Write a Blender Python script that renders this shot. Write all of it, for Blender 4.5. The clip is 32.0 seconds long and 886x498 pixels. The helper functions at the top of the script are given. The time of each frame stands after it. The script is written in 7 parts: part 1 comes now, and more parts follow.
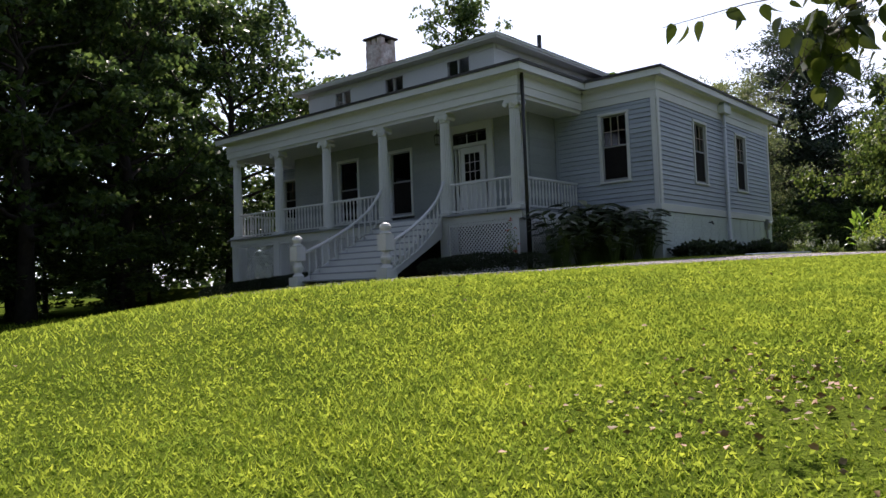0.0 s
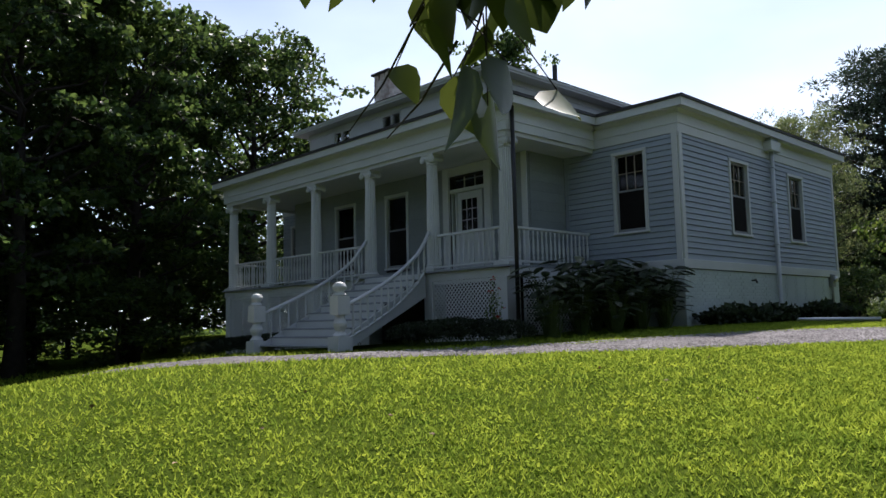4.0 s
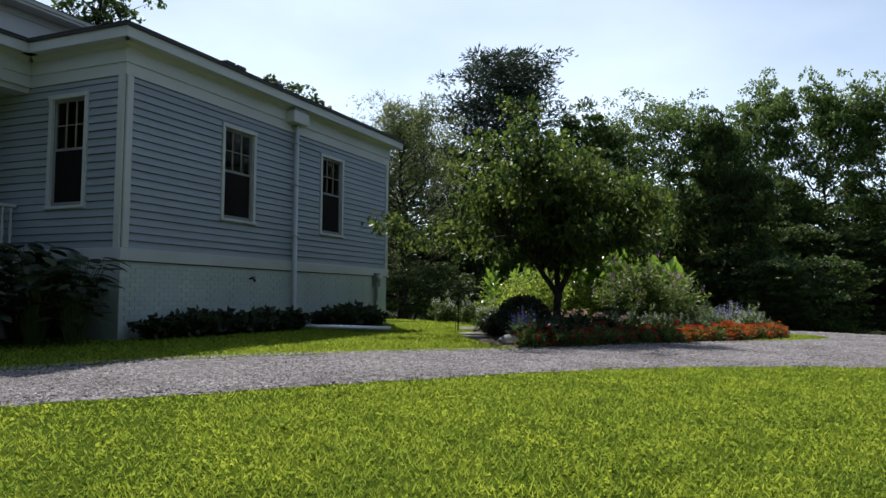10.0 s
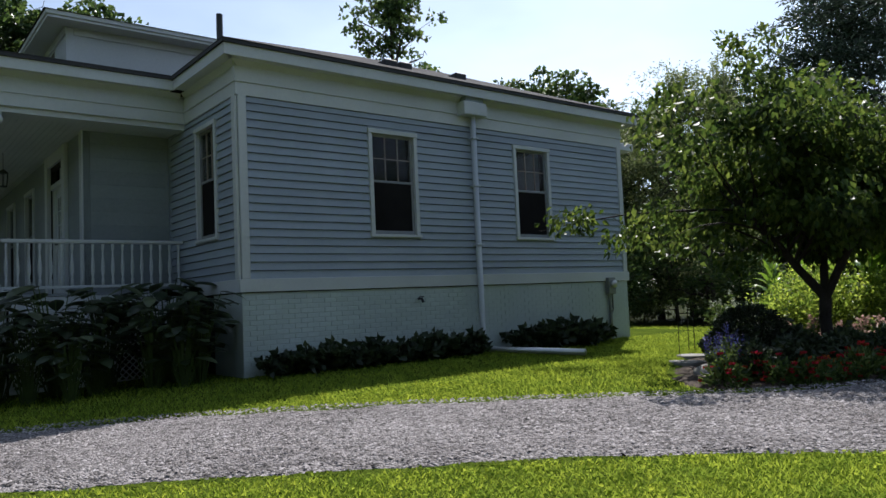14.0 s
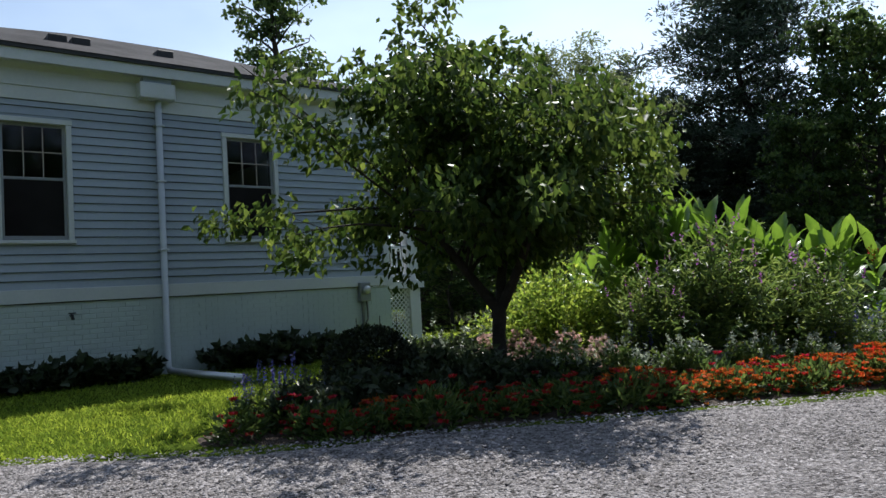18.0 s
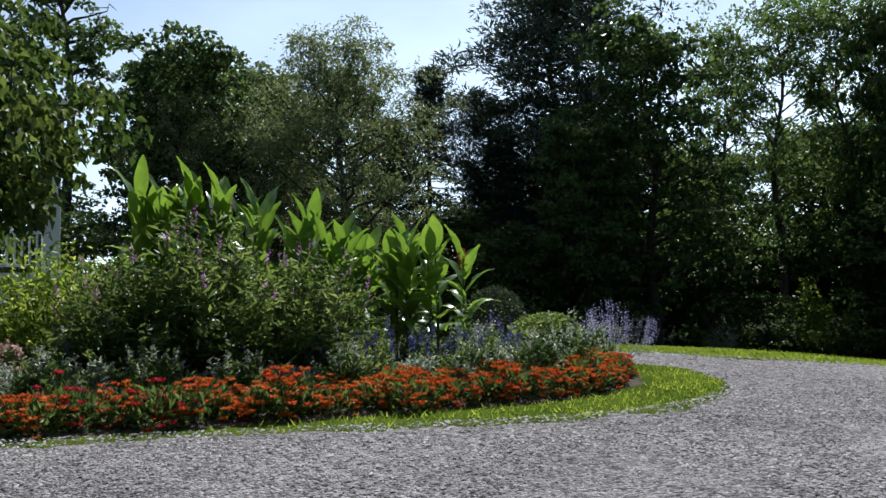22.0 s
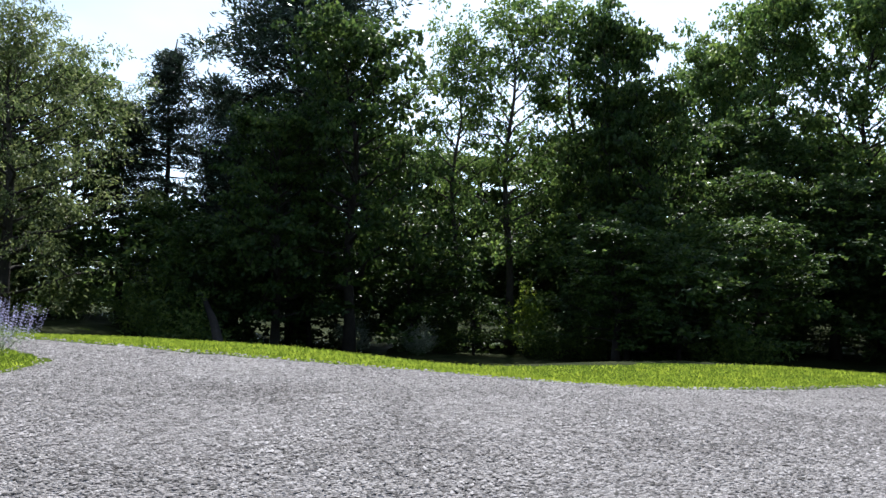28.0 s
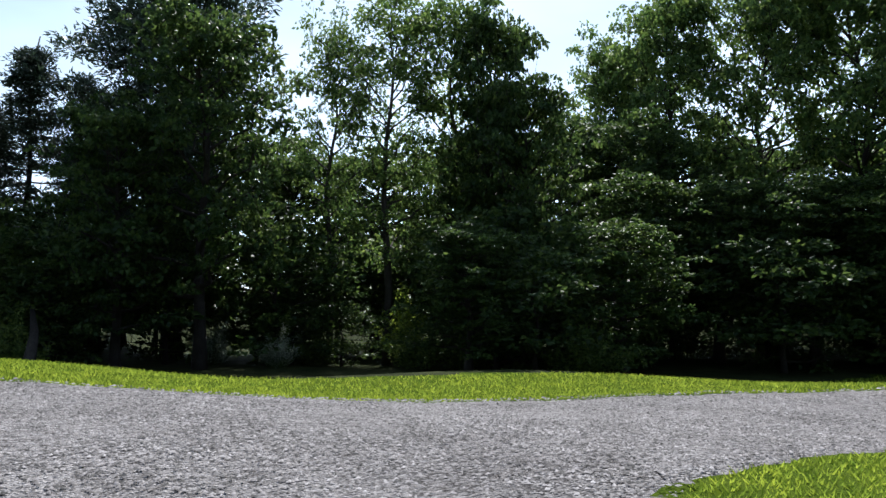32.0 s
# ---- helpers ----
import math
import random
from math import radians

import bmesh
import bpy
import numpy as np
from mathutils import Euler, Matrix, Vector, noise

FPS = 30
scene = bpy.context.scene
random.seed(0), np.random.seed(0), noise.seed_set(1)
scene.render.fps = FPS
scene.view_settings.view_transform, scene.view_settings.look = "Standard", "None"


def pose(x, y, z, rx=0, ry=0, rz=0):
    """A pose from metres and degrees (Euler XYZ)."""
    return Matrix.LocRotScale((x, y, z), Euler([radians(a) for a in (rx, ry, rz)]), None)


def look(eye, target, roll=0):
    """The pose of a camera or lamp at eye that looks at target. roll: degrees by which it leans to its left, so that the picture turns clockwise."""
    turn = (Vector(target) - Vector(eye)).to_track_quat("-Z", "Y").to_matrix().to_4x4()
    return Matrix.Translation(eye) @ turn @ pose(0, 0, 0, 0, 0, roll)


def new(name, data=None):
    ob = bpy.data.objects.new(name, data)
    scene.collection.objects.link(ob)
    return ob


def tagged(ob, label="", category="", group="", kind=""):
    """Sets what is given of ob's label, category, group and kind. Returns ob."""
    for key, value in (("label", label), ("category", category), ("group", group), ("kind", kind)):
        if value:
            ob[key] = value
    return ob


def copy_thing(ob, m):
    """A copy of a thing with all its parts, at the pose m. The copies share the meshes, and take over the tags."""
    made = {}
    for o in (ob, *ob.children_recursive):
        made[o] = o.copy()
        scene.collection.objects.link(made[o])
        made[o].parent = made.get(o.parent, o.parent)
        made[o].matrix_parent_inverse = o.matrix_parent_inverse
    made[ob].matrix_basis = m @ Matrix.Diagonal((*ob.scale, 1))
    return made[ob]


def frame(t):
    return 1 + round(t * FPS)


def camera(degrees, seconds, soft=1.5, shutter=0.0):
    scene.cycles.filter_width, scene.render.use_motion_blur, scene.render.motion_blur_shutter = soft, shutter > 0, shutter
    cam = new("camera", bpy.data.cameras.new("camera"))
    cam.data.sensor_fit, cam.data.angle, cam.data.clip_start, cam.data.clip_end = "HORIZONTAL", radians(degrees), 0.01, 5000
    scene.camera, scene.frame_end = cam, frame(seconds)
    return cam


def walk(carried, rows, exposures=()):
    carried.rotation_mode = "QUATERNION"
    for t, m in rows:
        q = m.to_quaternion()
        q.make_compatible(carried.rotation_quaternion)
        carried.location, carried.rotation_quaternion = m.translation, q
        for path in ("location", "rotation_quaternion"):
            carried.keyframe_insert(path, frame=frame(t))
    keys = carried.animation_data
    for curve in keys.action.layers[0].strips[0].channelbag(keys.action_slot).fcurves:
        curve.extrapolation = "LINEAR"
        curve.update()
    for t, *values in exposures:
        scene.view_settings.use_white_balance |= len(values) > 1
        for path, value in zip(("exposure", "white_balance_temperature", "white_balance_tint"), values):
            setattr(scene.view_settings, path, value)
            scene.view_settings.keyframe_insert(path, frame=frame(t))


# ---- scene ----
cam = camera(61.2, 32.0, soft=1.5)
PATH = [
    (0, (8.261, -18.475, -0.423), (6.965, -16.955, -0.340), -2.2),
    (0.5, (8.225, -18.049, -0.354), (6.855, -16.595, -0.253), -1.7),
    (1, (8.190, -17.880, -0.346), (6.870, -16.383, -0.216), -2.1),
    (1.5, (8.096, -17.174, -0.263), (6.711, -15.743, -0.076), -1.6),
    (2, (7.935, -16.578, -0.167), (6.484, -15.216, 0.029), -2.7),
    (2.5, (7.765, -15.904, 0.009), (6.186, -14.692, 0.207), -3.3),
    (4.5, (8.350, -14.533, 0.153), (6.957, -13.111, 0.346), -0.1),
    (5, (8.481, -14.052, 0.216), (7.159, -12.564, 0.412), 1.6),
    (5.5, (8.449, -13.462, 0.292), (7.407, -11.771, 0.523), 2.6),
    (6, (8.523, -12.849, 0.356), (7.741, -11.023, 0.586), 2.4),
    (6.5, (8.570, -12.197, 0.362), (8.042, -10.277, 0.552), 3.1),
    (7, (8.651, -11.620, 0.361), (8.155, -9.689, 0.513), 1.6),
    (7.5, (8.779, -11.204, 0.397), (8.195, -9.293, 0.485), 2.4),
    (8, (8.914, -10.697, 0.458), (8.427, -8.763, 0.614), 3.3),
    (8.5, (9.120, -10.285, 0.505), (8.589, -8.372, 0.752), 3.7),
    (9, (9.202, -9.839, 0.527), (8.660, -7.929, 0.768), 1.6),
    (9.5, (9.331, -9.413, 0.569), (8.631, -7.550, 0.772), 0.3),
    (10, (9.406, -8.856, 0.599), (8.614, -7.024, 0.730), 0.4),
    (10.5, (9.557, -8.335, 0.629), (8.654, -6.552, 0.699), -1.2),
    (11, (9.697, -7.706, 0.678), (8.549, -6.070, 0.750), -4.3),
    (11.5, (9.895, -7.169, 0.741), (8.684, -5.580, 0.825), -3.2),
    (12, (9.984, -6.636, 0.768), (8.721, -5.087, 0.845), -4.2),
    (12.5, (10.221, -6.203, 0.861), (8.909, -4.695, 0.941), -3.5),
    (13, (10.363, -5.681, 0.888), (8.869, -4.354, 0.972), -3.5),
    (13.5, (10.472, -5.153, 0.935), (8.931, -3.884, 1.049), -3.3),
    (15.5, (11.273, -2.580, 0.799), (9.650, -1.424, 0.974), -0.4),
    (16, (11.554, -1.950, 0.828), (9.960, -0.745, 0.911), -2.7),
    (16.5, (11.671, -1.400, 0.938), (10.102, -0.161, 0.994), -2.8),
    (17, (11.868, -0.806, 0.964), (10.259, 0.381, 1.036), -2.3),
    (17.5, (12.017, -0.069, 0.920), (10.478, 1.203, 1.034), -3.2),
    (18, (12.203, 0.555, 1.015), (10.652, 1.813, 1.123), -3.4),
    (18.5, (12.428, 1.323, 1.028), (10.826, 2.515, 1.133), -2.8),
    (19, (12.781, 1.616, 1.003), (11.091, 2.682, 1.067), -5.3),
    (19.5, (12.992, 2.523, 0.877), (11.243, 3.494, 0.895), -5.0),
    (20, (13.213, 2.999, 0.916), (11.475, 3.988, 0.945), -3.6),
    (20.5, (13.456, 3.703, 0.923), (11.720, 4.695, 0.962), -1.2),
    (21, (13.760, 4.318, 0.925), (12.046, 5.347, 0.967), -1.1),
    (21.5, (14.214, 5.217, 0.821), (12.547, 6.316, 0.935), -0.8),
    (22, (14.520, 5.861, 0.820), (13.106, 7.271, 0.923), -0.9),
    (22.5, (14.795, 6.471, 0.792), (13.593, 8.066, 0.893), -0.1),
    (23, (15.217, 6.885, 0.772), (14.118, 8.547, 0.951), 0.6),
    (23.5, (15.683, 7.274, 0.770), (14.530, 8.900, 0.933), 1.9),
    (24, (16.064, 7.923, 0.743), (14.955, 9.579, 0.910), 2.9),
    (24.5, (16.500, 8.425, 0.743), (15.495, 10.147, 0.897), 2.2),
    (25, (17.124, 8.869, 0.770), (16.225, 10.648, 0.932), -1.9),
    (25.5, (17.661, 9.164, 0.733), (16.723, 10.926, 0.859), -3.3),
    (27.5, (18.941, 11.144, 0.661), (17.797, 12.782, 0.762), 0.8),
    (28, (19.240, 11.279, 0.555), (18.007, 12.849, 0.667), 0.5),
    (28.5, (19.578, 11.536, 0.581), (18.199, 12.982, 0.698), 0.4),
    (29, (19.957, 11.829, 0.666), (18.536, 13.231, 0.791), 1.6),
    (29.5, (20.259, 12.110, 0.639), (18.904, 13.573, 0.787), 1.4),
    (30, (20.498, 12.532, 0.605), (19.210, 14.054, 0.752), 1.5),
    (30.5, (20.742, 12.959, 0.566), (19.475, 14.499, 0.716), 1.3),
    (31, (20.887, 13.426, 0.540), (19.667, 15.005, 0.681), 0.8),
    (31.5, (21.016, 13.867, 0.493), (19.853, 15.488, 0.644), -0.6),
    (32, (21.118, 14.208, 0.450), (19.965, 15.836, 0.592), -0.2),
]
walk(cam, [(t, look(eye, target, roll)) for t, eye, target, roll in PATH],
     exposures=[(0, 0.72, 6900, 22), (1, 0.54, 6800, 20), (2, 0.26, 6600, 16), (4.5, 0.40, 6580, 15), (6, 0.15, 6650, 14), (8, 0.1, 6600, 13), (10, 0.18, 6550, 12),
                (13, 0.36, 6450, 12), (16, 0.36, 6500, 11), (18, 0.38, 6400, 9), (20, 0.68, 6350, 8), (22, 0.22, 6300, 8), (25, 0.56, 6250, 8), (28, 0.76, 6250, 8), (30, 0.66, 6250, 8), (32, 0.52, 6250, 8)])

# ---- world and sun ----
SUN = Vector((-0.45, 0.66, 1.0)).normalized()
world = bpy.data.worlds.new("sky")
scene.world = world
world.use_nodes = True
wn, wl = world.node_tree.nodes, world.node_tree.links
sky = wn.new("ShaderNodeTexSky")
sky.sky_type, sky.sun_disc = "NISHITA", False
sky.sun_elevation = math.asin(SUN.z)
sky.sun_rotation = math.atan2(SUN.x, SUN.y)
sky.dust_density, sky.ozone_density, sky.air_density = 0.8, 2.0, 1.0
wtc = wn.new("ShaderNodeTexCoord")
wmap = wn.new("ShaderNodeMapping")
wmap.inputs["Scale"].default_value = (1.0, 1.0, 2.6)
wl.new(wtc.outputs["Generated"], wmap.inputs["Vector"])
wnoise = wn.new("ShaderNodeTexNoise")
wnoise.inputs["Scale"].default_value, wnoise.inputs["Detail"].default_value = 1.7, 5.0
wl.new(wmap.outputs["Vector"], wnoise.inputs["Vector"])
wramp = wn.new("ShaderNodeValToRGB")
wramp.color_ramp.elements[0].position, wramp.color_ramp.elements[1].position = 0.40, 0.72
wramp.color_ramp.elements[0].color = (0.24, 0.24, 0.24, 1)
wramp.color_ramp.elements[1].color = (0.80, 0.80, 0.80, 1)
wl.new(wnoise.outputs["Fac"], wramp.inputs["Fac"])
wmix = wn.new("ShaderNodeMix")
wmix.data_type = "RGBA"
wl.new(wramp.outputs["Color"], wmix.inputs["Factor"])
wl.new(sky.outputs["Color"], wmix.inputs["A"])
wgrey = wn.new("ShaderNodeRGBToBW")
wl.new(sky.outputs["Color"], wgrey.inputs["Color"])
wcloud = wn.new("ShaderNodeMix")
wcloud.data_type, wcloud.blend_type = "RGBA", "MULTIPLY"
wcloud.inputs["Factor"].default_value = 1.0
wl.new(wgrey.outputs["Val"], wcloud.inputs["A"])
wcloud.inputs["B"].default_value = (1.52, 1.84, 2.26, 1)
wl.new(wcloud.outputs["Result"], wmix.inputs["B"])
wbg = wn["Background"]
wbg.inputs["Strength"].default_value = 0.110
wl.new(wmix.outputs["Result"], wbg.inputs["Color"])
sun = new("sun", bpy.data.lights.new("sun", "SUN"))
sun.data.energy, sun.data.angle, sun.data.color = 5.0, radians(0.55), (1.0, 0.975, 0.93)
sun.matrix_world = look(SUN * 60, (0, 0, 0))


# ---- materials ----
def mat(name, c1, c2, rough=0.6, s1=2.0, s2=40.0, bump=0.15, metal=0.0, through_light=0.0, rand=0.0, island=0.0, spec=0.35, dist=0.01, stain=None, mix2=0.35):
    """Two-scale noise between two base colours, with fine relief; leaves also let light through."""
    m = bpy.data.materials.new(name)
    m.use_nodes = True
    n, l = m.node_tree.nodes, m.node_tree.links
    b = n["Principled BSDF"]
    geo = n.new("ShaderNodeNewGeometry")
    big, fine = n.new("ShaderNodeTexNoise"), n.new("ShaderNodeTexNoise")
    for q, s in ((big, s1), (fine, s2)):
        q.inputs["Scale"].default_value, q.inputs["Detail"].default_value = s, 4.0
        l.new(geo.outputs["Position"], q.inputs["Vector"])
    add = n.new("ShaderNodeMix")
    add.data_type = "FLOAT"
    add.inputs["Factor"].default_value = mix2
    l.new(big.outputs["Fac"], add.inputs["A"])
    l.new(fine.outputs["Fac"], add.inputs["B"])
    ramp = n.new("ShaderNodeValToRGB")
    ramp.color_ramp.elements[0].position, ramp.color_ramp.elements[1].position = 0.34, 0.66
    ramp.color_ramp.elements[0].color, ramp.color_ramp.elements[1].color = (*c1, 1), (*c2, 1)
    if stain:
        e = ramp.color_ramp.elements.new(0.80)
        e.color = (*stain, 1)
    l.new(add.outputs["Result"], ramp.inputs["Fac"])
    col = ramp.outputs["Color"]
    if rand or island:
        hsv = n.new("ShaderNodeHueSaturation")
        src = n.new("ShaderNodeObjectInfo").outputs["Random"] if rand else geo.outputs["Random Per Island"]
        mr = n.new("ShaderNodeMapRange")
        amt = rand or island
        mr.inputs["To Min"].default_value, mr.inputs["To Max"].default_value = 1 - amt, 1 + amt
        l.new(src, mr.inputs["Value"])
        l.new(mr.outputs["Result"], hsv.inputs["Value"])
        mh = n.new("ShaderNodeMapRange")
        mh.inputs["To Min"].default_value, mh.inputs["To Max"].default_value = 0.5 + 0.05 * amt, 0.5 - 0.05 * amt
        l.new(src, mh.inputs["Value"])
        l.new(mh.outputs["Result"], hsv.inputs["Hue"])
        l.new(col, hsv.inputs["Color"])
        col = hsv.outputs["Color"]
    l.new(col, b.inputs["Base Color"])
    b.inputs["Roughness"].default_value, b.inputs["Metallic"].default_value = rough, metal
    b.inputs["Specular IOR Level"].default_value = spec
    if bump:
        bp = n.new("ShaderNodeBump")
        bp.inputs["Strength"].default_value, bp.inputs["Distance"].default_value = bump, dist
        l.new(fine.outputs["Fac"], bp.inputs["Height"])
        l.new(bp.outputs["Normal"], b.inputs["Normal"])
    if through_light:
        tr, mx = n.new("ShaderNodeBsdfTranslucent"), n.new("ShaderNodeMixShader")
        bright = n.new("ShaderNodeHueSaturation")
        bright.inputs["Value"].default_value, bright.inputs["Hue"].default_value = 1.7, 0.485
        l.new(col, bright.inputs["Color"])
        l.new(bright.outputs["Color"], tr.inputs["Color"])
        mx.inputs["Fac"].default_value = through_light
        l.new(b.outputs["BSDF"], mx.inputs[1])
        l.new(tr.outputs["BSDF"], mx.inputs[2])
        l.new(mx.outputs["Shader"], n["Material Output"].inputs["Surface"])
    return m


M_TURF = mat("turf", (0.030, 0.054, 0.009), (0.105, 0.140, 0.020), 0.95, 1.3, 45.0, 1.0, dist=0.03, spec=0.0, stain=(0.12, 0.115, 0.028), mix2=0.55)
M_BLADE = mat("grass_blades", (0.115, 0.192, 0.026), (0.285, 0.365, 0.044), 0.9, 2.2, 13.0, 0.0, through_light=0.45, island=0.25, spec=0.0, mix2=0.45)
M_STONE = mat("gravel_stone", (0.130, 0.118, 0.117), (0.285, 0.266, 0.266), 0.9, 1.2, 60.0, 0.2, island=0.72, spec=0.15)
M_SOIL = mat("mulch", (0.035, 0.024, 0.017), (0.085, 0.062, 0.045), 0.95, 3.0, 60.0, 0.9, dist=0.03)
# Woodland floor: the shade under the trees is painted into its dark colour
M_WOODSHADE = mat("woodland_shade", (0.016, 0.022, 0.009), (0.044, 0.050, 0.020), 0.95, 1.5, 30.0, 0.8, dist=0.03, spec=0.03)
M_SIDING = mat("painted_clapboard", (0.285, 0.33, 0.38), (0.345, 0.39, 0.44), 0.55, 0.6, 18.0, 0.12, rand=0.05, dist=0.004)
# Darker than the siding: the porch recess's shade is put into this colour
M_PORCHSHADE = mat("porch_wall_shaded", (0.215, 0.245, 0.25), (0.275, 0.305, 0.31), 0.6, 0.7, 18.0, 0.12, rand=0.04, dist=0.004)
M_TRIM = mat("white_trim_paint", (0.51, 0.53, 0.53), (0.59, 0.61, 0.61), 0.45, 0.8, 22.0, 0.08, dist=0.003)
M_BRICKP = mat("painted_brick", (0.45, 0.515, 0.50), (0.54, 0.61, 0.59), 0.6, 1.0, 30.0, 0.35, rand=0.05, dist=0.006)
M_MORTAR = mat("painted_mortar", (0.42, 0.475, 0.46), (0.50, 0.555, 0.53), 0.8, 2.0, 45.0, 0.4, dist=0.006)
M_SHINGLE = mat("roof_shingle", (0.035, 0.034, 0.036), (0.075, 0.072, 0.075), 0.95, 1.5, 30.0, 0.6, rand=0.18, dist=0.01, spec=0.08)
M_ROOFEDGE = mat("dark_roof_edge", (0.02, 0.02, 0.021), (0.045, 0.043, 0.043), 0.6, 2.0, 30.0, 0.2)
M_FLOORP = mat("grey_deck_paint", (0.22, 0.24, 0.26), (0.32, 0.34, 0.36), 0.5, 1.2, 25.0, 0.2, stain=(0.18, 0.17, 0.16))
# Near-black: shade of rooms, board gaps and under-porch space put into the colour
M_SHADEDARK = mat("painted_shade_dark", (0.02, 0.018, 0.016), (0.04, 0.036, 0.032), 0.9, 1.0, 10.0, 0.1)
M_SCREEN = mat("insect_screen", (0.010, 0.009, 0.009), (0.020, 0.018, 0.018), 0.7, 1.5, 200.0, 0.2, dist=0.001, spec=0.05)
M_SASH = mat("sash_paint", (0.20, 0.21, 0.22), (0.30, 0.31, 0.32), 0.5, 2.0, 25.0, 0.1)
M_MUNTIN = mat("muntin_paint", (0.30, 0.25, 0.20), (0.40, 0.34, 0.28), 0.5, 2.0, 25.0, 0.1)
M_DOWNSPOUT = mat("painted_downspout", (0.48, 0.51, 0.54), (0.56, 0.59, 0.61), 0.4, 1.2, 20.0, 0.08)
M_ALU = mat("bare_metal_pipe", (0.60, 0.60, 0.60), (0.72, 0.72, 0.73), 0.32, 2.0, 30.0, 0.1, metal=0.7)
M_BLACKPIPE = mat("black_pipe", (0.012, 0.012, 0.013), (0.03, 0.03, 0.03), 0.4, 2.0, 30.0, 0.1)
M_METER = mat("grey_meter_metal", (0.18, 0.19, 0.19), (0.28, 0.29, 0.29), 0.45, 3.0, 40.0, 0.1, metal=0.4)
M_CHIMNEY = mat("chimney_old_white_paint", (0.36, 0.25, 0.21), (0.68, 0.65, 0.62), 0.8, 3.5, 12.0, 0.5, rand=0.14, stain=(0.24, 0.10, 0.07), dist=0.012)
M_LATTICE = mat("lattice_paint", (0.62, 0.64, 0.65), (0.72, 0.73, 0.73), 0.55, 1.2, 25.0, 0.1)
M_BARK = mat("bark", (0.030, 0.025, 0.020), (0.070, 0.058, 0.047), 0.9, 4.0, 30.0, 0.9, dist=0.03)
M_BARKD = mat("dark_bark", (0.018, 0.014, 0.012), (0.045, 0.036, 0.030), 0.9, 4.0, 30.0, 0.8, dist=0.03)
M_FLAG = mat("flagstone", (0.17, 0.16, 0.145), (0.28, 0.265, 0.24), 0.8, 3.0, 25.0, 0.4, rand=0.1)


def leaf_mat(name, a, b, tl=0.4, rough=0.44, island=0.52, spec=0.36):
    return mat(name, a, b, rough, 0.9, 9.0, 0.0, through_light=tl, island=island, spec=spec)


# Backlit shade is put into the maple green, sunlit brightness into the ash green
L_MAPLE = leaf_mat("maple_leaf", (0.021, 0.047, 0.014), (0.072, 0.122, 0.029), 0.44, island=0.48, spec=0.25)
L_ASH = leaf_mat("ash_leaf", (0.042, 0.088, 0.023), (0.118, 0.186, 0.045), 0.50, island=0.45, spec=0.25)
L_WILLOW = leaf_mat("willow_leaf", (0.075, 0.110, 0.040), (0.140, 0.180, 0.068), 0.48)
L_PINE = leaf_mat("pine_needle", (0.022, 0.042, 0.024), (0.050, 0.078, 0.048), 0.22)
L_SPRUCE = leaf_mat("spruce_needle", (0.020, 0.036, 0.022), (0.042, 0.065, 0.040), 0.18)
L_DOGWOOD = leaf_mat("small_tree_leaf", (0.030, 0.060, 0.012), (0.085, 0.134, 0.026), 0.46, spec=0.22)
L_LIME = leaf_mat("lime_shrub_leaf", (0.110, 0.190, 0.026), (0.225, 0.315, 0.048), 0.50)
L_SHRUB = leaf_mat("shrub_leaf", (0.052, 0.096, 0.021), (0.130, 0.192, 0.046), 0.46)
L_BOX = leaf_mat("box_leaf", (0.012, 0.020, 0.010), (0.030, 0.045, 0.020), 0.20)
L_DARKP = leaf_mat("dark_plant_leaf", (0.020, 0.034, 0.016), (0.048, 0.070, 0.032), 0.25)
L_CANNA = leaf_mat("canna_leaf", (0.060, 0.135, 0.014), (0.140, 0.245, 0.028), 0.48, 0.30, 0.40, 0.6)
L_SILVER = leaf_mat("silver_foliage", (0.20, 0.24, 0.18), (0.32, 0.36, 0.28), 0.30)
L_FLOWERG = leaf_mat("bedding_leaf", (0.045, 0.085, 0.020), (0.105, 0.160, 0.042), 0.38)
F_ORANGE = leaf_mat("orange_petal", (0.40, 0.095, 0.014), (0.54, 0.20, 0.028), 0.28, 0.7)
# Scarlet is darkened to stand in for the small tree's shadow on the bed
F_RED = leaf_mat("scarlet_petal", (0.28, 0.022, 0.012), (0.42, 0.060, 0.016), 0.25, 0.7)
F_BLUE = leaf_mat("blue_petal", (0.05, 0.042, 0.17), (0.10, 0.085, 0.26), 0.30, 0.6)
F_LAV = leaf_mat("lavender_petal", (0.38, 0.34, 0.56), (0.52, 0.47, 0.68), 0.30, 0.6)
F_PINK = leaf_mat("pale_pink_petal", (0.40, 0.25, 0.21), (0.54, 0.40, 0.33), 0.25, 0.7)
F_MAG = leaf_mat("purple_petal", (0.26, 0.08, 0.26), (0.40, 0.16, 0.38), 0.30, 0.6)
M_STEM = mat("green_stem", (0.05, 0.08, 0.02), (0.09, 0.13, 0.035), 0.6, 5.0, 40.0, 0.1)



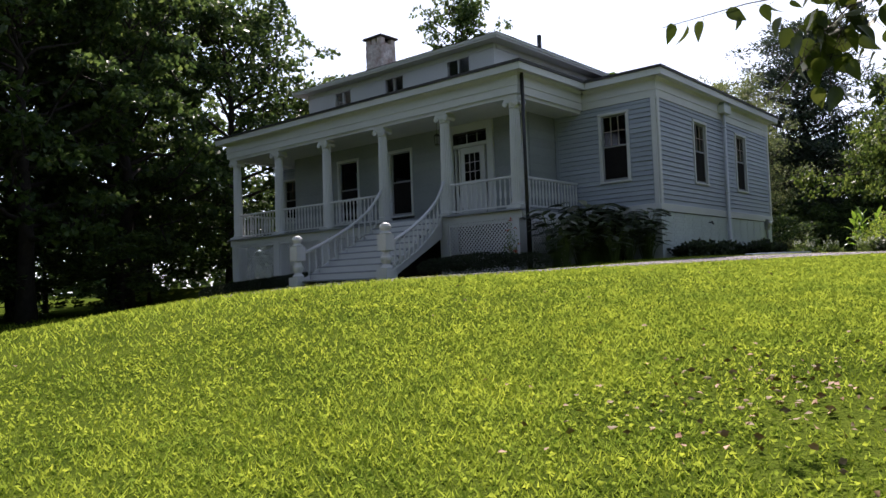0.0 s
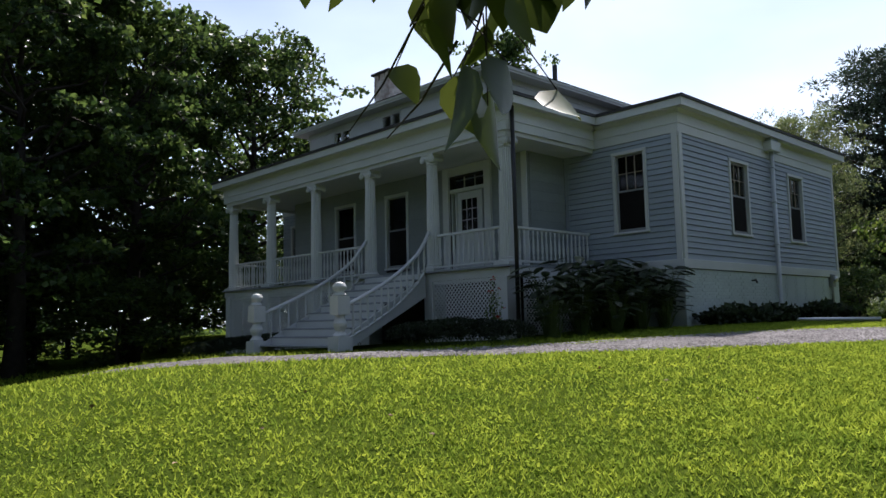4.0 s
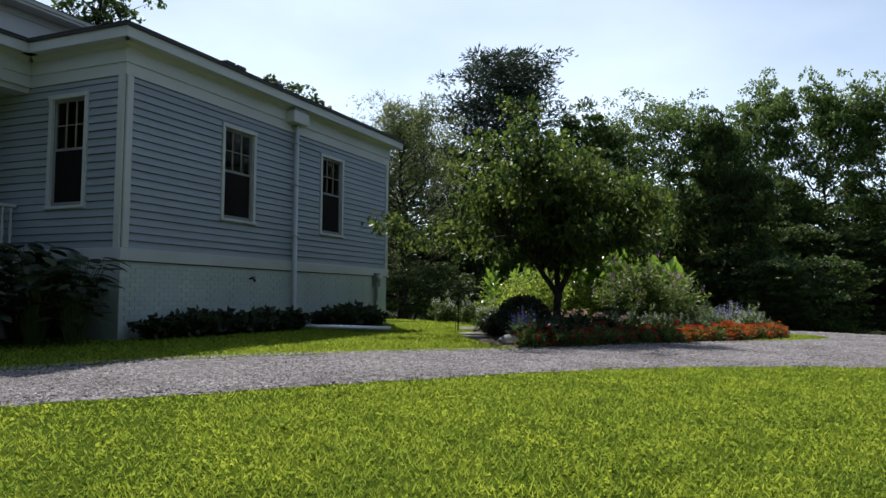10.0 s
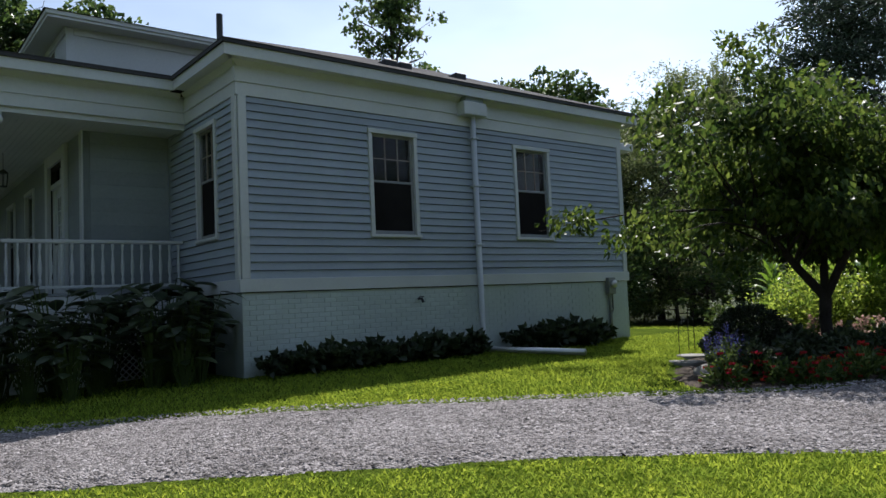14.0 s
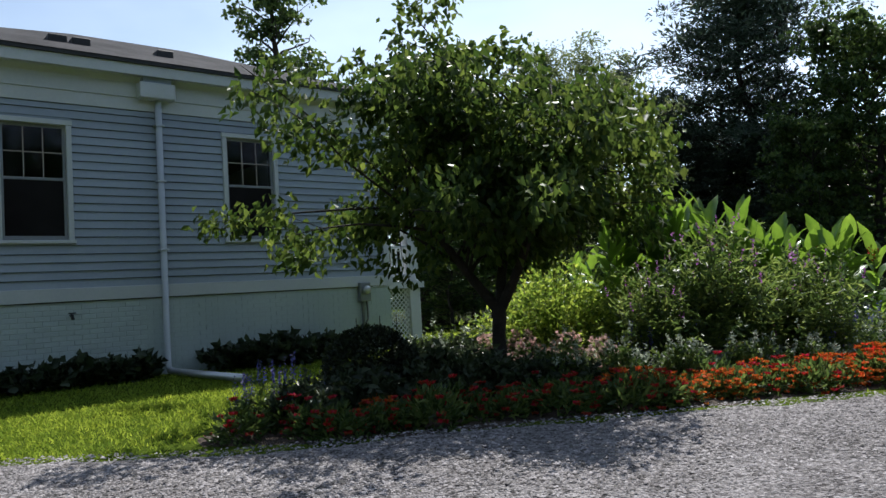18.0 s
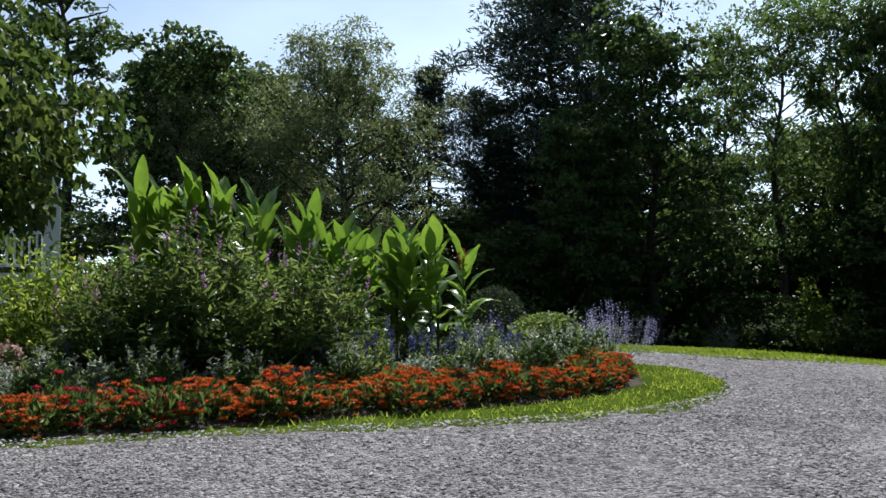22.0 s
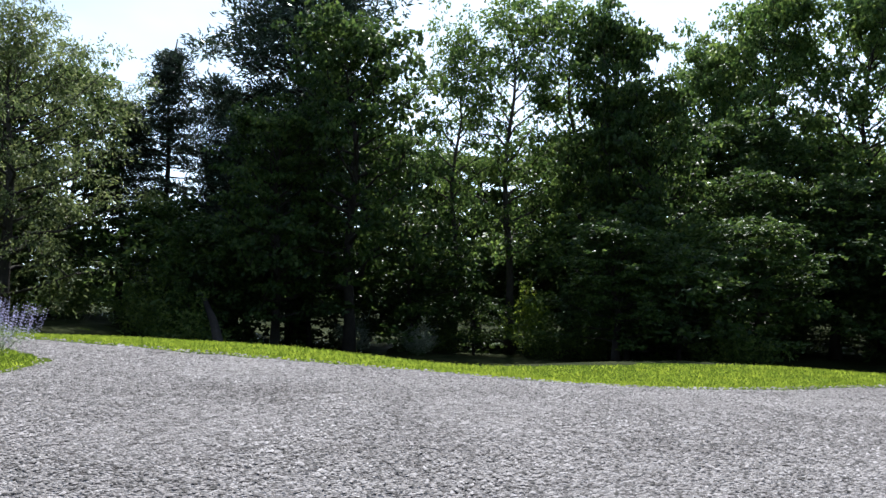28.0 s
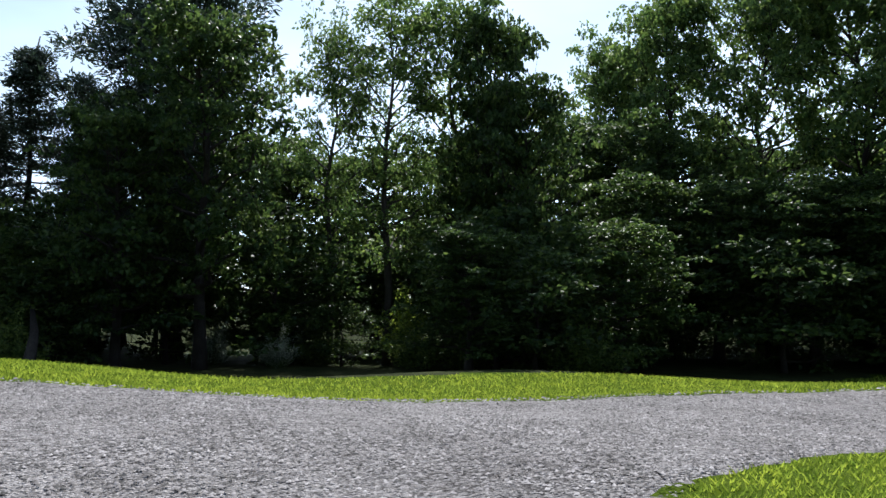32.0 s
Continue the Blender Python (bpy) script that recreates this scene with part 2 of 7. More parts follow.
def gravel_mat():
    """Packed crushed stone: pebbles of uneven tone with dark joints, over broad worn patches."""
    m = bpy.data.materials.new("gravel_bed")
    m.use_nodes = True
    n, l = m.node_tree.nodes, m.node_tree.links
    b = n["Principled BSDF"]
    geo = n.new("ShaderNodeNewGeometry")
    cells, coarse, broad = n.new("ShaderNodeTexVoronoi"), n.new("ShaderNodeTexVoronoi"), n.new("ShaderNodeTexNoise")
    cells.inputs["Scale"].default_value, coarse.inputs["Scale"].default_value = 42.0, 17.0
    broad.inputs["Scale"].default_value, broad.inputs["Detail"].default_value = 0.55, 6.0
    for q in (cells, coarse, broad):
        l.new(geo.outputs["Position"], q.inputs["Vector"])
    tone, tone2 = n.new("ShaderNodeRGBToBW"), n.new("ShaderNodeRGBToBW")
    l.new(cells.outputs["Color"], tone.inputs["Color"])
    l.new(coarse.outputs["Color"], tone2.inputs["Color"])
    mix = n.new("ShaderNodeMix")
    mix.data_type = "FLOAT"
    mix.inputs["Factor"].default_value = 0.38
    l.new(tone.outputs["Val"], mix.inputs["A"])
    l.new(tone2.outputs["Val"], mix.inputs["B"])
    mix2 = n.new("ShaderNodeMix")
    mix2.data_type = "FLOAT"
    mix2.inputs["Factor"].default_value = 0.30
    l.new(mix.outputs["Result"], mix2.inputs["A"])
    l.new(broad.outputs["Fac"], mix2.inputs["B"])
    ramp = n.new("ShaderNodeValToRGB")
    ramp.color_ramp.elements[0].position, ramp.color_ramp.elements[1].position = 0.26, 0.72
    ramp.color_ramp.elements[0].color, ramp.color_ramp.elements[1].color = (0.058, 0.051, 0.051, 1), (0.395, 0.368, 0.368, 1)
    l.new(mix2.outputs["Result"], ramp.inputs["Fac"])
    l.new(ramp.outputs["Color"], b.inputs["Base Color"])
    b.inputs["Roughness"].default_value, b.inputs["Specular IOR Level"].default_value = 0.95, 0.1
    inv = n.new("ShaderNodeMath")
    inv.operation = "MULTIPLY_ADD"
    inv.inputs[1].default_value, inv.inputs[2].default_value = -1.0, 1.0
    l.new(cells.outputs["Distance"], inv.inputs[0])
    bp = n.new("ShaderNodeBump")
    bp.inputs["Strength"].default_value, bp.inputs["Distance"].default_value = 1.0, 0.034
    l.new(inv.outputs["Value"], bp.inputs["Height"])
    l.new(bp.outputs["Normal"], b.inputs["Normal"])
    return m


M_GRAVEL = gravel_mat()
M_GLASS = bpy.data.materials.new("window_glass")
M_GLASS.use_nodes = True
gb = M_GLASS.node_tree.nodes["Principled BSDF"]
gb.inputs["Base Color"].default_value = (0.86, 0.90, 0.90, 1)
gb.inputs["Roughness"].default_value, gb.inputs["Transmission Weight"].default_value, gb.inputs["IOR"].default_value = 0.015, 1.0, 1.22


# ---- building helpers ----
def box(bm, lo, hi, m=None):
    vs = [bm.verts.new((x, y, z)) for x in (lo[0], hi[0]) for y in (lo[1], hi[1]) for z in (lo[2], hi[2])]
    for f in ((0, 1, 3, 2), (4, 6, 7, 5), (0, 4, 5, 1), (2, 3, 7, 6), (0, 2, 6, 4), (1, 5, 7, 3)):
        bm.faces.new([vs[i] for i in f])
    if m is not None:
        for v in vs:
            v.co = m @ v.co
    return vs


def tube(bm, pts, radii, seg=8, cap=True):
    """A tapered tube along points."""
    rings, pts = [], [Vector(p) for p in pts]
    for i, p in enumerate(pts):
        d = (pts[min(i + 1, len(pts) - 1)] - pts[max(i - 1, 0)]).normalized()
        a = d.cross(Vector((0, 0, 1)) if abs(d.z) < 0.9 else Vector((1, 0, 0))).normalized()
        b = d.cross(a)
        rings.append([bm.verts.new(p + radii[i] * (math.cos(2 * math.pi * k / seg) * a + math.sin(2 * math.pi * k / seg) * b)) for k in range(seg)])
    for r, s in zip(rings, rings[1:]):
        for k in range(seg):
            bm.faces.new((r[k], r[(k + 1) % seg], s[(k + 1) % seg], s[k]))
    if cap:
        bm.faces.new(rings[0][::-1])
        bm.faces.new(rings[-1])


def lathe(bm, profile, seg=12, m=None):
    """A turned shape from (radius, height) pairs."""
    rings = []
    for r, z in profile:
        rings.append([bm.verts.new((r * math.cos(2 * math.pi * k / seg), r * math.sin(2 * math.pi * k / seg), z)) for k in range(seg)])
    for r, s in zip(rings, rings[1:]):
        for k in range(seg):
            bm.faces.new((r[k], r[(k + 1) % seg], s[(k + 1) % seg], s[k]))
    bm.faces.new(rings[0][::-1])
    bm.faces.new(rings[-1])
    if m is not None:
        for r in rings:
            for v in r:
                v.co = m @ v.co


def finish(bm, name, material, smooth=False):
    bmesh.ops.recalc_face_normals(bm, faces=bm.faces)
    me = bpy.data.meshes.new(name)
    bm.to_mesh(me)
    bm.free()
    me.materials.append(material)
    if smooth:
        me.polygons.foreach_set("use_smooth", [True] * len(me.polygons))
    return me


def part(name, bm, material, parent, label="", smooth=False):
    me = bm if isinstance(bm, bpy.types.Mesh) else finish(bm, name, material, smooth)
    ob = new(name, me)
    ob.parent = parent
    if label:
        ob["label"] = label
    return ob


def thing(name, label, category, group="", kind="", at=None):
    ob = new(name)
    ob.empty_display_size = 0.2
    if at is not None:
        ob.location = at
    return tagged(ob, label, category, group, kind)


def bevelled(bm, w=0.006):
    bmesh.ops.bevel(bm, geom=list(bm.edges), offset=w, segments=1, affect="EDGES")
    return bm


def mesh_np(name, verts, faces, material, smooth=False):
    """A mesh from arrays of vertices and of faces with one corner count."""
    me = bpy.data.meshes.new(name)
    verts, faces = np.asarray(verts, np.float32), np.asarray(faces, np.int32)
    k = faces.shape[1]
    me.vertices.add(len(verts))
    me.vertices.foreach_set("co", verts.ravel())
    me.loops.add(faces.size)
    me.loops.foreach_set("vertex_index", faces.ravel())
    me.polygons.add(len(faces))
    me.polygons.foreach_set("loop_start", np.arange(0, faces.size, k, dtype=np.int32))
    me.polygons.foreach_set("loop_total", np.full(len(faces), k, np.int32))
    me.update(calc_edges=True)
    me.validate()
    me.materials.append(material)
    if smooth:
        me.polygons.foreach_set("use_smooth", np.ones(len(faces), bool))
    return me


def unit(a):
    return a / np.maximum(np.linalg.norm(a, axis=-1, keepdims=True), 1e-9)


def leaves_np(name, pos, along, length, width, material, rng, fold=0.25, bend=0.2):
    """Leaves as folded, bent blades: base, two sides and tip."""
    n = len(pos)
    along = unit(along)
    side = unit(np.cross(along, unit(rng.normal(size=(n, 3)))))
    nor = np.cross(side, along)
    L = (length * (0.7 + 0.6 * rng.random(n)))[:, None]
    W = L / length * width * 0.5
    mid = pos + along * L * 0.45
    v = np.stack([pos, mid + side * W + nor * W * fold * 2, pos + along * L - nor * L * bend, mid - side * W + nor * W * fold * 2], 1)
    i = np.arange(n)[:, None] * 4
    f = np.concatenate([i + [0, 1, 2], i + [0, 2, 3]], 0)
    return mesh_np(name, v.reshape(-1, 3), f, material)


def broad_leaves_np(name, pos, along, length, width, material, rng):
    """Large near leaves: a heart-shaped outline of six ribs, folded along the midrib and curled at the tip."""
    n = len(pos)
    along = unit(along)
    side = unit(np.cross(along, unit(rng.normal(size=(n, 3)))))
    nor = np.cross(side, along)
    L = (length * (0.75 + 0.5 * rng.random(n)))[:, None]
    curl = (0.10 + 0.25 * rng.random(n))[:, None]
    rows = []
    for t, w in ((0.0, 0.06), (0.10, 0.72), (0.30, 1.0), (0.55, 0.86), (0.80, 0.42), (1.0, 0.02)):
        c = pos + along * L * t - nor * L * curl * t * t
        h = side * L / length * width * 0.5 * w
        lift = nor * L * 0.10 * w
        rows += [c - h + lift, c, c + h + lift]
    v = np.stack(rows, 1)
    i = np.arange(n)[:, None] * 18
    f = np.concatenate([i + [q, q + 1, q + 4, q + 3] for k in range(5) for q in (3 * k, 3 * k + 1)], 0)
    return mesh_np(name, v.reshape(-1, 3), f, material, True)


# ---- the lie of the land ----
LAND = np.array([(8.3, -18.5, -1.75), (7.9, -16.6, -1.45), (8.5, -13.5, -1), (9, -10.5, -0.78), (9.9, -7.2, -0.55), (8.2, -4.8, -0.34), (5, -4.2, -0.2), (12, -0.8, -0.32), (9.6, -0.9, -0.2), (4.7, 3.7, -0.28), (0, 4.6, 0), (0, 0, 0), (-5, -6, -0.42), (-1, -7, -0.42), (-12, -6, -0.5), (0, -10.5, -0.24), (-4, -11, -0.36), (-8, -12, -0.62), (-5, -15.5, -1.6), (-10, -14.5, -2), (-15, -13, -2.2), (-17, -8, -1.3), (0, -18, -1.7), (-10, -20, -2.5), (11, 14.5, -0.38), (8, 10, -0.3), (18, 17, -0.55), (20.6, 13, -0.75), (17, 8.9, -0.5), (25, 10, -0.9), (3, 30, -1.6), (3, 38, -2), (13, 39, -1.9), (22, 30, -1.4), (16, 25, -1), (-10, 20, -0.5), (-15, 5, -0.3)])


def gz_np(x, y):
    x, y = np.asarray(x, float)[..., None], np.asarray(y, float)[..., None]
    w = np.exp(-((LAND[:, 0] - x) ** 2 + (LAND[:, 1] - y) ** 2) / 24.5) + 1e-9
    return (w * LAND[:, 2]).sum(-1) / w.sum(-1)


def gz(x, y):
    return float(gz_np(x, y))


DRIVE = np.array([(-14, -8.8), (-8, -7.5), (-2, -7.1), (0.2, -5.4), (1.4, -3.8), (2.2, -2.4), (3.1, -1), (4.2, 0.5), (5.2, 1.9), (6.2, 3), (7, 4.9), (7.8, 6.6), (8.4, 7.9), (9.2, 9.2), (10.1, 10.6), (10.8, 12), (10.9, 13.6), (10.3, 15.1), (8.6, 16), (4, 15.9), (0, 15.4), (0, 17), (4, 17.2), (8, 17.7), (10.6, 18.2), (12.6, 19.3), (14.5, 21.2), (16.1, 24.4), (17.7, 28.2), (19.7, 33), (22.6, 39), (27, 37), (23.6, 29), (22, 25), (20.9, 22), (20, 20), (19.65, 18.6), (20, 17.6), (21.9, 16.6), (22.9, 14), (20.8, 9.5), (17, 6.4), (14.6, 4.8), (12.6, 3.5), (10.9, 2.4), (9.3, 1.65), (8.1, 0.7), (7, -0.55), (6.1, -1.8), (5.1, -3.2), (4.1, -4.6), (2.4, -6.4), (-0.6, -8.2), (-3.4, -9.3), (-8, -9.8), (-14, -10.2)])
BED = np.array([(5.6, 2.75), (6.5, 3.55), (7.1, 5.05), (7.85, 6.75), (8.4, 8.0), (8.95, 9.45), (9.5, 11), (10, 12.3), (10, 13.8), (9.4, 14.8), (8.2, 15.4), (5, 15.2), (3, 13.5), (2.6, 10.6), (3, 7.8), (3.6, 5.8), (4.4, 4)])


def inside(poly, x, y):
    x, y = np.asarray(x, float), np.asarray(y, float)
    hit = np.zeros(x.shape, bool)
    for (x0, y0), (x1, y1) in zip(poly, np.roll(poly, -1, 0)):
        cross = (y0 > y) != (y1 > y)
        hit ^= cross & (x < (x1 - x0) * (y - y0) / (y1 - y0 + 1e-12) + x0)
    return hit


def smooth_poly(poly, rounds=2):
    for _ in range(rounds):
        nxt = np.roll(poly, -1, 0)
        poly = np.stack([0.75 * poly + 0.25 * nxt, 0.25 * poly + 0.75 * nxt], 1).reshape(-1, 2)
    return poly


def edge_distance(poly, x, y):
    best = np.full(np.shape(x), 1e9)
    near = np.zeros(np.shape(x) + (2,))
    p = np.stack([x, y], -1)
    for a, b in zip(poly, np.roll(poly, -1, 0)):
        d = b - a
        s = np.clip(((p - a) @ d) / (d @ d + 1e-12), 0, 1)
        q = a + s[..., None] * d
        r = np.linalg.norm(p - q, axis=-1)
        near = np.where((r < best)[..., None], q, near)
        best = np.minimum(best, r)
    return best, near


def sheet(name, poly, step, lift, material, wob=0.0, seed=1):
    """A ground cover that fills an outline and follows the land."""
    lo, hi = poly.min(0) - step, poly.max(0) + step
    xs, ys = np.arange(lo[0], hi[0], step), np.arange(lo[1], hi[1], step)
    X, Y = np.meshgrid(xs, ys, indexing="ij")
    cx, cy = X[:-1, :-1] + step / 2, Y[:-1, :-1] + step / 2
    keep = inside(poly, cx, cy)
    ij = np.argwhere(keep)
    ny = len(ys)
    f = np.stack([ij[:, 0] * ny + ij[:, 1], (ij[:, 0] + 1) * ny + ij[:, 1], (ij[:, 0] + 1) * ny + ij[:, 1] + 1, ij[:, 0] * ny + ij[:, 1] + 1], 1)
    used, f = np.unique(f, return_inverse=True)
    f = f.reshape(-1, 4)
    x, y = X.ravel()[used], Y.ravel()[used]
    count = np.bincount(f.ravel(), minlength=len(used))
    rim = count < 4
    _, q = edge_distance(poly, x[rim], y[rim])
    rng = np.random.default_rng(seed)
    x[rim], y[rim] = (q + rng.normal(size=q.shape) * wob).T
    z = gz_np(x, y) + lift + np.where(rim, -0.05, 0.0) + 0.012 * np.sin(x * 1.7 + y * 0.6) * np.cos(y * 1.3)
    return mesh_np(name, np.stack([x, y, z], 1), f, material, True)


drive_outline, bed_outline = smooth_poly(DRIVE), smooth_poly(BED)

# ---- ground, drive, bed ----
gx = np.concatenate([[-400, -200, -120, -80, -60], np.arange(-48, 48.1, 0.8), [60, 80, 120, 200, 400]])
gy = np.concatenate([[-400, -200, -120, -80, -50], np.arange(-34, 60.1, 0.8), [75, 100, 150, 250, 400]])
GX, GY = np.meshgrid(gx, gy, indexing="ij")
gi, gj = np.meshgrid(np.arange(len(gx) - 1), np.arange(len(gy) - 1), indexing="ij")
ga = (gi * len(gy) + gj).ravel()
gf = np.stack([ga, ga + len(gy), ga + len(gy) + 1, ga + 1], 1)
gv = np.stack([GX.ravel(), GY.ravel(), gz_np(GX, GY).ravel()], 1)
tagged(new("ground", mesh_np("ground", gv, gf, M_TURF, True)), "mown green lawn sloping up to the house", "lawn", kind="structure")
tagged(new("road", sheet("drive", drive_outline, 0.3, 0.03, M_GRAVEL, 0.05, 3)), "curving driveway of pale grey gravel", "driveway", kind="structure")
tagged(new("flower_bed_soil", sheet("bed", bed_outline, 0.3, 0.035, M_SOIL, 0.04, 5)), "dark mulched soil of the flower bed", "flower bed", kind="structure")
# Outline follows where tree shade begins; the sheet's dark colour supplies that shade
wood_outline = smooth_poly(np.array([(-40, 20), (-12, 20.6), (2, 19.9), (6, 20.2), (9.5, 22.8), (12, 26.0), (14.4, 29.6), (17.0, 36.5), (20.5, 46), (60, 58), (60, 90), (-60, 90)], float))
tagged(new("woodland_floor", sheet("shade_floor", wood_outline, 1.0, 0.03, M_WOODSHADE, 0.2, 7)), "woodland floor coloured dark green-brown for the shade of the trees", "woodland floor", kind="structure")

# thin, dry places in the lawn
DRY = ((7.15, -13.6, 1.0), (7.6, -14.7, 0.8), (6.3, -14.5, 0.45))


# ---- house ----
house = thing("house", "single-storey white and pale blue-grey clapboard house with a columned porch", "house")
Z0, ZB, ZF, ZE = -0.35, 1.165, 4.16, 4.62  # ground, top of foundation, foot of frieze, top of wall


class Face:
    """A wall face: foot of the face, the way along it and the way out of it."""

    def __init__(self, origin, along, out):
        o, u, n = Vector(origin), Vector(along), Vector(out)
        self.m = Matrix(((u.x, n.x, 0, o.x), (u.y, n.y, 0, o.y), (u.z, n.z, 1, o.z), (0, 0, 0, 1)))

    def box(self, bm, u0, u1, n0, n1, z0, z1):
        box(bm, (u0, n0, z0), (u1, n1, z1), self.m)


def wall_mesh(face, length, z0, z1, thick, holes):
    """A wall with its openings cut right through."""
    bm = bmesh.new()
    us = sorted({0.0, length, *(h[0] for h in holes), *(h[1] for h in holes)})
    for a, b in zip(us, us[1:]):
        zs = [z0]
        for h in sorted(holes, key=lambda q: q[2]):
            if h[0] < (a + b) / 2 < h[1]:
                zs += [h[2], h[3]]
        zs.append(z1)
        for c, d in zip(zs[::2], zs[1::2]):
            if d - c > 1e-4:
                face.box(bm, a, b, -thick, 0, c, d)
    return bm


def clapboards(face, length, z0, z1, holes, parent, step=0.1285, ends=0.0):
    """Boards, each its own piece, broken at the openings; gaps bare a dark core as lap shadows."""
    k, z = 0, z0
    while z < z1 - 0.01:
        top = min(z + step, z1)
        cuts = [ends]
        for h in sorted(holes):
            if h[2] - 0.02 < (z + top) / 2 < h[3] + 0.02:
                cuts += [h[0], h[1]]
        cuts.append(length - ends)
        for a, b in zip(cuts[::2], cuts[1::2]):
            if b - a < 0.05:
                continue
            bm = bmesh.new()
            vs = box(bm, (a, 0.002, z), (b, 0.032 + 0.0022 * ((k * 7) % 3), top - 0.009 + 0.002 * ((k * 5) % 3)))
            for v in vs:
                if v.co.z > z + 0.05 and v.co.y > 0.01:
                    v.co.y = 0.005
                v.co = face.m @ v.co
            part("clapboard", bm, M_SIDING, parent)
            k += 1
        for h in holes:   # short fillers where an opening starts or ends within a course
            for c, d in ((z, min(h[2] - 0.002, top)), (max(h[3] + 0.002, z), top)):
                if h[2] - 0.02 < (z + top) / 2 < h[3] + 0.02 and d - c > 0.012:
                    bm = bmesh.new()
                    face.box(bm, h[0] + 0.002, h[1] - 0.002, 0.002, 0.022, c, d)
                    part("clapboard", bm, M_SIDING, parent)
        z += step


def window(face, u0, u1, z0, z1, cols=3, rows=2, lower_screen=True, name="window"):
    """A double-hung window: casing, sill, upper sash with muntins and panes, screened lower half."""
    w = thing(name, "", "")
    w.parent = house
    w["label"] = "double-hung window with small upper panes and a dark screened lower sash"
    f = 0.075

    def piece(nm, a, b, n0, n1, c, d, m, lab="", bev=0.0):
        bm = bmesh.new()
        box(bm, (a, n0, c), (b, n1, d))
        if bev:
            bevelled(bm, bev)
        bm.transform(face.m)
        return part(nm, bm, m, w, lab)

    piece("casing_side", u0, u0 + f, -0.02, 0.052, z0 + 0.05, z1 - f, M_TRIM, bev=0.005)
    piece("casing_side", u1 - f, u1, -0.02, 0.052, z0 + 0.05, z1 - f, M_TRIM, bev=0.005)
    piece("casing_head", u0 - 0.01, u1 + 0.01, -0.02, 0.062, z1 - f, z1, M_TRIM, bev=0.005)
    piece("sill", u0 - 0.02, u1 + 0.02, -0.06, 0.075, z0, z0 + 0.05, M_TRIM, bev=0.006)
    a, b, c, d = u0 + f, u1 - f, z0 + 0.05, z1 - f
    mid = c + (d - c) * 0.53
    s = 0.042
    for nm, p, q, r, t, n in (("sash_stile", a, a + s, c, d, -0.06), ("sash_stile", b - s, b, c, d, -0.06), ("sash_rail", a + s, b - s, d - s, d, -0.06),
                              ("sash_rail", a + s, b - s, mid - s / 2, mid + s / 2, -0.055), ("sash_rail", a + s, b - s, c, c + 0.07, -0.06)):
        piece(nm, p, q, n, n + 0.04, r, t, M_SASH)
    iw, ih = (b - a - 2 * s), (d - s - mid - s / 2)
    for i in range(1, cols):
        x = a + s + iw * i / cols
        piece("muntin", x - 0.0075, x + 0.0075, -0.055, -0.026, mid + s / 2, d - s, M_MUNTIN, "brownish painted muntin")
    for j in range(1, rows):
        z = mid + s / 2 + ih * j / rows
        piece("muntin", a + s, b - s, -0.053, -0.028, z - 0.0075, z + 0.0075, M_MUNTIN, "brownish painted muntin")
    for i in range(cols):
        for j in range(rows):
            x, z = a + s + iw * i / cols, mid + s / 2 + ih * j / rows
            p = piece("pane", x + 0.002, x + iw / cols - 0.002, -0.045, -0.041, z + 0.002, z + ih / rows - 0.002, M_GLASS, "window glass")
            p.visible_shadow = False
    if lower_screen:
        piece("screen", a + s, b - s, -0.030, -0.027, c + 0.07, mid - s / 2, M_SCREEN, "dark brown insect screen")
    else:
        p = piece("pane", a + s, b - s, -0.045, -0.041, c + 0.07, mid - s / 2, M_GLASS, "window glass")
        p.visible_shadow = False
    return w


WT = 0.22
side = Face((0, 0, 0), (0, 1, 0), (1, 0, 0))            # wing, towards the drive
wfront = Face((-3.1, 0, 0), (1, 0, 0), (0, -1, 0))      # wing, towards the lawn
back_y = 9.05
side_holes = [(2.31, 3.33, 2.03, 3.89), (5.70, 6.72, 2.03, 3.92)]
front_holes = [(1.42, 2.32, 2.03, 3.96)]
wall_side = part("wall", wall_mesh(side, back_y, ZB, ZE, WT, [(a + .06, b - .06, c + .03, d - .06) for a, b, c, d in side_holes]), M_SHADEDARK, house, "clapboard wall of the wing")
wall_wing = part("wall", wall_mesh(wfront, 3.1 - WT - 0.002, ZB, ZE, WT, [(a + .06, b - .06, c + .03, d - .06) for a, b, c, d in front_holes]), M_SHADEDARK, house, "narrow clapboard front wall of the wing")
clapboards(side, back_y, ZB + 0.2, ZF, side_holes, wall_side, ends=0.13)
clapboards(wfront, 3.1, ZB + 0.2, ZF, front_holes, wall_wing, ends=0.13)
for a, b, c, d in side_holes:
    window(side, a, b, c, d)
for a, b, c, d in front_holes:
    window(wfront, a, b, c, d)


def trim(face, name, u0, u1, n0, n1, z0, z1, label="", m=M_TRIM, bev=0.006, parent=None):
    bm = bmesh.new()
    box(bm, (u0, n0, z0), (u1, n1, z1))
    bevelled(bm, bev)
    bm.transform(face.m)
    return part(name, bm, m, parent or house, label)


# corner boards, water table, frieze
for fc, u0, u1 in ((side, 0.0, 0.13), (side, back_y - 0.13, back_y), (wfront, 2.97, 3.10)):
    trim(fc, "corner_board", u0, u1, 0.0, 0.044, ZB + 0.2, ZF, "white corner board")
trim(wfront, "corner_board", 0.016, 0.128, 0.001, 0.022, ZB + 0.2, ZF, "painted board at the inner corner", M_SIDING)
trim(side, "water_table", -0.045, back_y + 0.045, 0.0, 0.045, ZB, ZB + 0.2, "white board at the foot of the siding")
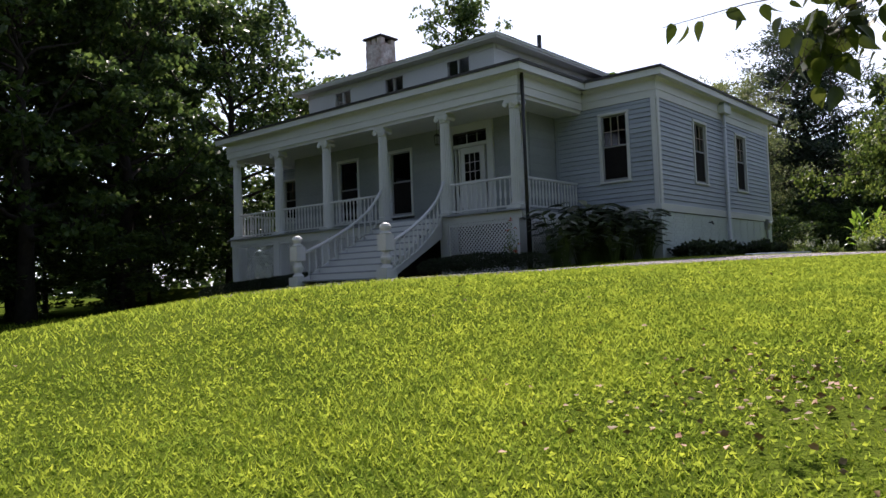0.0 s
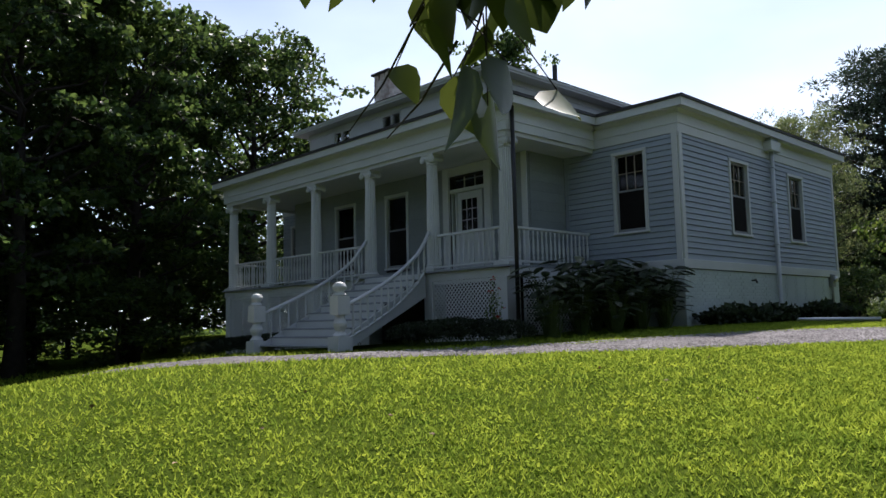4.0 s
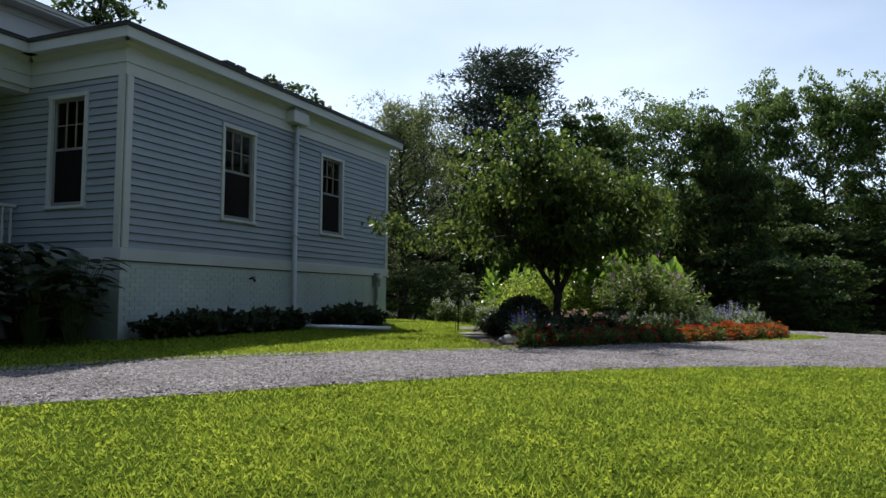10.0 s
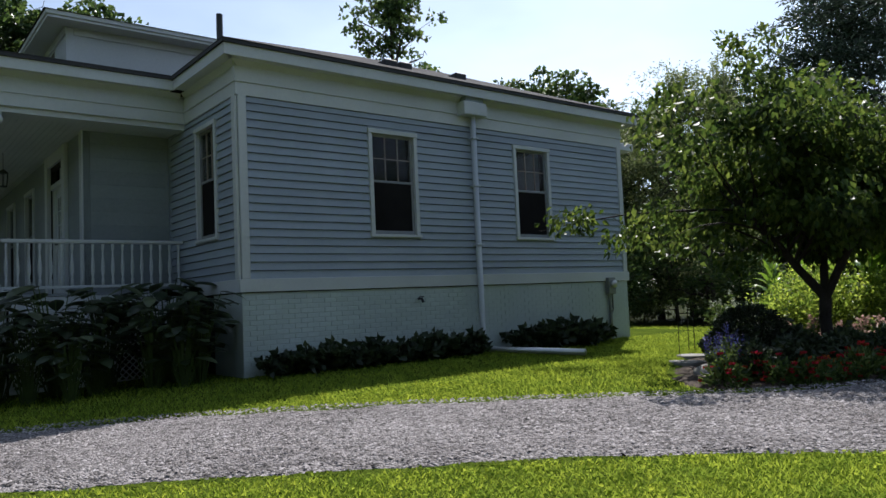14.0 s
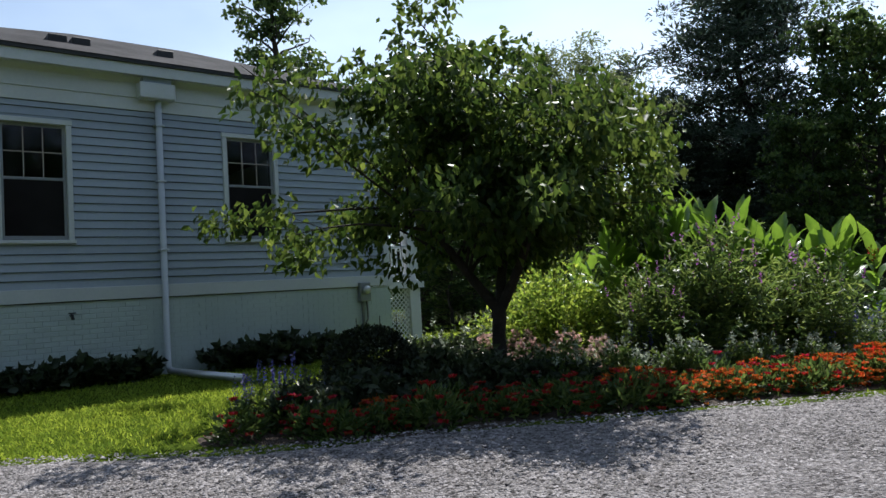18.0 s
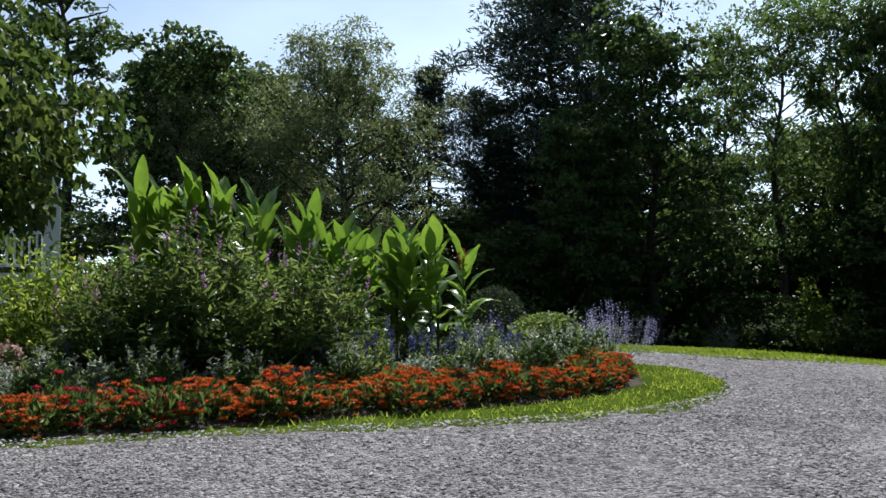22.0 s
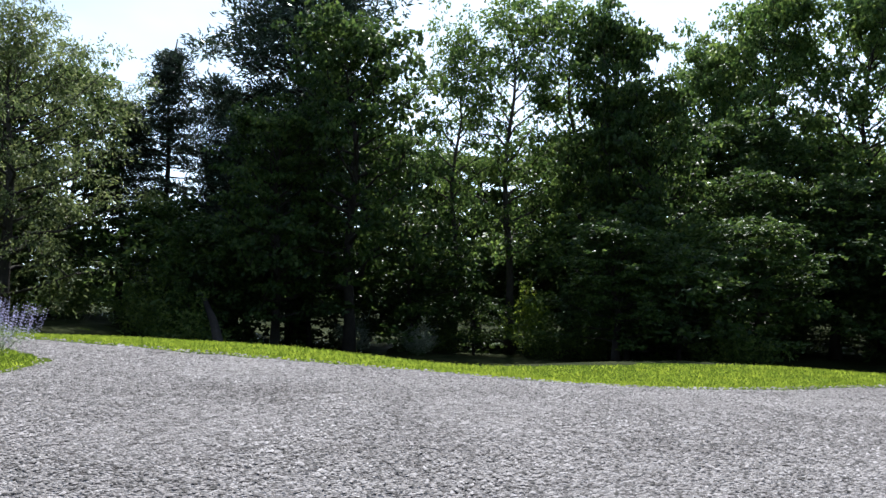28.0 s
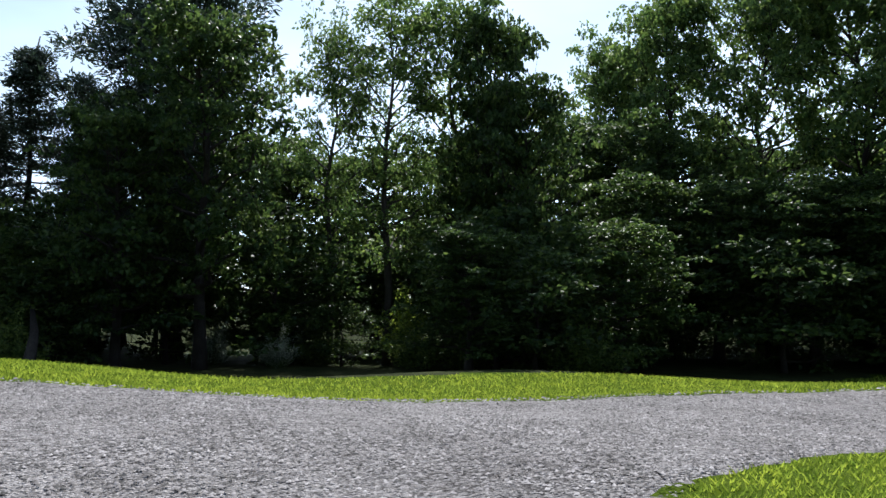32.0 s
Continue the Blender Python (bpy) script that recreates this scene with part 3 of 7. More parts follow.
trim(wfront, "water_table", 0.9, 3.1, 0.0, 0.045, ZB, ZB + 0.2, "white board at the foot of the siding")


def cornice(p0, p1, out, ext0=0.0, ext1=0.0):
    """Frieze boards, bed mould, soffit and fascia along one eave."""
    p0, p1 = Vector(p0), Vector(p1)
    u = (p1 - p0).normalized()
    fc = Face((p0.x, p0.y, 0), u, out)
    L = (p1 - p0).length
    for nm, n0, n1, z0, z1, lab in (("frieze", 0.0, 0.035, ZF, 4.36, "white frieze board"), ("frieze", 0.0, 0.060, 4.36, 4.40, "narrow frieze moulding"),
                                    ("frieze", 0.0, 0.042, 4.40, 4.60, "upper frieze board"), ("bed_moulding", 0.0, 0.11, 4.60, 4.68, "sloping bed moulding"),
                                    ("soffit", -0.1, 0.30, 4.68, 4.70, "white soffit"), ("fascia", 0.285, 0.31, 4.66, 4.83, "white fascia board"),
                                    ("roof_edge", 0.20, 0.345, 4.83, 4.875, "dark roof edge")):
        e0, e1 = (ext0 * n1, ext1 * n1)
        bm = bmesh.new()
        vs = box(bm, (-e0, n0, z0), (L + e1, n1, z1))
        if nm == "bed_moulding":
            for v in vs:
                if v.co.y > 0.05 and v.co.z < z0 + 0.01:
                    v.co.y = 0.045
        for v in vs:  # mitre the ends
            if v.co.y < n1 - 1e-4:
                v.co.x = min(max(v.co.x, -ext0 * max(n0, 0)), L + ext1 * max(n0, 0))
        bm.transform(fc.m)
        part(nm, bm, M_ROOFEDGE if nm == "roof_edge" else M_TRIM, house, lab)


PX0, PX1, PY = -14.70, -2.20, -3.15   # porch outline
cornice((0, 0, 0), (0, back_y, 0), (1, 0, 0), 1, 1)
cornice((PX1, 0, 0), (0, 0, 0), (0, -1, 0), -1, 1)
cornice((PX1, PY, 0), (PX1, 0, 0), (1, 0, 0), 1, -1)
cornice((PX0, PY, 0), (PX1, PY, 0), (0, -1, 0), 1, 1)
cornice((PX0, 0, 0), (PX0, PY, 0), (-1, 0, 0), -1, 1)
cornice((-16.2, 0, 0), (PX0, 0, 0), (0, -1, 0), 1, -1)
cornice((-16.2, back_y, 0), (-16.2, 0, 0), (-1, 0, 0), 1, 1)
cornice((0, back_y, 0), (-16.2, back_y, 0), (0, 1, 0), 1, 1)

# porch beam, ceiling
bm = bmesh.new()
box(bm, (PX0 + .05, PY + 0.02, 4.07), (PX1 - .02, PY + 0.36, 4.66))
box(bm, (PX1 - .36, PY + 0.362, 4.07), (PX1 - .02, -0.004, 4.66))
box(bm, (PX0 + .02, PY + 0.362, 4.07), (PX0 + .36, -0.004, 4.66))
part("porch_beam", bm, M_TRIM, house, "white porch beam on the columns")
bm = bmesh.new()
box(bm, (PX0 + 0.365, PY + 0.365, 4.131), (PX1 - 0.365, PY + 3.145, 4.15))
ceil = part("porch_ceiling", bm, M_TRIM, house, "boarded porch ceiling")
bm = bmesh.new()
box(bm, (PX0 + 0.365, 0, 4.10), (PX1 - 0.365, 2.78 / 28 - 0.006, 4.13))
board = finish(bm, "board", M_TRIM)
for i in range(28):
    part("board", board, M_TRIM, ceil).location = (0, PY + 0.365 + i * (2.78 / 28), 0)

# main block behind the porch
MY = -1.45
mfront = Face((-13.1, MY, 0), (1, 0, 0), (0, -1, 0))
mside = Face((-3.1, MY, 0), (0, 1, 0), (1, 0, 0))
lside = Face((-13.1, 0, 0), (0, -1, 0), (-1, 0, 0))
lfront = Face((-16.2, 0, 0), (1, 0, 0), (0, -1, 0))
main_holes = [(2.30, 3.35, 1.60, 3.72), (4.75, 5.75, 1.60, 3.72), (7.35, 8.75, 1.33, 3.86)]
lf_holes = [(0.55, 1.55, 2.03, 3.75), (1.62, 2.62, 2.03, 3.75)]
wall_main = part("wall", wall_mesh(mfront, 10.0, 1.2, 4.12, WT, [(a + .05, b - .05, c + .02, d - .05) for a, b, c, d in main_holes]), M_SHADEDARK, house, "flush-boarded wall under the porch")
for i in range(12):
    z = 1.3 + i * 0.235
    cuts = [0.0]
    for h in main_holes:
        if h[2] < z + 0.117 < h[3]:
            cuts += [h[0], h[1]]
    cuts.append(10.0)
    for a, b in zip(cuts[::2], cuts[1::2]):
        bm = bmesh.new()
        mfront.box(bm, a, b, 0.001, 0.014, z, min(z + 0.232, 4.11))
        part("board", bm, M_PORCHSHADE, wall_main)
for a, b, c, d in main_holes[:2]:
    window(mfront, a, b, c, d, 1, 1)
ws = part("wall", wall_mesh(mside, -MY - 0.002, 1.2, 4.12, WT, []), M_PORCHSHADE, house, "flush side wall of the main block")
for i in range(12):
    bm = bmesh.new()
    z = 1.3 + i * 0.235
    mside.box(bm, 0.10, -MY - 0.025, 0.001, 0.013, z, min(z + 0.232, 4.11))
    part("board", bm, M_PORCHSHADE, ws)
part("wall", wall_mesh(lside, -MY - 0.002, 1.2, 4.12, WT, []), M_SIDING, house)
wall_left = part("wall", wall_mesh(lfront, 3.1 - 0.002, ZB, ZE, WT, [(a + .06, b - .06, c + .03, d - .06) for a, b, c, d in lf_holes]), M_SHADEDARK, house, "clapboard front wall of the far wing")
clapboards(lfront, 3.1, ZB + 0.2, ZF, lf_holes, wall_left)
for a, b, c, d in lf_holes:
    window(lfront, a, b, c, d, 2, 2)
trim(mfront, "corner_board", 9.86, 10.03, 0.015, 0.045, 1.3, 4.10, "white corner board")
bm = bmesh.new()
box(bm, (-16.2, WT, ZB), (-16.2 + WT, back_y - WT, ZE))
box(bm, (-16.2, back_y - WT, ZB), (-WT - 0.002, back_y, ZE))
part("wall", bm, M_SIDING, house, "rear and far side walls")
# Floor and ceiling coloured near-black so the rooms look unlit
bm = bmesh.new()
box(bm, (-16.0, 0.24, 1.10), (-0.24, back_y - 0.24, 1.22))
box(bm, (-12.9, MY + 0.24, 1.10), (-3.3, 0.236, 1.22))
part("inner_floor", bm, M_SHADEDARK, house)
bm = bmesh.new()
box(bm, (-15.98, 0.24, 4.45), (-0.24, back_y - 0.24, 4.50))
part("inner_ceiling", bm, M_SHADEDARK, house)

# front door with sidelights and transom
def door_piece(nm, a, b, n0, n1, c, d, m, lab="", bev=0.006, par=None):
    bm = bmesh.new()
    box(bm, (a, n0, c), (b, n1, d))
    bevelled(bm, bev)
    bm.transform(mfront.m)
    return part(nm, bm, m, par or house, lab)


for a in (7.20, 8.68):
    door_piece("pilaster", a, a + 0.22, 0.015, 0.09, 1.30, 4.09, M_TRIM, "white door pilaster")
door_piece("door_lintel", 7.42, 8.68, 0.015, 0.075, 3.86, 4.09, M_TRIM, "white lintel over the front door")
door = door_piece("door", 7.62, 8.48, -0.10, -0.05, 1.32, 3.42, M_TRIM, "white front door with a glazed upper half")
door_piece("transom_bar", 7.42, 8.68, -0.12, 0.03, 3.42, 3.52, M_TRIM)
p = door_piece("transom_pane", 7.48, 8.62, -0.08, -0.074, 3.53, 3.85, M_GLASS, "dark transom glass", 0.001)
for a in (7.86, 8.24):
    door_piece("muntin", a - 0.01, a + 0.01, -0.085, -0.06, 3.53, 3.85, M_TRIM, bev=0.002)
for a, b in ((7.42, 7.47), (7.57, 7.62), (8.48, 8.53), (8.63, 8.68)):
    door_piece("door_post", a, b, -0.12, -0.01, 1.32, 3.42, M_TRIM)
for a, b in ((7.475, 7.565), (8.535, 8.625)):
    door_piece("sidelight", a, b, -0.08, -0.075, 2.0, 3.40, M_GLASS, "narrow sidelight glass", 0.001)
    door_piece("sidelight_panel", a, b, -0.09, -0.05, 1.32, 1.99, M_TRIM)
door_piece("door_glass_backing", 7.76, 8.34, -0.054, -0.046, 2.42, 3.24, M_SCREEN, "dark glazing behind the door panes", 0.001, door)
for i in range(3):
    for j in range(3):
        x, z = 7.765 + i * 0.19, 2.425 + j * 0.27
        door_piece("pane", x + 0.008, x + 0.182, -0.0455, -0.041, z + 0.008, z + 0.262, M_GLASS, "small door pane", 0.001, door)
for i in range(4):
    x = 7.765 + i * 0.19
    door_piece("muntin", x - 0.0075, x + 0.0075, -0.046, -0.034, 2.42, 3.24, M_TRIM, "", 0.002, door)
    z = 2.425 + i * 0.27
    door_piece("muntin", 7.76, 8.34, -0.046, -0.036, z - 0.0075, z + 0.0075, M_TRIM, "", 0.002, door)
for a, b in ((7.72, 8.02), (8.08, 8.38)):
    door_piece("door_panel", a, b, -0.052, -0.040, 1.50, 2.28, M_TRIM, "raised door panel", 0.006, door)
lb = bmesh.new()
lathe(lb, [(0.02, 0), (0.033, 0.02), (0.036, 0.045), (0.02, 0.06)], 10, mfront.m @ Matrix.Translation((7.69, -0.05, 2.35)) @ Matrix.Rotation(-math.pi / 2, 4, "X"))
part("door_knob", lb, M_METER, door, "dark round door knob", True)

# hanging porch lantern
lan = thing("porch_lantern", "small black hanging lantern under the porch ceiling", "lantern")
bm = bmesh.new()
tube(bm, [(0, 0, 0), (0, 0, -0.32)], [0.006, 0.006], 6)
part("chain", bm, M_BLACKPIPE, lan)
bm = bmesh.new()
lathe(bm, [(0.02, -0.32), (0.09, -0.38), (0.10, -0.40), (0.02, -0.40)], 6)
lathe(bm, [(0.07, -0.66), (0.08, -0.64), (0.02, -0.63)], 6)
for k in range(6):
    a = k * math.pi / 3
    tube(bm, [(0.09 * math.cos(a), 0.09 * math.sin(a), -0.40), (0.07 * math.cos(a), 0.07 * math.sin(a), -0.64)], [0.006, 0.006], 4)
part("lantern_frame", bm, M_BLACKPIPE, lan, "black metal lantern frame")
lan.location = (-5.6, -2.3, 4.10)

# porch deck and base
bm = bmesh.new()
n_b = 100
for i in range(n_b):
    x = PX0 - 0.02 + i * (PX1 + 0.04 - PX0) / n_b
    box(bm, (x, PY - 0.10, 1.25), (x + (PX1 + 0.04 - PX0) / n_b - 0.004, MY - 0.006 if -13.1 < x < -3.1 else -0.03, 1.290))
part("porch_deck", bm, M_FLOORP, house, "grey painted porch floorboards")
pfront = Face((PX0, PY, 0), (1, 0, 0), (0, -1, 0))
pside = Face((PX1, PY, 0), (0, 1, 0), (1, 0, 0))
W = PX1 - PX0
trim(pfront, "porch_skirt", 0.0, W, -0.05, 0.0, 1.05, 1.245, "white skirt board under the porch floor")
trim(pside, "porch_skirt", 0.002, -PY - 0.05, -0.05, 0.0, 1.05, 1.245, "white skirt board under the porch floor")


def lattice(face, u0, u1, z0, z1):
    """Crossed laths in a frame."""
    lt = thing("lattice_panel", "", "")
    lt.parent = house
    lt["label"] = "white diagonal lattice panel under the porch"
    for a, b, c, d in ((u0, u1, z1 - 0.07, z1), (u0, u1, z0, z0 + 0.07), (u0, u0 + 0.05, z0 + 0.071, z1 - 0.071), (u1 - 0.05, u1, z0 + 0.071, z1 - 0.071)):
        trim(face, "lattice_frame", a, b, -0.04, -0.012, c, d, "", M_TRIM, 0.004, lt)
    a0, a1, b0, b1 = u0 + 0.05, u1 - 0.05, z0 + 0.05, z1 - 0.05
    h, step = b1 - b0, 0.108
    for sgn, n0 in ((1, -0.034), (-1, -0.024)):
        t = a0 - h + 0.03
        while t < a1 - 0.02:
            ua, ub = max(t, a0), min(t + h, a1)
            if ub - ua > 0.03:
                za, zb = b0 + (ua - t), b0 + (ub - t)
                if sgn < 0:
                    za, zb = b1 - (ua - t), b1 - (ub - t)
                bm = bmesh.new()
                w = 0.0165
                vs = [bm.verts.new((u, n, z + o)) for u, z in ((ua, za), (ub, zb)) for n in (n0, n0 + 0.008) for o in (-w, w)]
                for f in ((0, 1, 3, 2), (4, 6, 7, 5), (0, 4, 5, 1), (2, 3, 7, 6), (0, 2, 6, 4), (1, 5, 7, 3)):
                    bm.faces.new([vs[i] for i in f])
                bm.transform(face.m)
                part("lath", bm, M_LATTICE, lt)
            t += step
    return lt


COLX = [-2.43, -4.74, -7.13, -9.63, -12.07, -14.46]
for x in COLX:
    trim(pfront, "porch_pier", x - PX0 - 0.14, x - PX0 + 0.14, -0.42, 0.012, gz(x, PY) - 0.2, 1.049, "white porch pier")
trim(pside, "porch_pier", 2.80, 3.11, -0.42, 0.012, -0.3, 1.049, "white porch pier")
for a, b in zip(COLX[1:], COLX):
    if a < -6 and b > -6.9:
        continue
    lattice(pfront, a - PX0 + 0.145, b - PX0 - 0.145, gz(a, PY) - 0.02, 1.045)
lattice(pside, 0.44, 1.58, -0.2, 1.045)
lattice(pside, 1.62, 2.78, -0.2, 1.045)


# fluted Ionic columns
def column():
    c = bmesh.new()
    seg, fl = 36, 0.020
    prof = [(0.155, 0.16), (0.158, 0.5), (0.152, 1.2), (0.138, 2.0), (0.128, 2.48)]
    rings = []
    for r, z in prof:
        rings.append([c.verts.new(((r - (fl if k % 2 else 0)) * math.cos(2 * math.pi * k / seg), (r - (fl if k % 2 else 0)) * math.sin(2 * math.pi * k / seg), z)) for k in range(seg)])
    for r, s in zip(rings, rings[1:]):
        for k in range(seg):
            c.faces.new((r[k], r[(k + 1) % seg], s[(k + 1) % seg], s[k]))
    return c


col_mesh = finish(column(), "column_shaft", M_TRIM)
bm = bmesh.new()
box(bm, (-0.215, -0.215, 0.0), (0.215, 0.215, 0.06))
lathe(bm, [(0.20, 0.06), (0.212, 0.075), (0.205, 0.10), (0.175, 0.115), (0.168, 0.13), (0.18, 0.14), (0.178, 0.155), (0.16, 0.165)], 24)
base_mesh = finish(bm, "column_base", M_TRIM)
bm = bmesh.new()
lathe(bm, [(0.130, 2.46), (0.145, 2.475), (0.145, 2.50), (0.135, 2.51), (0.17, 2.58), (0.17, 2.60)], 24)
box(bm, (-0.195, -0.175, 2.665), (0.195, 0.175, 2.70))
box(bm, (-0.18, -0.16, 2.60), (0.18, 0.16, 2.664))
for sx in (-1, 1):
    for fy in (-1, 1):   # scrolls, front and back
        for k in range(3):
            r = 0.082 - 0.022 * k
            lathe(bm, [(r, -0.012), (r, 0.012 + 0.008 * k)], 16, Matrix.Translation((sx * 0.165, fy * (0.155 + 0.006 * k), 2.585)) @ Matrix.Rotation(-fy * math.pi / 2, 4, "X"))
    lathe(bm, [(0.075, -0.145), (0.055, -0.05), (0.055, 0.05), (0.075, 0.145)], 16, Matrix.Translation((sx * 0.165, 0, 2.585)) @ Matrix.Rotation(math.pi / 2, 4, "X"))
cap_mesh = finish(bm, "column_capital", M_TRIM)
for x in COLX:
    c = thing("column", "", "")
    c.parent = house
    c["label"] = "white fluted wooden column with a scrolled Ionic capital"
    part("shaft", col_mesh, M_TRIM, c)
    part("base", base_mesh, M_TRIM, c)
    part("capital", cap_mesh, M_TRIM, c)
    c.location = (x, PY + 0.19, 1.291)
    c.scale = (1, 1, (4.07 - 1.291) / 2.70)

# balusters and rails
bm = bmesh.new()
lathe(bm, [(0.024, 0), (0.024, 0.10), (0.015, 0.13), (0.029, 0.22), (0.031, 0.30), (0.018, 0.46), (0.014, 0.56), (0.023, 0.59), (0.023, 0.68)], 8)
bal_mesh = finish(bm, "baluster", M_TRIM, True)


def railing(p0, p1, name="porch_railing"):
    p0, p1 = Vector(p0), Vector(p1)
    r = thing(name, "", "")
    r.parent = house
    r["label"] = "white wooden railing with turned balusters"
    L = (p1 - p0).length
    u = (p1 - p0).normalized()
    fc = Face(p0, u, (u.y, -u.x, 0))
    trim(fc, "top_rail", 0, L, -0.045, 0.045, 0.80, 0.86, "", M_TRIM, 0.012, r)
    trim(fc, "bottom_rail", 0, L, -0.032, 0.032, 0.08, 0.125, "", M_TRIM, 0.006, r)
    n = max(2, round(L / 0.155))
    for i in range(n):
        b = part("baluster", bal_mesh, M_TRIM, r)
        b.location = p0 + u * (L * (i + 0.5) / n) + Vector((0, 0, 0.122))
    return r


for a, b in zip(COLX[1:], COLX):
    if a < -6 and b > -6.9 and b < -4:
        continue
    railing((a + 0.15, PY + 0.19, 1.291), (b - 0.15, PY + 0.19, 1.291))
railing((COLX[0], PY + 0.36, 1.291), (COLX[0], -0.02, 1.291))
railing((COLX[-1], -0.02, 1.291), (COLX[-1], PY + 0.36, 1.291))

# front stairs
stairs = thing("front_stairs", "wide grey-painted wooden stairs up to the porch", "stairs")
NS = 9
SY0, TR = PY - 0.10, 0.34
SY1 = SY0 - TR * NS
zg = gz(-5.6, SY1) - 0.02
for i in range(NS):
    z = 1.290 - (i + 1) * (1.290 - zg) / (NS + 0)
    ztop = 1.290 - (i + 1) * (1.290 - zg) / (NS + 1)
    fl = 0.30 * (i / NS)
    bm = bmesh.new()
    box(bm, (-7.02 + 0.3 * fl, SY0 - (i + 1) * TR - 0.03, ztop - 0.04), (-4.80 + 2.0 * fl, SY0 - i * TR, ztop))
    bevelled(bm, 0.008)
    part("tread", bm, M_FLOORP, stairs, "worn grey tread")
    bm = bmesh.new()
    box(bm, (-7.00 + 0.3 * fl, SY0 - i * TR - 0.025, ztop + 0.002), (-4.82 + 2.0 * fl, SY0 - i * TR - 0.003, ztop + (1.290 - zg) / (NS + 1) - 0.042))
    part("riser", bm, M_TRIM, stairs, "white riser")
for sx, x0, x1 in ((1, -4.77, -4.12), (-1, -7.05, -6.92)):
    bm = bmesh.new()
    v = [bm.verts.new(q) for q in ((x0, SY0, 1.20), (x0, SY0, 0.70), (x1, SY1, zg - 0.1), (x1, SY1, zg + 0.16))]
    w = [bm.verts.new(p.co + Vector((0.04 * sx, 0, 0))) for p in v]
    bm.faces.new(v)
    bm.faces.new(w[::-1])
    for i in range(4):
        bm.faces.new((v[i], v[(i + 1) % 4], w[(i + 1) % 4], w[i]))
    part("stringer", bm, M_TRIM, stairs, "white stair stringer")
    nx, ny = (-3.80, SY1 - 0.02) if sx > 0 else (-6.98, SY1 - 0.02)
    bm = bmesh.new()
    g = gz(nx, ny) - 0.05
    box(bm, (nx - 0.17, ny - 0.17, g), (nx + 0.17, ny + 0.17, g + 0.34))
    lathe(bm, [(0.14, 0.34), (0.15, 0.37), (0.10, 0.42), (0.09, 0.45), (0.14, 0.54), (0.145, 0.60), (0.09, 0.70), (0.085, 0.73), (0.12, 0.76)], 18, Matrix.Translation((nx, ny, g)))
    box(bm, (nx - 0.14, ny - 0.14, g + 0.76), (nx + 0.14, ny + 0.14, g + 1.12))
    lathe(bm, [(0.13, 1.12), (0.15, 1.15), (0.09, 1.19), (0.09, 1.21), (0.135, 1.27), (0.14, 1.31), (0.10, 1.37), (0.03, 1.40)], 18, Matrix.Translation((nx, ny, g)))
    part("newel_post", bm, M_TRIM, stairs, "stout turned white newel post")
    # curved hand rail: sags at the foot, rises steeply at the top
    pts = []
    for k in range(13):
        s = k / 12
        x = (-4.70 if sx > 0 else -7.12) * (1 - s) + nx * s
        y = (PY + 0.02) * (1 - s) + (ny + 0.13) * s
        z = 2.06 * (1 - s) + (g + 0.93) * s - 0.20 * math.sin(math.pi * s ** 0.8) + (0.16 * max(0, 1 - s * 7))
        pts.append((x, y, z))
    bm = bmesh.new()
    tube(bm, pts, [0.042] * 13, 8)
    part("hand_rail", bm, M_TRIM, stairs, "curved white handrail", True)
    low = [(p[0], p[1], p[2] - 0.66) for p in pts[1:]]
    bm = bmesh.new()
    tube(bm, low, [0.026] * 12, 6)
    part("bottom_rail", bm, M_TRIM, stairs)
    for k in range(1, 13):
        s = k / 13 * 12
        i = int(s)
        q = Vector(pts[i]).lerp(Vector(pts[min(i + 1, 12)]), s - i)
        b = part("baluster", bal_mesh, M_TRIM, stairs)
        b.location = (q.x, q.y, q.z - 0.68)

# foundation
fnd = part("foundation", wall_mesh(side, back_y, Z0, ZB - 0.012, 0.30, []), M_MORTAR, house, "white-painted brick foundation")
bm = bmesh.new()
wfront.box(bm, 2.0, 3.1 - 0.302, -0.3, 0.0, Z0, ZB - 0.012)
part("foundation", bm, M_MORTAR, house, "white-painted foundation")
# Walls behind the lattice are coloured near-black to give the under-porch shade
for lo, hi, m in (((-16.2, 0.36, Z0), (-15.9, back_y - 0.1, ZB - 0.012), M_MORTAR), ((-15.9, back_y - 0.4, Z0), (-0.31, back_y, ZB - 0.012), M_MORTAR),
                  ((-13.0, MY, Z0), (-3.2, MY + 0.25, 1.2), M_SHADEDARK), ((-16.1, 0.05, Z0), (-1.15, 0.35, ZB - 0.012), M_SHADEDARK)):
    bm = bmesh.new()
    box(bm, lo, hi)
    part("foundation", bm, m, house, "foundation wall coloured dark for the shade under the porch" if m is M_SHADEDARK else "white-painted foundation")

# ---- roofs ----
def slab(name, quad, material, label, thick=0.05):
    bm = bmesh.new()
    q = [Vector(p) for p in quad]
    n = (q[1] - q[0]).cross(q[2] - q[0]).normalized()
    if n.z < 0:
        n = -n
    a = [bm.verts.new(p) for p in q]
    b = [bm.verts.new(p - n * thick) for p in q]
    bm.faces.new(a)
    bm.faces.new(b[::-1])
    for i in range(len(q)):
        bm.faces.new((a[i], a[(i + 1) % len(q)], b[(i + 1) % len(q)], b[i]))
    return part(name, bm, material, house, label)


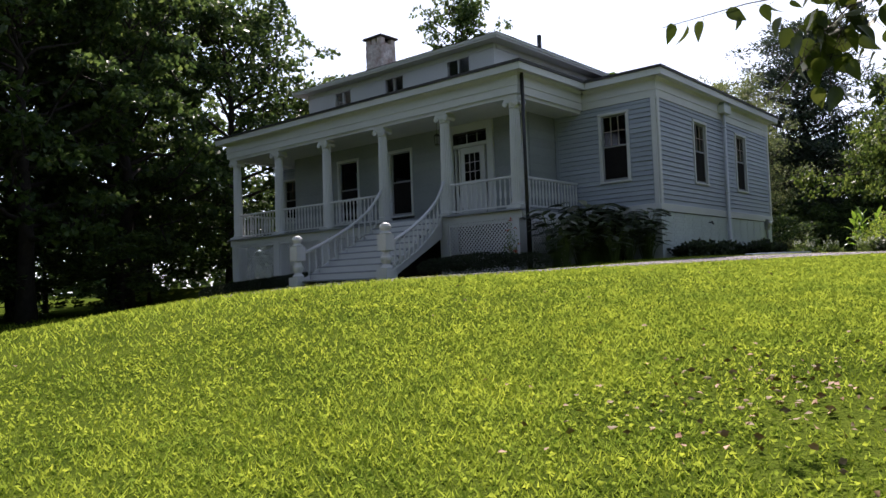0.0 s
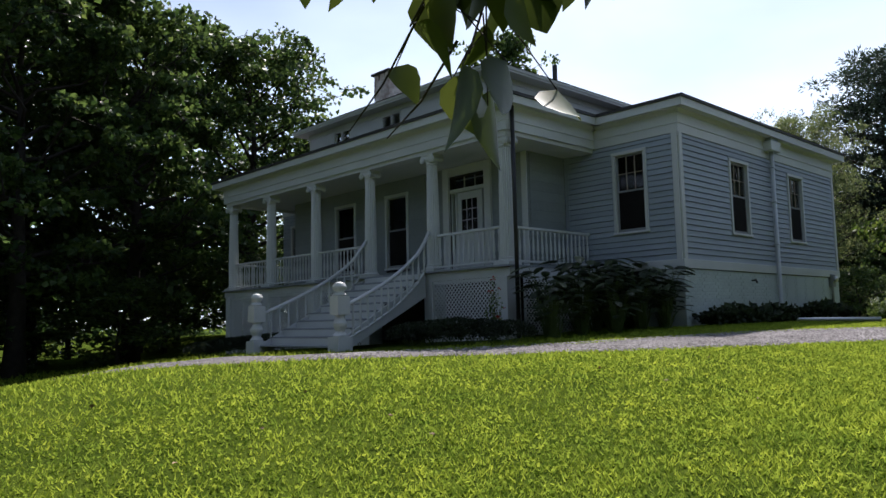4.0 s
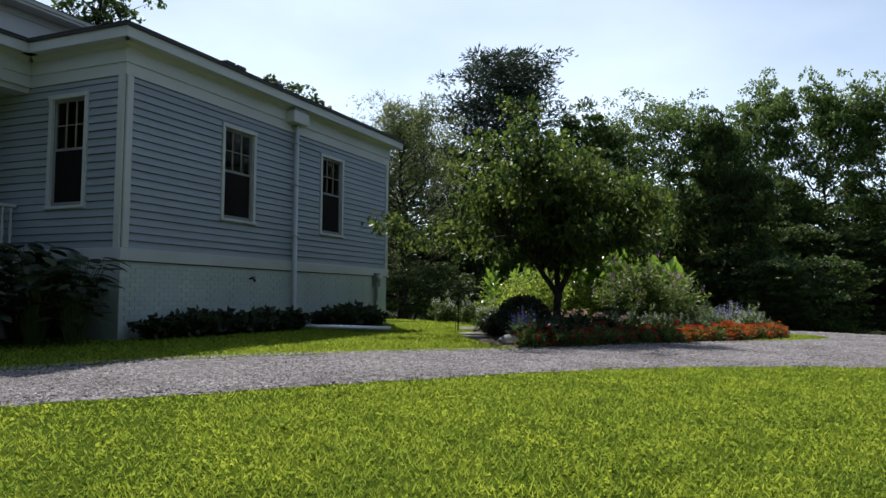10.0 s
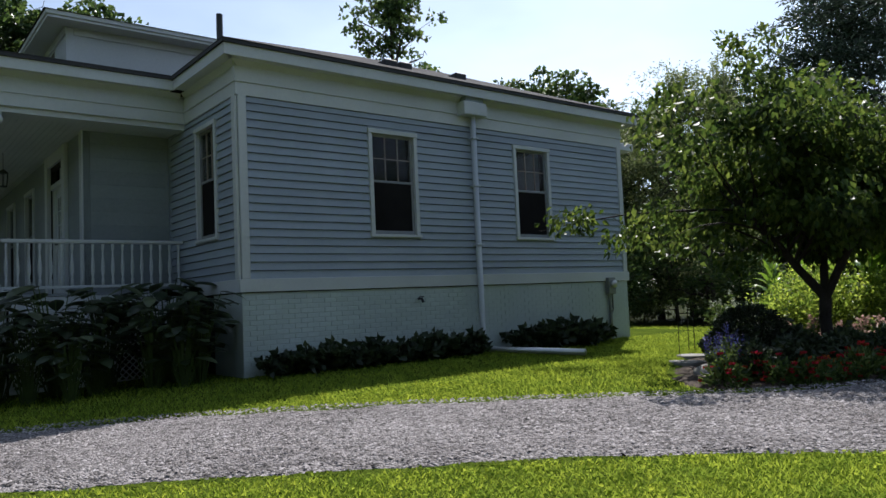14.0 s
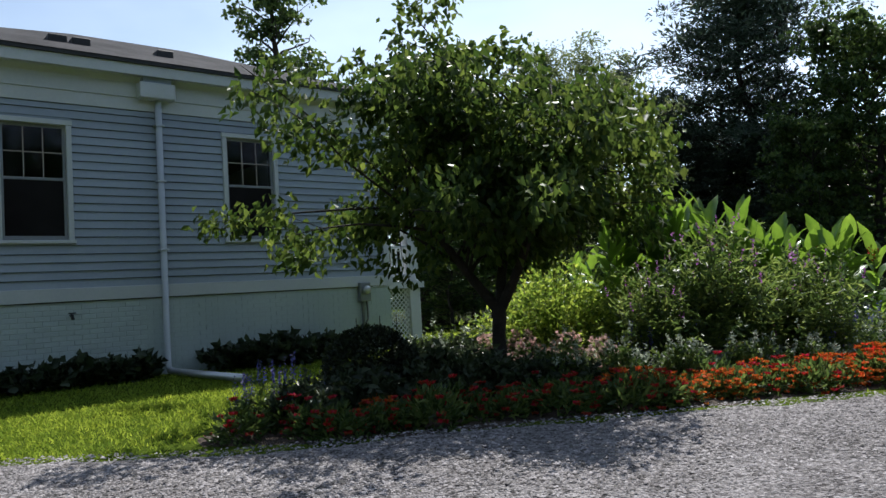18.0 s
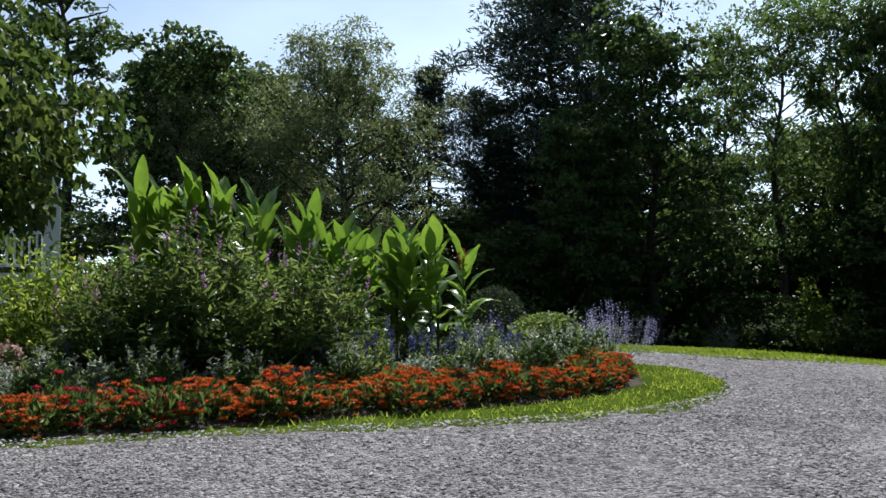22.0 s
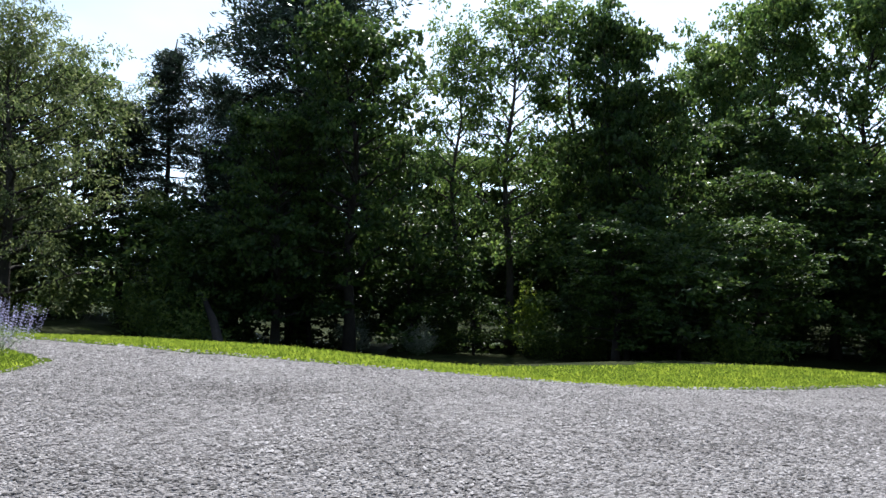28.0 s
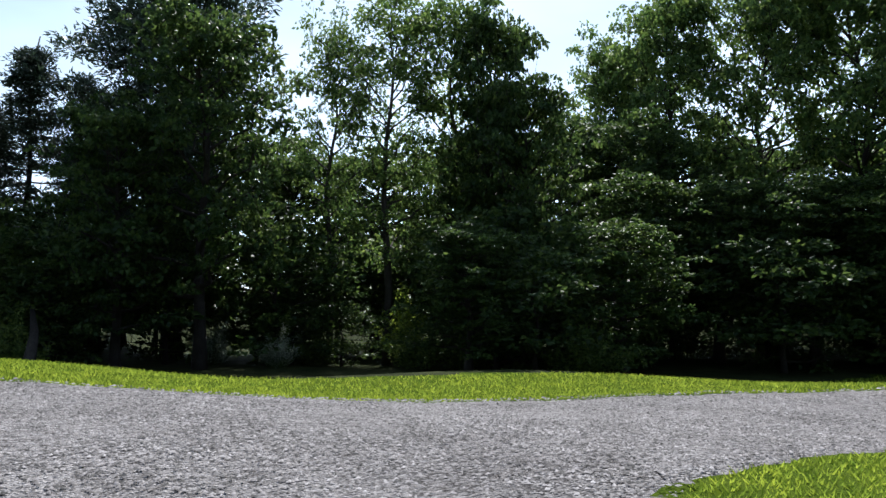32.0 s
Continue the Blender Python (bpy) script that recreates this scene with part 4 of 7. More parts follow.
AX0, AX1, AY0, AY1, AZ = -12.15, -4.05, -1.5, 7.2, 6.22   # attic storey
ZR = 4.90
RH = 5.42
slab("roof", [(PX1 + .34, PY - .34, ZR), (AX1, AY0, RH), (AX0, AY0, RH), (PX0 - .34, PY - .34, ZR)], M_SHINGLE, "low dark shingled porch roof")
slab("roof", [(PX1 + .34, PY - .34, ZR), (PX1 + .34, -0.34, ZR), (AX1, -0.34 + 0.0, RH), (AX1, AY0, RH)], M_SHINGLE, "low dark shingled roof")
slab("roof", [(PX0 - .34, -0.34, ZR), (PX0 - .34, PY - .34, ZR), (AX0, AY0, RH), (AX0, -0.34, RH)], M_SHINGLE, "low dark shingled roof")
RT, RX_, RY_A, RY_B = ZR + 1.26, -2.6, 4.0, back_y - 3.0
slab("roof", [(.34, -.34, ZR), (.34, back_y + .34, ZR), (RX_, RY_B, RT), (RX_, RY_A, RT)], M_SHINGLE, "grey shingled roof slope of the wing")
slab("roof", [(.34, -.34, ZR), (RX_, RY_A, RT), (AX1, RY_A, RT)], M_SHINGLE, "grey shingled front hip of the wing roof")
slab("roof", [(.34, -.34, ZR), (AX1, RY_A, RT), (AX1, -.34, ZR), (PX1 + .34, -.34, ZR)], M_SHINGLE, "grey shingled roof beside the attic")
slab("roof", [(RX_, RY_A, RT), (RX_, RY_B, RT), (AX1, RY_B, RT), (AX1, RY_A, RT)], M_SHINGLE, "flat top of the wing roof")
slab("roof", [(.34, back_y + .34, ZR), (AX1, back_y + .34, ZR), (AX1, RY_B, RT), (RX_, RY_B, RT)], M_SHINGLE, "rear slope of the wing roof")
slab("roof", [(-16.54, -.34, ZR), (PX0 - .34, -.34, ZR), (AX0, 0.75, 5.75), (AX0, back_y - .75, 5.75), (-16.54, back_y + .34, ZR)], M_SHINGLE, "low roof of the far wing")
slab("roof", [(AX1, back_y + .34, ZR), (-16.54, back_y + .34, ZR), (AX0, back_y - .75, 5.75), (AX1, back_y - .75, 5.75)], M_SHINGLE, "rear roof")

afront = Face((AX0, AY0, 0), (1, 0, 0), (0, -1, 0))
aside = Face((AX1, AY0 + 0.152, 0), (0, 1, 0), (1, 0, 0))
AW = AX1 - AX0
a_holes = [(1.35, 2.20, 5.47, 6.06), (3.75, 4.60, 5.47, 6.06), (6.35, 7.25, 5.47, 6.06)]
part("attic_wall", wall_mesh(afront, AW, 5.2, AZ, 0.15, a_holes), M_TRIM, house, "pale attic storey wall with small windows")
part("attic_wall", wall_mesh(aside, AY1 - AY0 - 0.152, 5.2, AZ, 0.15, []), M_TRIM, house, "pale attic side wall")
bm = bmesh.new()
box(bm, (AX0, AY0 + .16, 5.2), (AX0 + .15, AY1, AZ))
box(bm, (AX0 + .16, AY1 - .15, 5.2), (AX1 - .16, AY1, AZ))
part("attic_wall", bm, M_TRIM, house)
for a, b, c, d in a_holes:
    w = thing("attic_window", "", "")
    w.parent = house
    w["label"] = "small low attic window"
    for p, q, r, t in ((a, b, c, c + .04), (a, b, d - .04, d), (a, a + .04, c + .041, d - .041), (b - .04, b, c + .041, d - .041), ((a + b) / 2 - .014, (a + b) / 2 + .014, c + .041, d - .041)):
        trim(afront, "frame", p, q, -0.08, 0.02, r, t, "", M_TRIM, 0.004, w)
    trim(afront, "pane", a + .04, (a + b) / 2 - .015, -0.05, -0.045, c + .041, d - .041, "window glass", M_GLASS, 0.001, w)
    trim(afront, "pane", (a + b) / 2 + .015, b - .04, -0.05, -0.045, c + .041, d - .041, "window glass", M_GLASS, 0.001, w)
for fc, L in ((afront, AW), (aside, AY1 - AY0 - 0.152)):
    trim(fc, "frieze", -0.03, L + 0.03, 0.002, 0.03, AZ - 0.14, AZ, "white attic frieze")
bm = bmesh.new()
box(bm, (AX0 - .38, AY0 - .38, AZ), (AX1 + .38, AY1 + .38, AZ + 0.05))
bevelled(bm, 0.006)
part("attic_soffit", bm, M_TRIM, house, "white projecting attic eave")
bm = bmesh.new()
box(bm, (AX0 - .41, AY0 - .41, AZ + 0.051), (AX1 + .41, AY1 + .41, AZ + 0.13))
bevelled(bm, 0.006)
part("attic_fascia", bm, M_TRIM, house, "white attic fascia")
cx, cy = (AX0 + AX1) / 2, (AY0 + AY1) / 2
bm = bmesh.new()
lo = [bm.verts.new(p) for p in ((AX0 - .44, AY0 - .44, AZ + .132), (AX1 + .44, AY0 - .44, AZ + .132), (AX1 + .44, AY1 + .44, AZ + .132), (AX0 - .44, AY1 + .44, AZ + .132))]
top = [bm.verts.new((cx - 0.3, cy, AZ + 0.62)), bm.verts.new((cx + 0.3, cy, AZ + 0.62))]
bm.faces.new((lo[0], lo[1], top[1], top[0]))
bm.faces.new((lo[2], lo[3], top[0], top[1]))
bm.faces.new((lo[1], lo[2], top[1]))
bm.faces.new((lo[3], lo[0], top[0]))
bm.faces.new(lo[::-1])
part("attic_roof", bm, M_SHINGLE, house, "low hipped dark roof")

# chimney of painted brick
chim = thing("chimney", "", "")
chim.parent = house
chim["label"] = "weathered white-painted brick chimney with an open cap"
CX0, CX1, CY0, CY1 = -11.20, -10.42, 0.45, 1.17
bm = bmesh.new()
box(bm, (CX0 + .01, CY0 + .01, 5.6), (CX1 - .01, CY1 - .01, 8.2))
part("chimney_core", bm, M_MORTAR, chim)
for k in range(21):
    z = 6.6 + k * 0.0765
    off = 0.105 if k % 2 else 0.0
    for fc, L in ((Face((CX0, CY0, 0), (1, 0, 0), (0, -1, 0)), CX1 - CX0), (Face((CX1, CY0, 0), (0, 1, 0), (1, 0, 0)), CY1 - CY0)):
        u = -off
        while u < L - 0.02:
            a, b = max(u, 0.0), min(u + 0.205, L)
            bm = bmesh.new()
            fc.box(bm, a, b, -0.01, 0.006 + 0.004 * ((k * 5 + int(u * 40)) % 3), z, z + 0.068)
            part("brick", bm, M_CHIMNEY, chim)
            u += 0.213
for x in (CX0, (CX0 + CX1) / 2 - 0.1, CX1 - 0.2):
    for y in (CY0, CY1 - 0.2):
        bm = bmesh.new()
        box(bm, (x, y, 8.205), (x + 0.2, y + 0.2, 8.40))
        bevelled(bm, 0.006)
        part("cap_pier", bm, M_CHIMNEY, chim)
bm = bmesh.new()
box(bm, (CX0 - .09, CY0 - .09, 8.40), (CX1 + .09, CY1 + .09, 8.47))
bevelled(bm, 0.012)
part("cap_slab", bm, M_ROOFEDGE, chim, "dark stone chimney cap")
bm = bmesh.new()
tube(bm, [(-4.5, 1.6, 6.3), (-4.5, 1.6, 7.24)], [0.07, 0.07], 10)
part("vent_pipe", bm, M_BLACKPIPE, house, "black vent pipe on the attic roof")
for y in (3.2, 3.55, 4.9):
    bm = bmesh.new()
    box(bm, (-0.95, y, 5.30), (-0.65, y + 0.28, 5.45))
    bevelled(bm, 0.015)
    part("roof_vent", bm, M_ROOFEDGE, house, "small dark roof vent")

# rain pipes
bm = bmesh.new()
tube(bm, [(PX1 + 0.10, PY + 0.10, 4.66), (PX1 + 0.10, PY + 0.10, 2.6), (PX1 + 0.10, PY + 0.10, gz(-2.1, PY) + 0.02)], [0.045] * 3, 10)
part("black_downspout", bm, M_BLACKPIPE, house, "black downspout at the porch corner", True)
bm = bmesh.new()
box(bm, (0.035, 4.30, 4.33), (0.26, 4.86, 4.58))
bevelled(bm, 0.012)
part("leader_head", bm, M_TRIM, house, "white box at the head of the downspout")
bm = bmesh.new()
box(bm, (0.06, 4.36, 4.58), (0.23, 4.80, 4.675))
part("leader_outlet", bm, M_SIDING, house, "painted outlet above the leader box")
bm = bmesh.new()
tube(bm, [(0.11, 4.62, 4.33), (0.11, 4.62, 0.06), (0.16, 4.64, -0.02)], [0.052, 0.052, 0.052], 10)
part("downspout", bm, M_DOWNSPOUT, house, "pale downspout down the wing wall", True)
bm = bmesh.new()
tube(bm, [(0.14, 4.635, 0.0), (0.25, 4.66, -0.02), (2.30, 4.90, gz(2.3, 4.9) + 0.085)], [0.055, 0.055, 0.055], 10)
part("drain_pipe", bm, M_ALU, house, "bare metal pipe leading away over the grass", True)
for z in (1.9, 3.0, 3.9):
    trim(side, "pipe_strap", 4.55, 4.69, 0.03, 0.175, z, z + 0.03, "", M_DOWNSPOUT, 0.003)
# wall tap, electric meter
bm = bmesh.new()
tube(bm, [(0.0, 3.25, 0.96), (0.10, 3.25, 0.96), (0.14, 3.25, 0.90)], [0.02, 0.02, 0.025], 8)
box(bm, (0.09, 3.20, 0.98), (0.11, 3.30, 1.0))
part("wall_tap", bm, M_BLACKPIPE, house, "small dark wall tap")
meter = thing("electric_meter", "grey electric meter box on the foundation with pipes", "meter")
bm = bmesh.new()
box(bm, (0.004, 8.28, 0.88), (0.12, 8.52, 1.24))
bevelled(bm, 0.012)
part("meter_box", bm, M_METER, meter)
bm = bmesh.new()
lathe(bm, [(0.085, 0.0), (0.085, 0.05), (0.07, 0.09), (0.03, 0.10)], 16, Matrix.Translation((0.12, 8.40, 1.10)) @ Matrix.Rotation(math.pi / 2, 4, "Y"))
part("meter_dial", bm, M_ALU, meter, "round glass and metal dial", True)
bm = bmesh.new()
tube(bm, [(0.06, 8.36, 0.88), (0.06, 8.36, -0.1)], [0.03, 0.03], 8)
part("conduit", bm, M_METER, meter)
bm = bmesh.new()
tube(bm, [(0.05, 8.46, 0.88), (0.05, 8.47, 0.55), (0.05, 8.40, 0.45), (0.05, 8.40, -0.1)], [0.018] * 4, 8)
part("conduit", bm, M_METER, meter)

# rear porch behind the wing: posts, railing, lattice
RX, RY0, RY1 = -1.75, back_y + 0.06, 11.05
rp = thing("rear_porch", "white rear porch with a square post, railing and lattice", "porch")
bm = bmesh.new()
box(bm, (-5.5, RY0, 1.10), (RX + 0.12, RY1 + 0.1, 1.24))
part("porch_deck", bm, M_TRIM, rp)
for nm, a, b in (("post", (RX - 0.27, RY1 - 0.24, 1.241), (RX + 0.01, RY1 + 0.04, 4.16)), ("pier", (RX - 0.2, RY0 + 0.02, -0.4), (RX, RY0 + 0.2, 1.099)), ("pier", (RX - 0.24, RY1 - 0.24, -0.6), (RX + 0.02, RY1 + 0.05, 1.099)),
                 ("beam", (-5.5, RY1 - 0.3, 4.161), (RX + 0.05, RY1 + 0.08, 4.55)), ("beam", (RX - 0.25, RY0, 4.161), (RX + 0.05, RY1 - 0.302, 4.55)), ("cornice", (-5.6, RY0 - 0.02, 4.551), (RX + 0.36, RY1 + 0.38, 4.74))):
    bm = bmesh.new()
    box(bm, a, b)
    bevelled(bm, 0.012)
    part(nm, bm, M_TRIM, rp)
for z in (1.36, 2.02):
    bm = bmesh.new()
    box(bm, (RX - 0.13, RY0, z), (RX - 0.06, RY1 - 0.2, z + 0.06))
    bevelled(bm, 0.008)
    part("rail", bm, M_TRIM, rp)
for i in range(13):
    bm = bmesh.new()
    y = RY0 + 0.07 + i * 0.135
    box(bm, (RX - 0.11, y, 1.42), (RX - 0.075, y + 0.035, 2.02))
    part("baluster", bm, M_TRIM, rp)
rl = Face((RX - 0.06, RY0 + 0.2, 0), (0, 1, 0), (1, 0, 0))
for sgn in (1, -1):
    for i in range(32):
        t = -1.2 + i * 0.115
        ua, ub = max(t, 0.02), min(t + 1.2, RY1 - RY0 - 0.42)
        if ub - ua < 0.04:
            continue
        za, zb = (-0.12 + ua - t, -0.12 + ub - t) if sgn > 0 else (1.08 - (ua - t), 1.08 - (ub - t))
        bm = bmesh.new()
        vs = [bm.verts.new((u, n, z + o)) for u, z in ((ua, za), (ub, zb)) for n in ((0, .008) if sgn > 0 else (.009, .017)) for o in (-.017, .017)]
        for f in ((0, 1, 3, 2), (4, 6, 7, 5), (0, 4, 5, 1), (2, 3, 7, 6), (0, 2, 6, 4), (1, 5, 7, 3)):
            bm.faces.new([vs[k] for k in f])
        bm.transform(rl.m)
        part("lath", bm, M_LATTICE, rp)

# ---- trees ----
def tree_mesh(seed, H, base_h, radius, limbs, per_limb, per_clump, leaf, width, clump, trunk_r, lean=0.0, shape="round", flat=0.65, droop=0.15, bare=0.0):
    """Trunk with limbs and twigs, and the places and headings of its leaves."""
    rng = np.random.default_rng(seed)
    bm = bmesh.new()
    top = H * (0.90 if shape != "spire" else 0.98)
    n = 9
    path = [Vector((lean * H * (k / n) ** 1.5 + 0.03 * H * math.sin(k * 1.1 + seed) * k / n, 0.02 * H * math.cos(k * 1.4 + seed) * k / n, top * k / n)) for k in range(n + 1)]
    path[0].z = -0.3
    tube(bm, path, [trunk_r * (1.35 if k == 0 else (1 - 0.92 * k / n)) + 0.012 for k in range(n + 1)], 9)
    cents = []
    for i in range(limbs):
        s = (i + 0.5) / limbs
        z = base_h + (H * 0.93 - base_h) * s ** (0.85 if shape != "spire" else 1.0)
        t = min(z / top, 0.98) * n
        p0 = path[int(t)].lerp(path[min(int(t) + 1, n)], t - int(t))
        az = i * 2.39996 + rng.normal() * 0.35
        if shape == "round":
            r = radius * (math.sin(math.pi * min(0.94, 0.24 + 0.70 * s)) ** 0.55) * (0.70 + 0.50 * rng.random())
            up = 0.10 + 0.85 * s
        elif shape == "tall":
            r = radius * (0.55 + 0.45 * math.sin(math.pi * s)) * (0.6 + 0.6 * rng.random())
            up = 0.45 + 0.6 * s
        elif shape == "pine":
            r = radius * (0.62 + 0.42 * math.sin(math.pi * (0.12 + 0.80 * s))) * (0.45 + 0.75 * rng.random())
            up = 0.05 + 0.45 * s
        else:
            r = radius * (1.02 - s) * (0.8 + 0.35 * rng.random()) + 0.12
            up = -0.18 + 0.35 * s
        d = Vector((math.cos(az), math.sin(az), up)).normalized()
        pts = [p0]
        for k in range(1, 5):
            q = p0 + d * (r * k / 4) + Vector((rng.normal() * 0.05 * r, rng.normal() * 0.05 * r, (0.10 if shape == "round" else -0.03) * r * (k / 4) ** 2 + rng.normal() * 0.03 * r))
            pts.append(q)
        r0 = max(0.012, trunk_r * 0.42 * (1 - 0.75 * s))
        tube(bm, pts, [r0, r0 * 0.8, r0 * 0.55, r0 * 0.35, r0 * 0.15 + 0.004], 5, False)
        for j in range(per_limb):
            f = (0.35 if shape in ("pine", "spire") else 0.48) + (0.65 if shape in ("pine", "spire") else 0.52) * (j + rng.random()) / per_limb
            a = min(int(f * 4), 3)
            c = pts[a].lerp(pts[a + 1], f * 4 - a)
            off = Vector(rng.normal(size=3) * clump * 0.75)
            if shape == "spire":
                off.z *= 0.15
            e = c + off
            tube(bm, [c, e], [r0 * 0.3 + 0.004, 0.003], 3, False)
            if i % 10 >= 10 * bare:   # some limbs stay leafless
                cents.append((e, clump * (0.7 + 0.6 * rng.random())))
    pos, head = [], []
    for e, c in cents:
        m = int(per_clump * (0.6 + 0.8 * rng.random()))
        if shape in ("pine", "spire"):
            o = rng.normal(size=(m, 3)) * 0.45
        else:   # each spray is a shallow pad, full on top and open below
            o = unit(rng.normal(size=(m, 3)))
            o[:, 2] = np.abs(o[:, 2]) * 1.1 - 0.35
            o *= (0.55 + 0.45 * rng.random((m, 1)) ** 0.6) * (0.85 + 0.3 * np.sin(np.arctan2(o[:, 1:2], o[:, 0:1]) * 3 + e.x * 7))
        o *= np.minimum(1.0, 1.15 / np.maximum(np.linalg.norm(o, axis=1, keepdims=True), 1e-6))
        o *= np.array([c, c, c * flat])
        pos.append(np.array(e) + o)
        if shape in ("pine", "spire"):
            h = unit(o) + np.array([0, 0, 0.35 if shape == "pine" else -0.1]) + rng.normal(size=(m, 3)) * 0.5
        else:
            h = unit(o) * 0.7 + rng.normal(size=(m, 3)) * 0.6 + np.array([0, 0, -droop * 3])
        head.append(h)
    return bm, np.concatenate(pos), np.concatenate(head), rng


def again(ob, m):
    """Another of a thing already placed, at m as it stands."""
    k = ob.scale
    return copy_thing(ob, m @ Matrix.Diagonal((1 / k.x, 1 / k.y, 1 / k.z, 1)))


SIZES = {}


def tree(name, label, mats, seed, **k):
    leaf, width = k["leaf"], k["width"]
    bm, pos, head, rng = tree_mesh(seed, **k)
    ob = thing(name, label, "tree")
    part("trunk", bm, mats[0], ob, "", True)
    part("crown", leaves_np("crown", pos, head, leaf, width, mats[1], rng), mats[1], ob)
    SIZES[ob.name] = (float(np.percentile(pos[:, 2], 99.5)), float(np.percentile(np.hypot(pos[:, 0], pos[:, 1]), 93)))
    return ob


def put(ob, x, y, yaw=0.0, s=1.0, sz=None, z=None, lean=0.0):
    m = Matrix.LocRotScale((x, y, gz(x, y) if z is None else z), Euler((lean, 0, radians(yaw))), (s, s, sz or s))
    return m


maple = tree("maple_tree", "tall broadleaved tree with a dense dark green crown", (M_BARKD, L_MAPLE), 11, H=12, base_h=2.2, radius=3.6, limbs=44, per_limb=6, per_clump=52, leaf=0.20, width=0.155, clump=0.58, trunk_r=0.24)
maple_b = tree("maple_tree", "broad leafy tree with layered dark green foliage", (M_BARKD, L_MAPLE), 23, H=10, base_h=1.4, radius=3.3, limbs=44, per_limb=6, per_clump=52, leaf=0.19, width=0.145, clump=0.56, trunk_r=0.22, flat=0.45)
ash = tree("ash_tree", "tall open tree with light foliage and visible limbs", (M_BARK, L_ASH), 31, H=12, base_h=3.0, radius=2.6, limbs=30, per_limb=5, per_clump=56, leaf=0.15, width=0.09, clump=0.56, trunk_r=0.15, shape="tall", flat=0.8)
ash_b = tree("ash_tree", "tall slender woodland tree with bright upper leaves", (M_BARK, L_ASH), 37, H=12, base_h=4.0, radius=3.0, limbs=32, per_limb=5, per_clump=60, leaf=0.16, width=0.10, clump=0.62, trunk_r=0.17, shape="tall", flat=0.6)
old_tree = tree("old_tree", "old tree with a leafy top and bare dead limbs", (M_BARKD, L_MAPLE), 59, H=16, base_h=8.5, radius=2.4, limbs=26, per_limb=5, per_clump=56, leaf=0.20, width=0.15, clump=0.50, trunk_r=0.26, shape="tall", bare=0.3)
pine = tree("pine_tree", "very tall dark pine with tufted needles", (M_BARKD, L_PINE), 41, H=17, base_h=4.0, radius=3.4, limbs=58, per_limb=7, per_clump=76, leaf=0.26, width=0.07, clump=0.62, trunk_r=0.30, shape="pine", flat=0.6)
spruce = tree("spruce_tree", "thin spruce with sparse drooping tiers of branches", (M_BARKD, L_SPRUCE), 43, H=12, base_h=2.0, radius=2.1, limbs=70, per_limb=5, per_clump=46, leaf=0.19, width=0.055, clump=0.36, trunk_r=0.14, shape="spire", flat=0.3)
walnut = tree("walnut_tree", "tall spreading tree with light green layered foliage", (M_BARKD, L_ASH), 61, H=12, base_h=1.9, radius=3.2, limbs=56, per_limb=7, per_clump=50, leaf=0.17, width=0.12, clump=0.58, trunk_r=0.17, flat=0.75)
willow = tree("willow_tree", "large rounded tree with fine grey-green leaves", (M_BARK, L_WILLOW), 47, H=10.5, base_h=0.8, radius=3.6, limbs=48, per_limb=6, per_clump=112, leaf=0.15, width=0.055, clump=0.70, trunk_r=0.22, flat=1.0, droop=0.25)
under = tree("understory_tree", "low shaded understory tree with small leaves", (M_BARKD, L_MAPLE), 53, H=4.2, base_h=0.3, radius=2.0, limbs=22, per_limb=4, per_clump=36, leaf=0.19, width=0.12, clump=0.5, trunk_r=0.07)
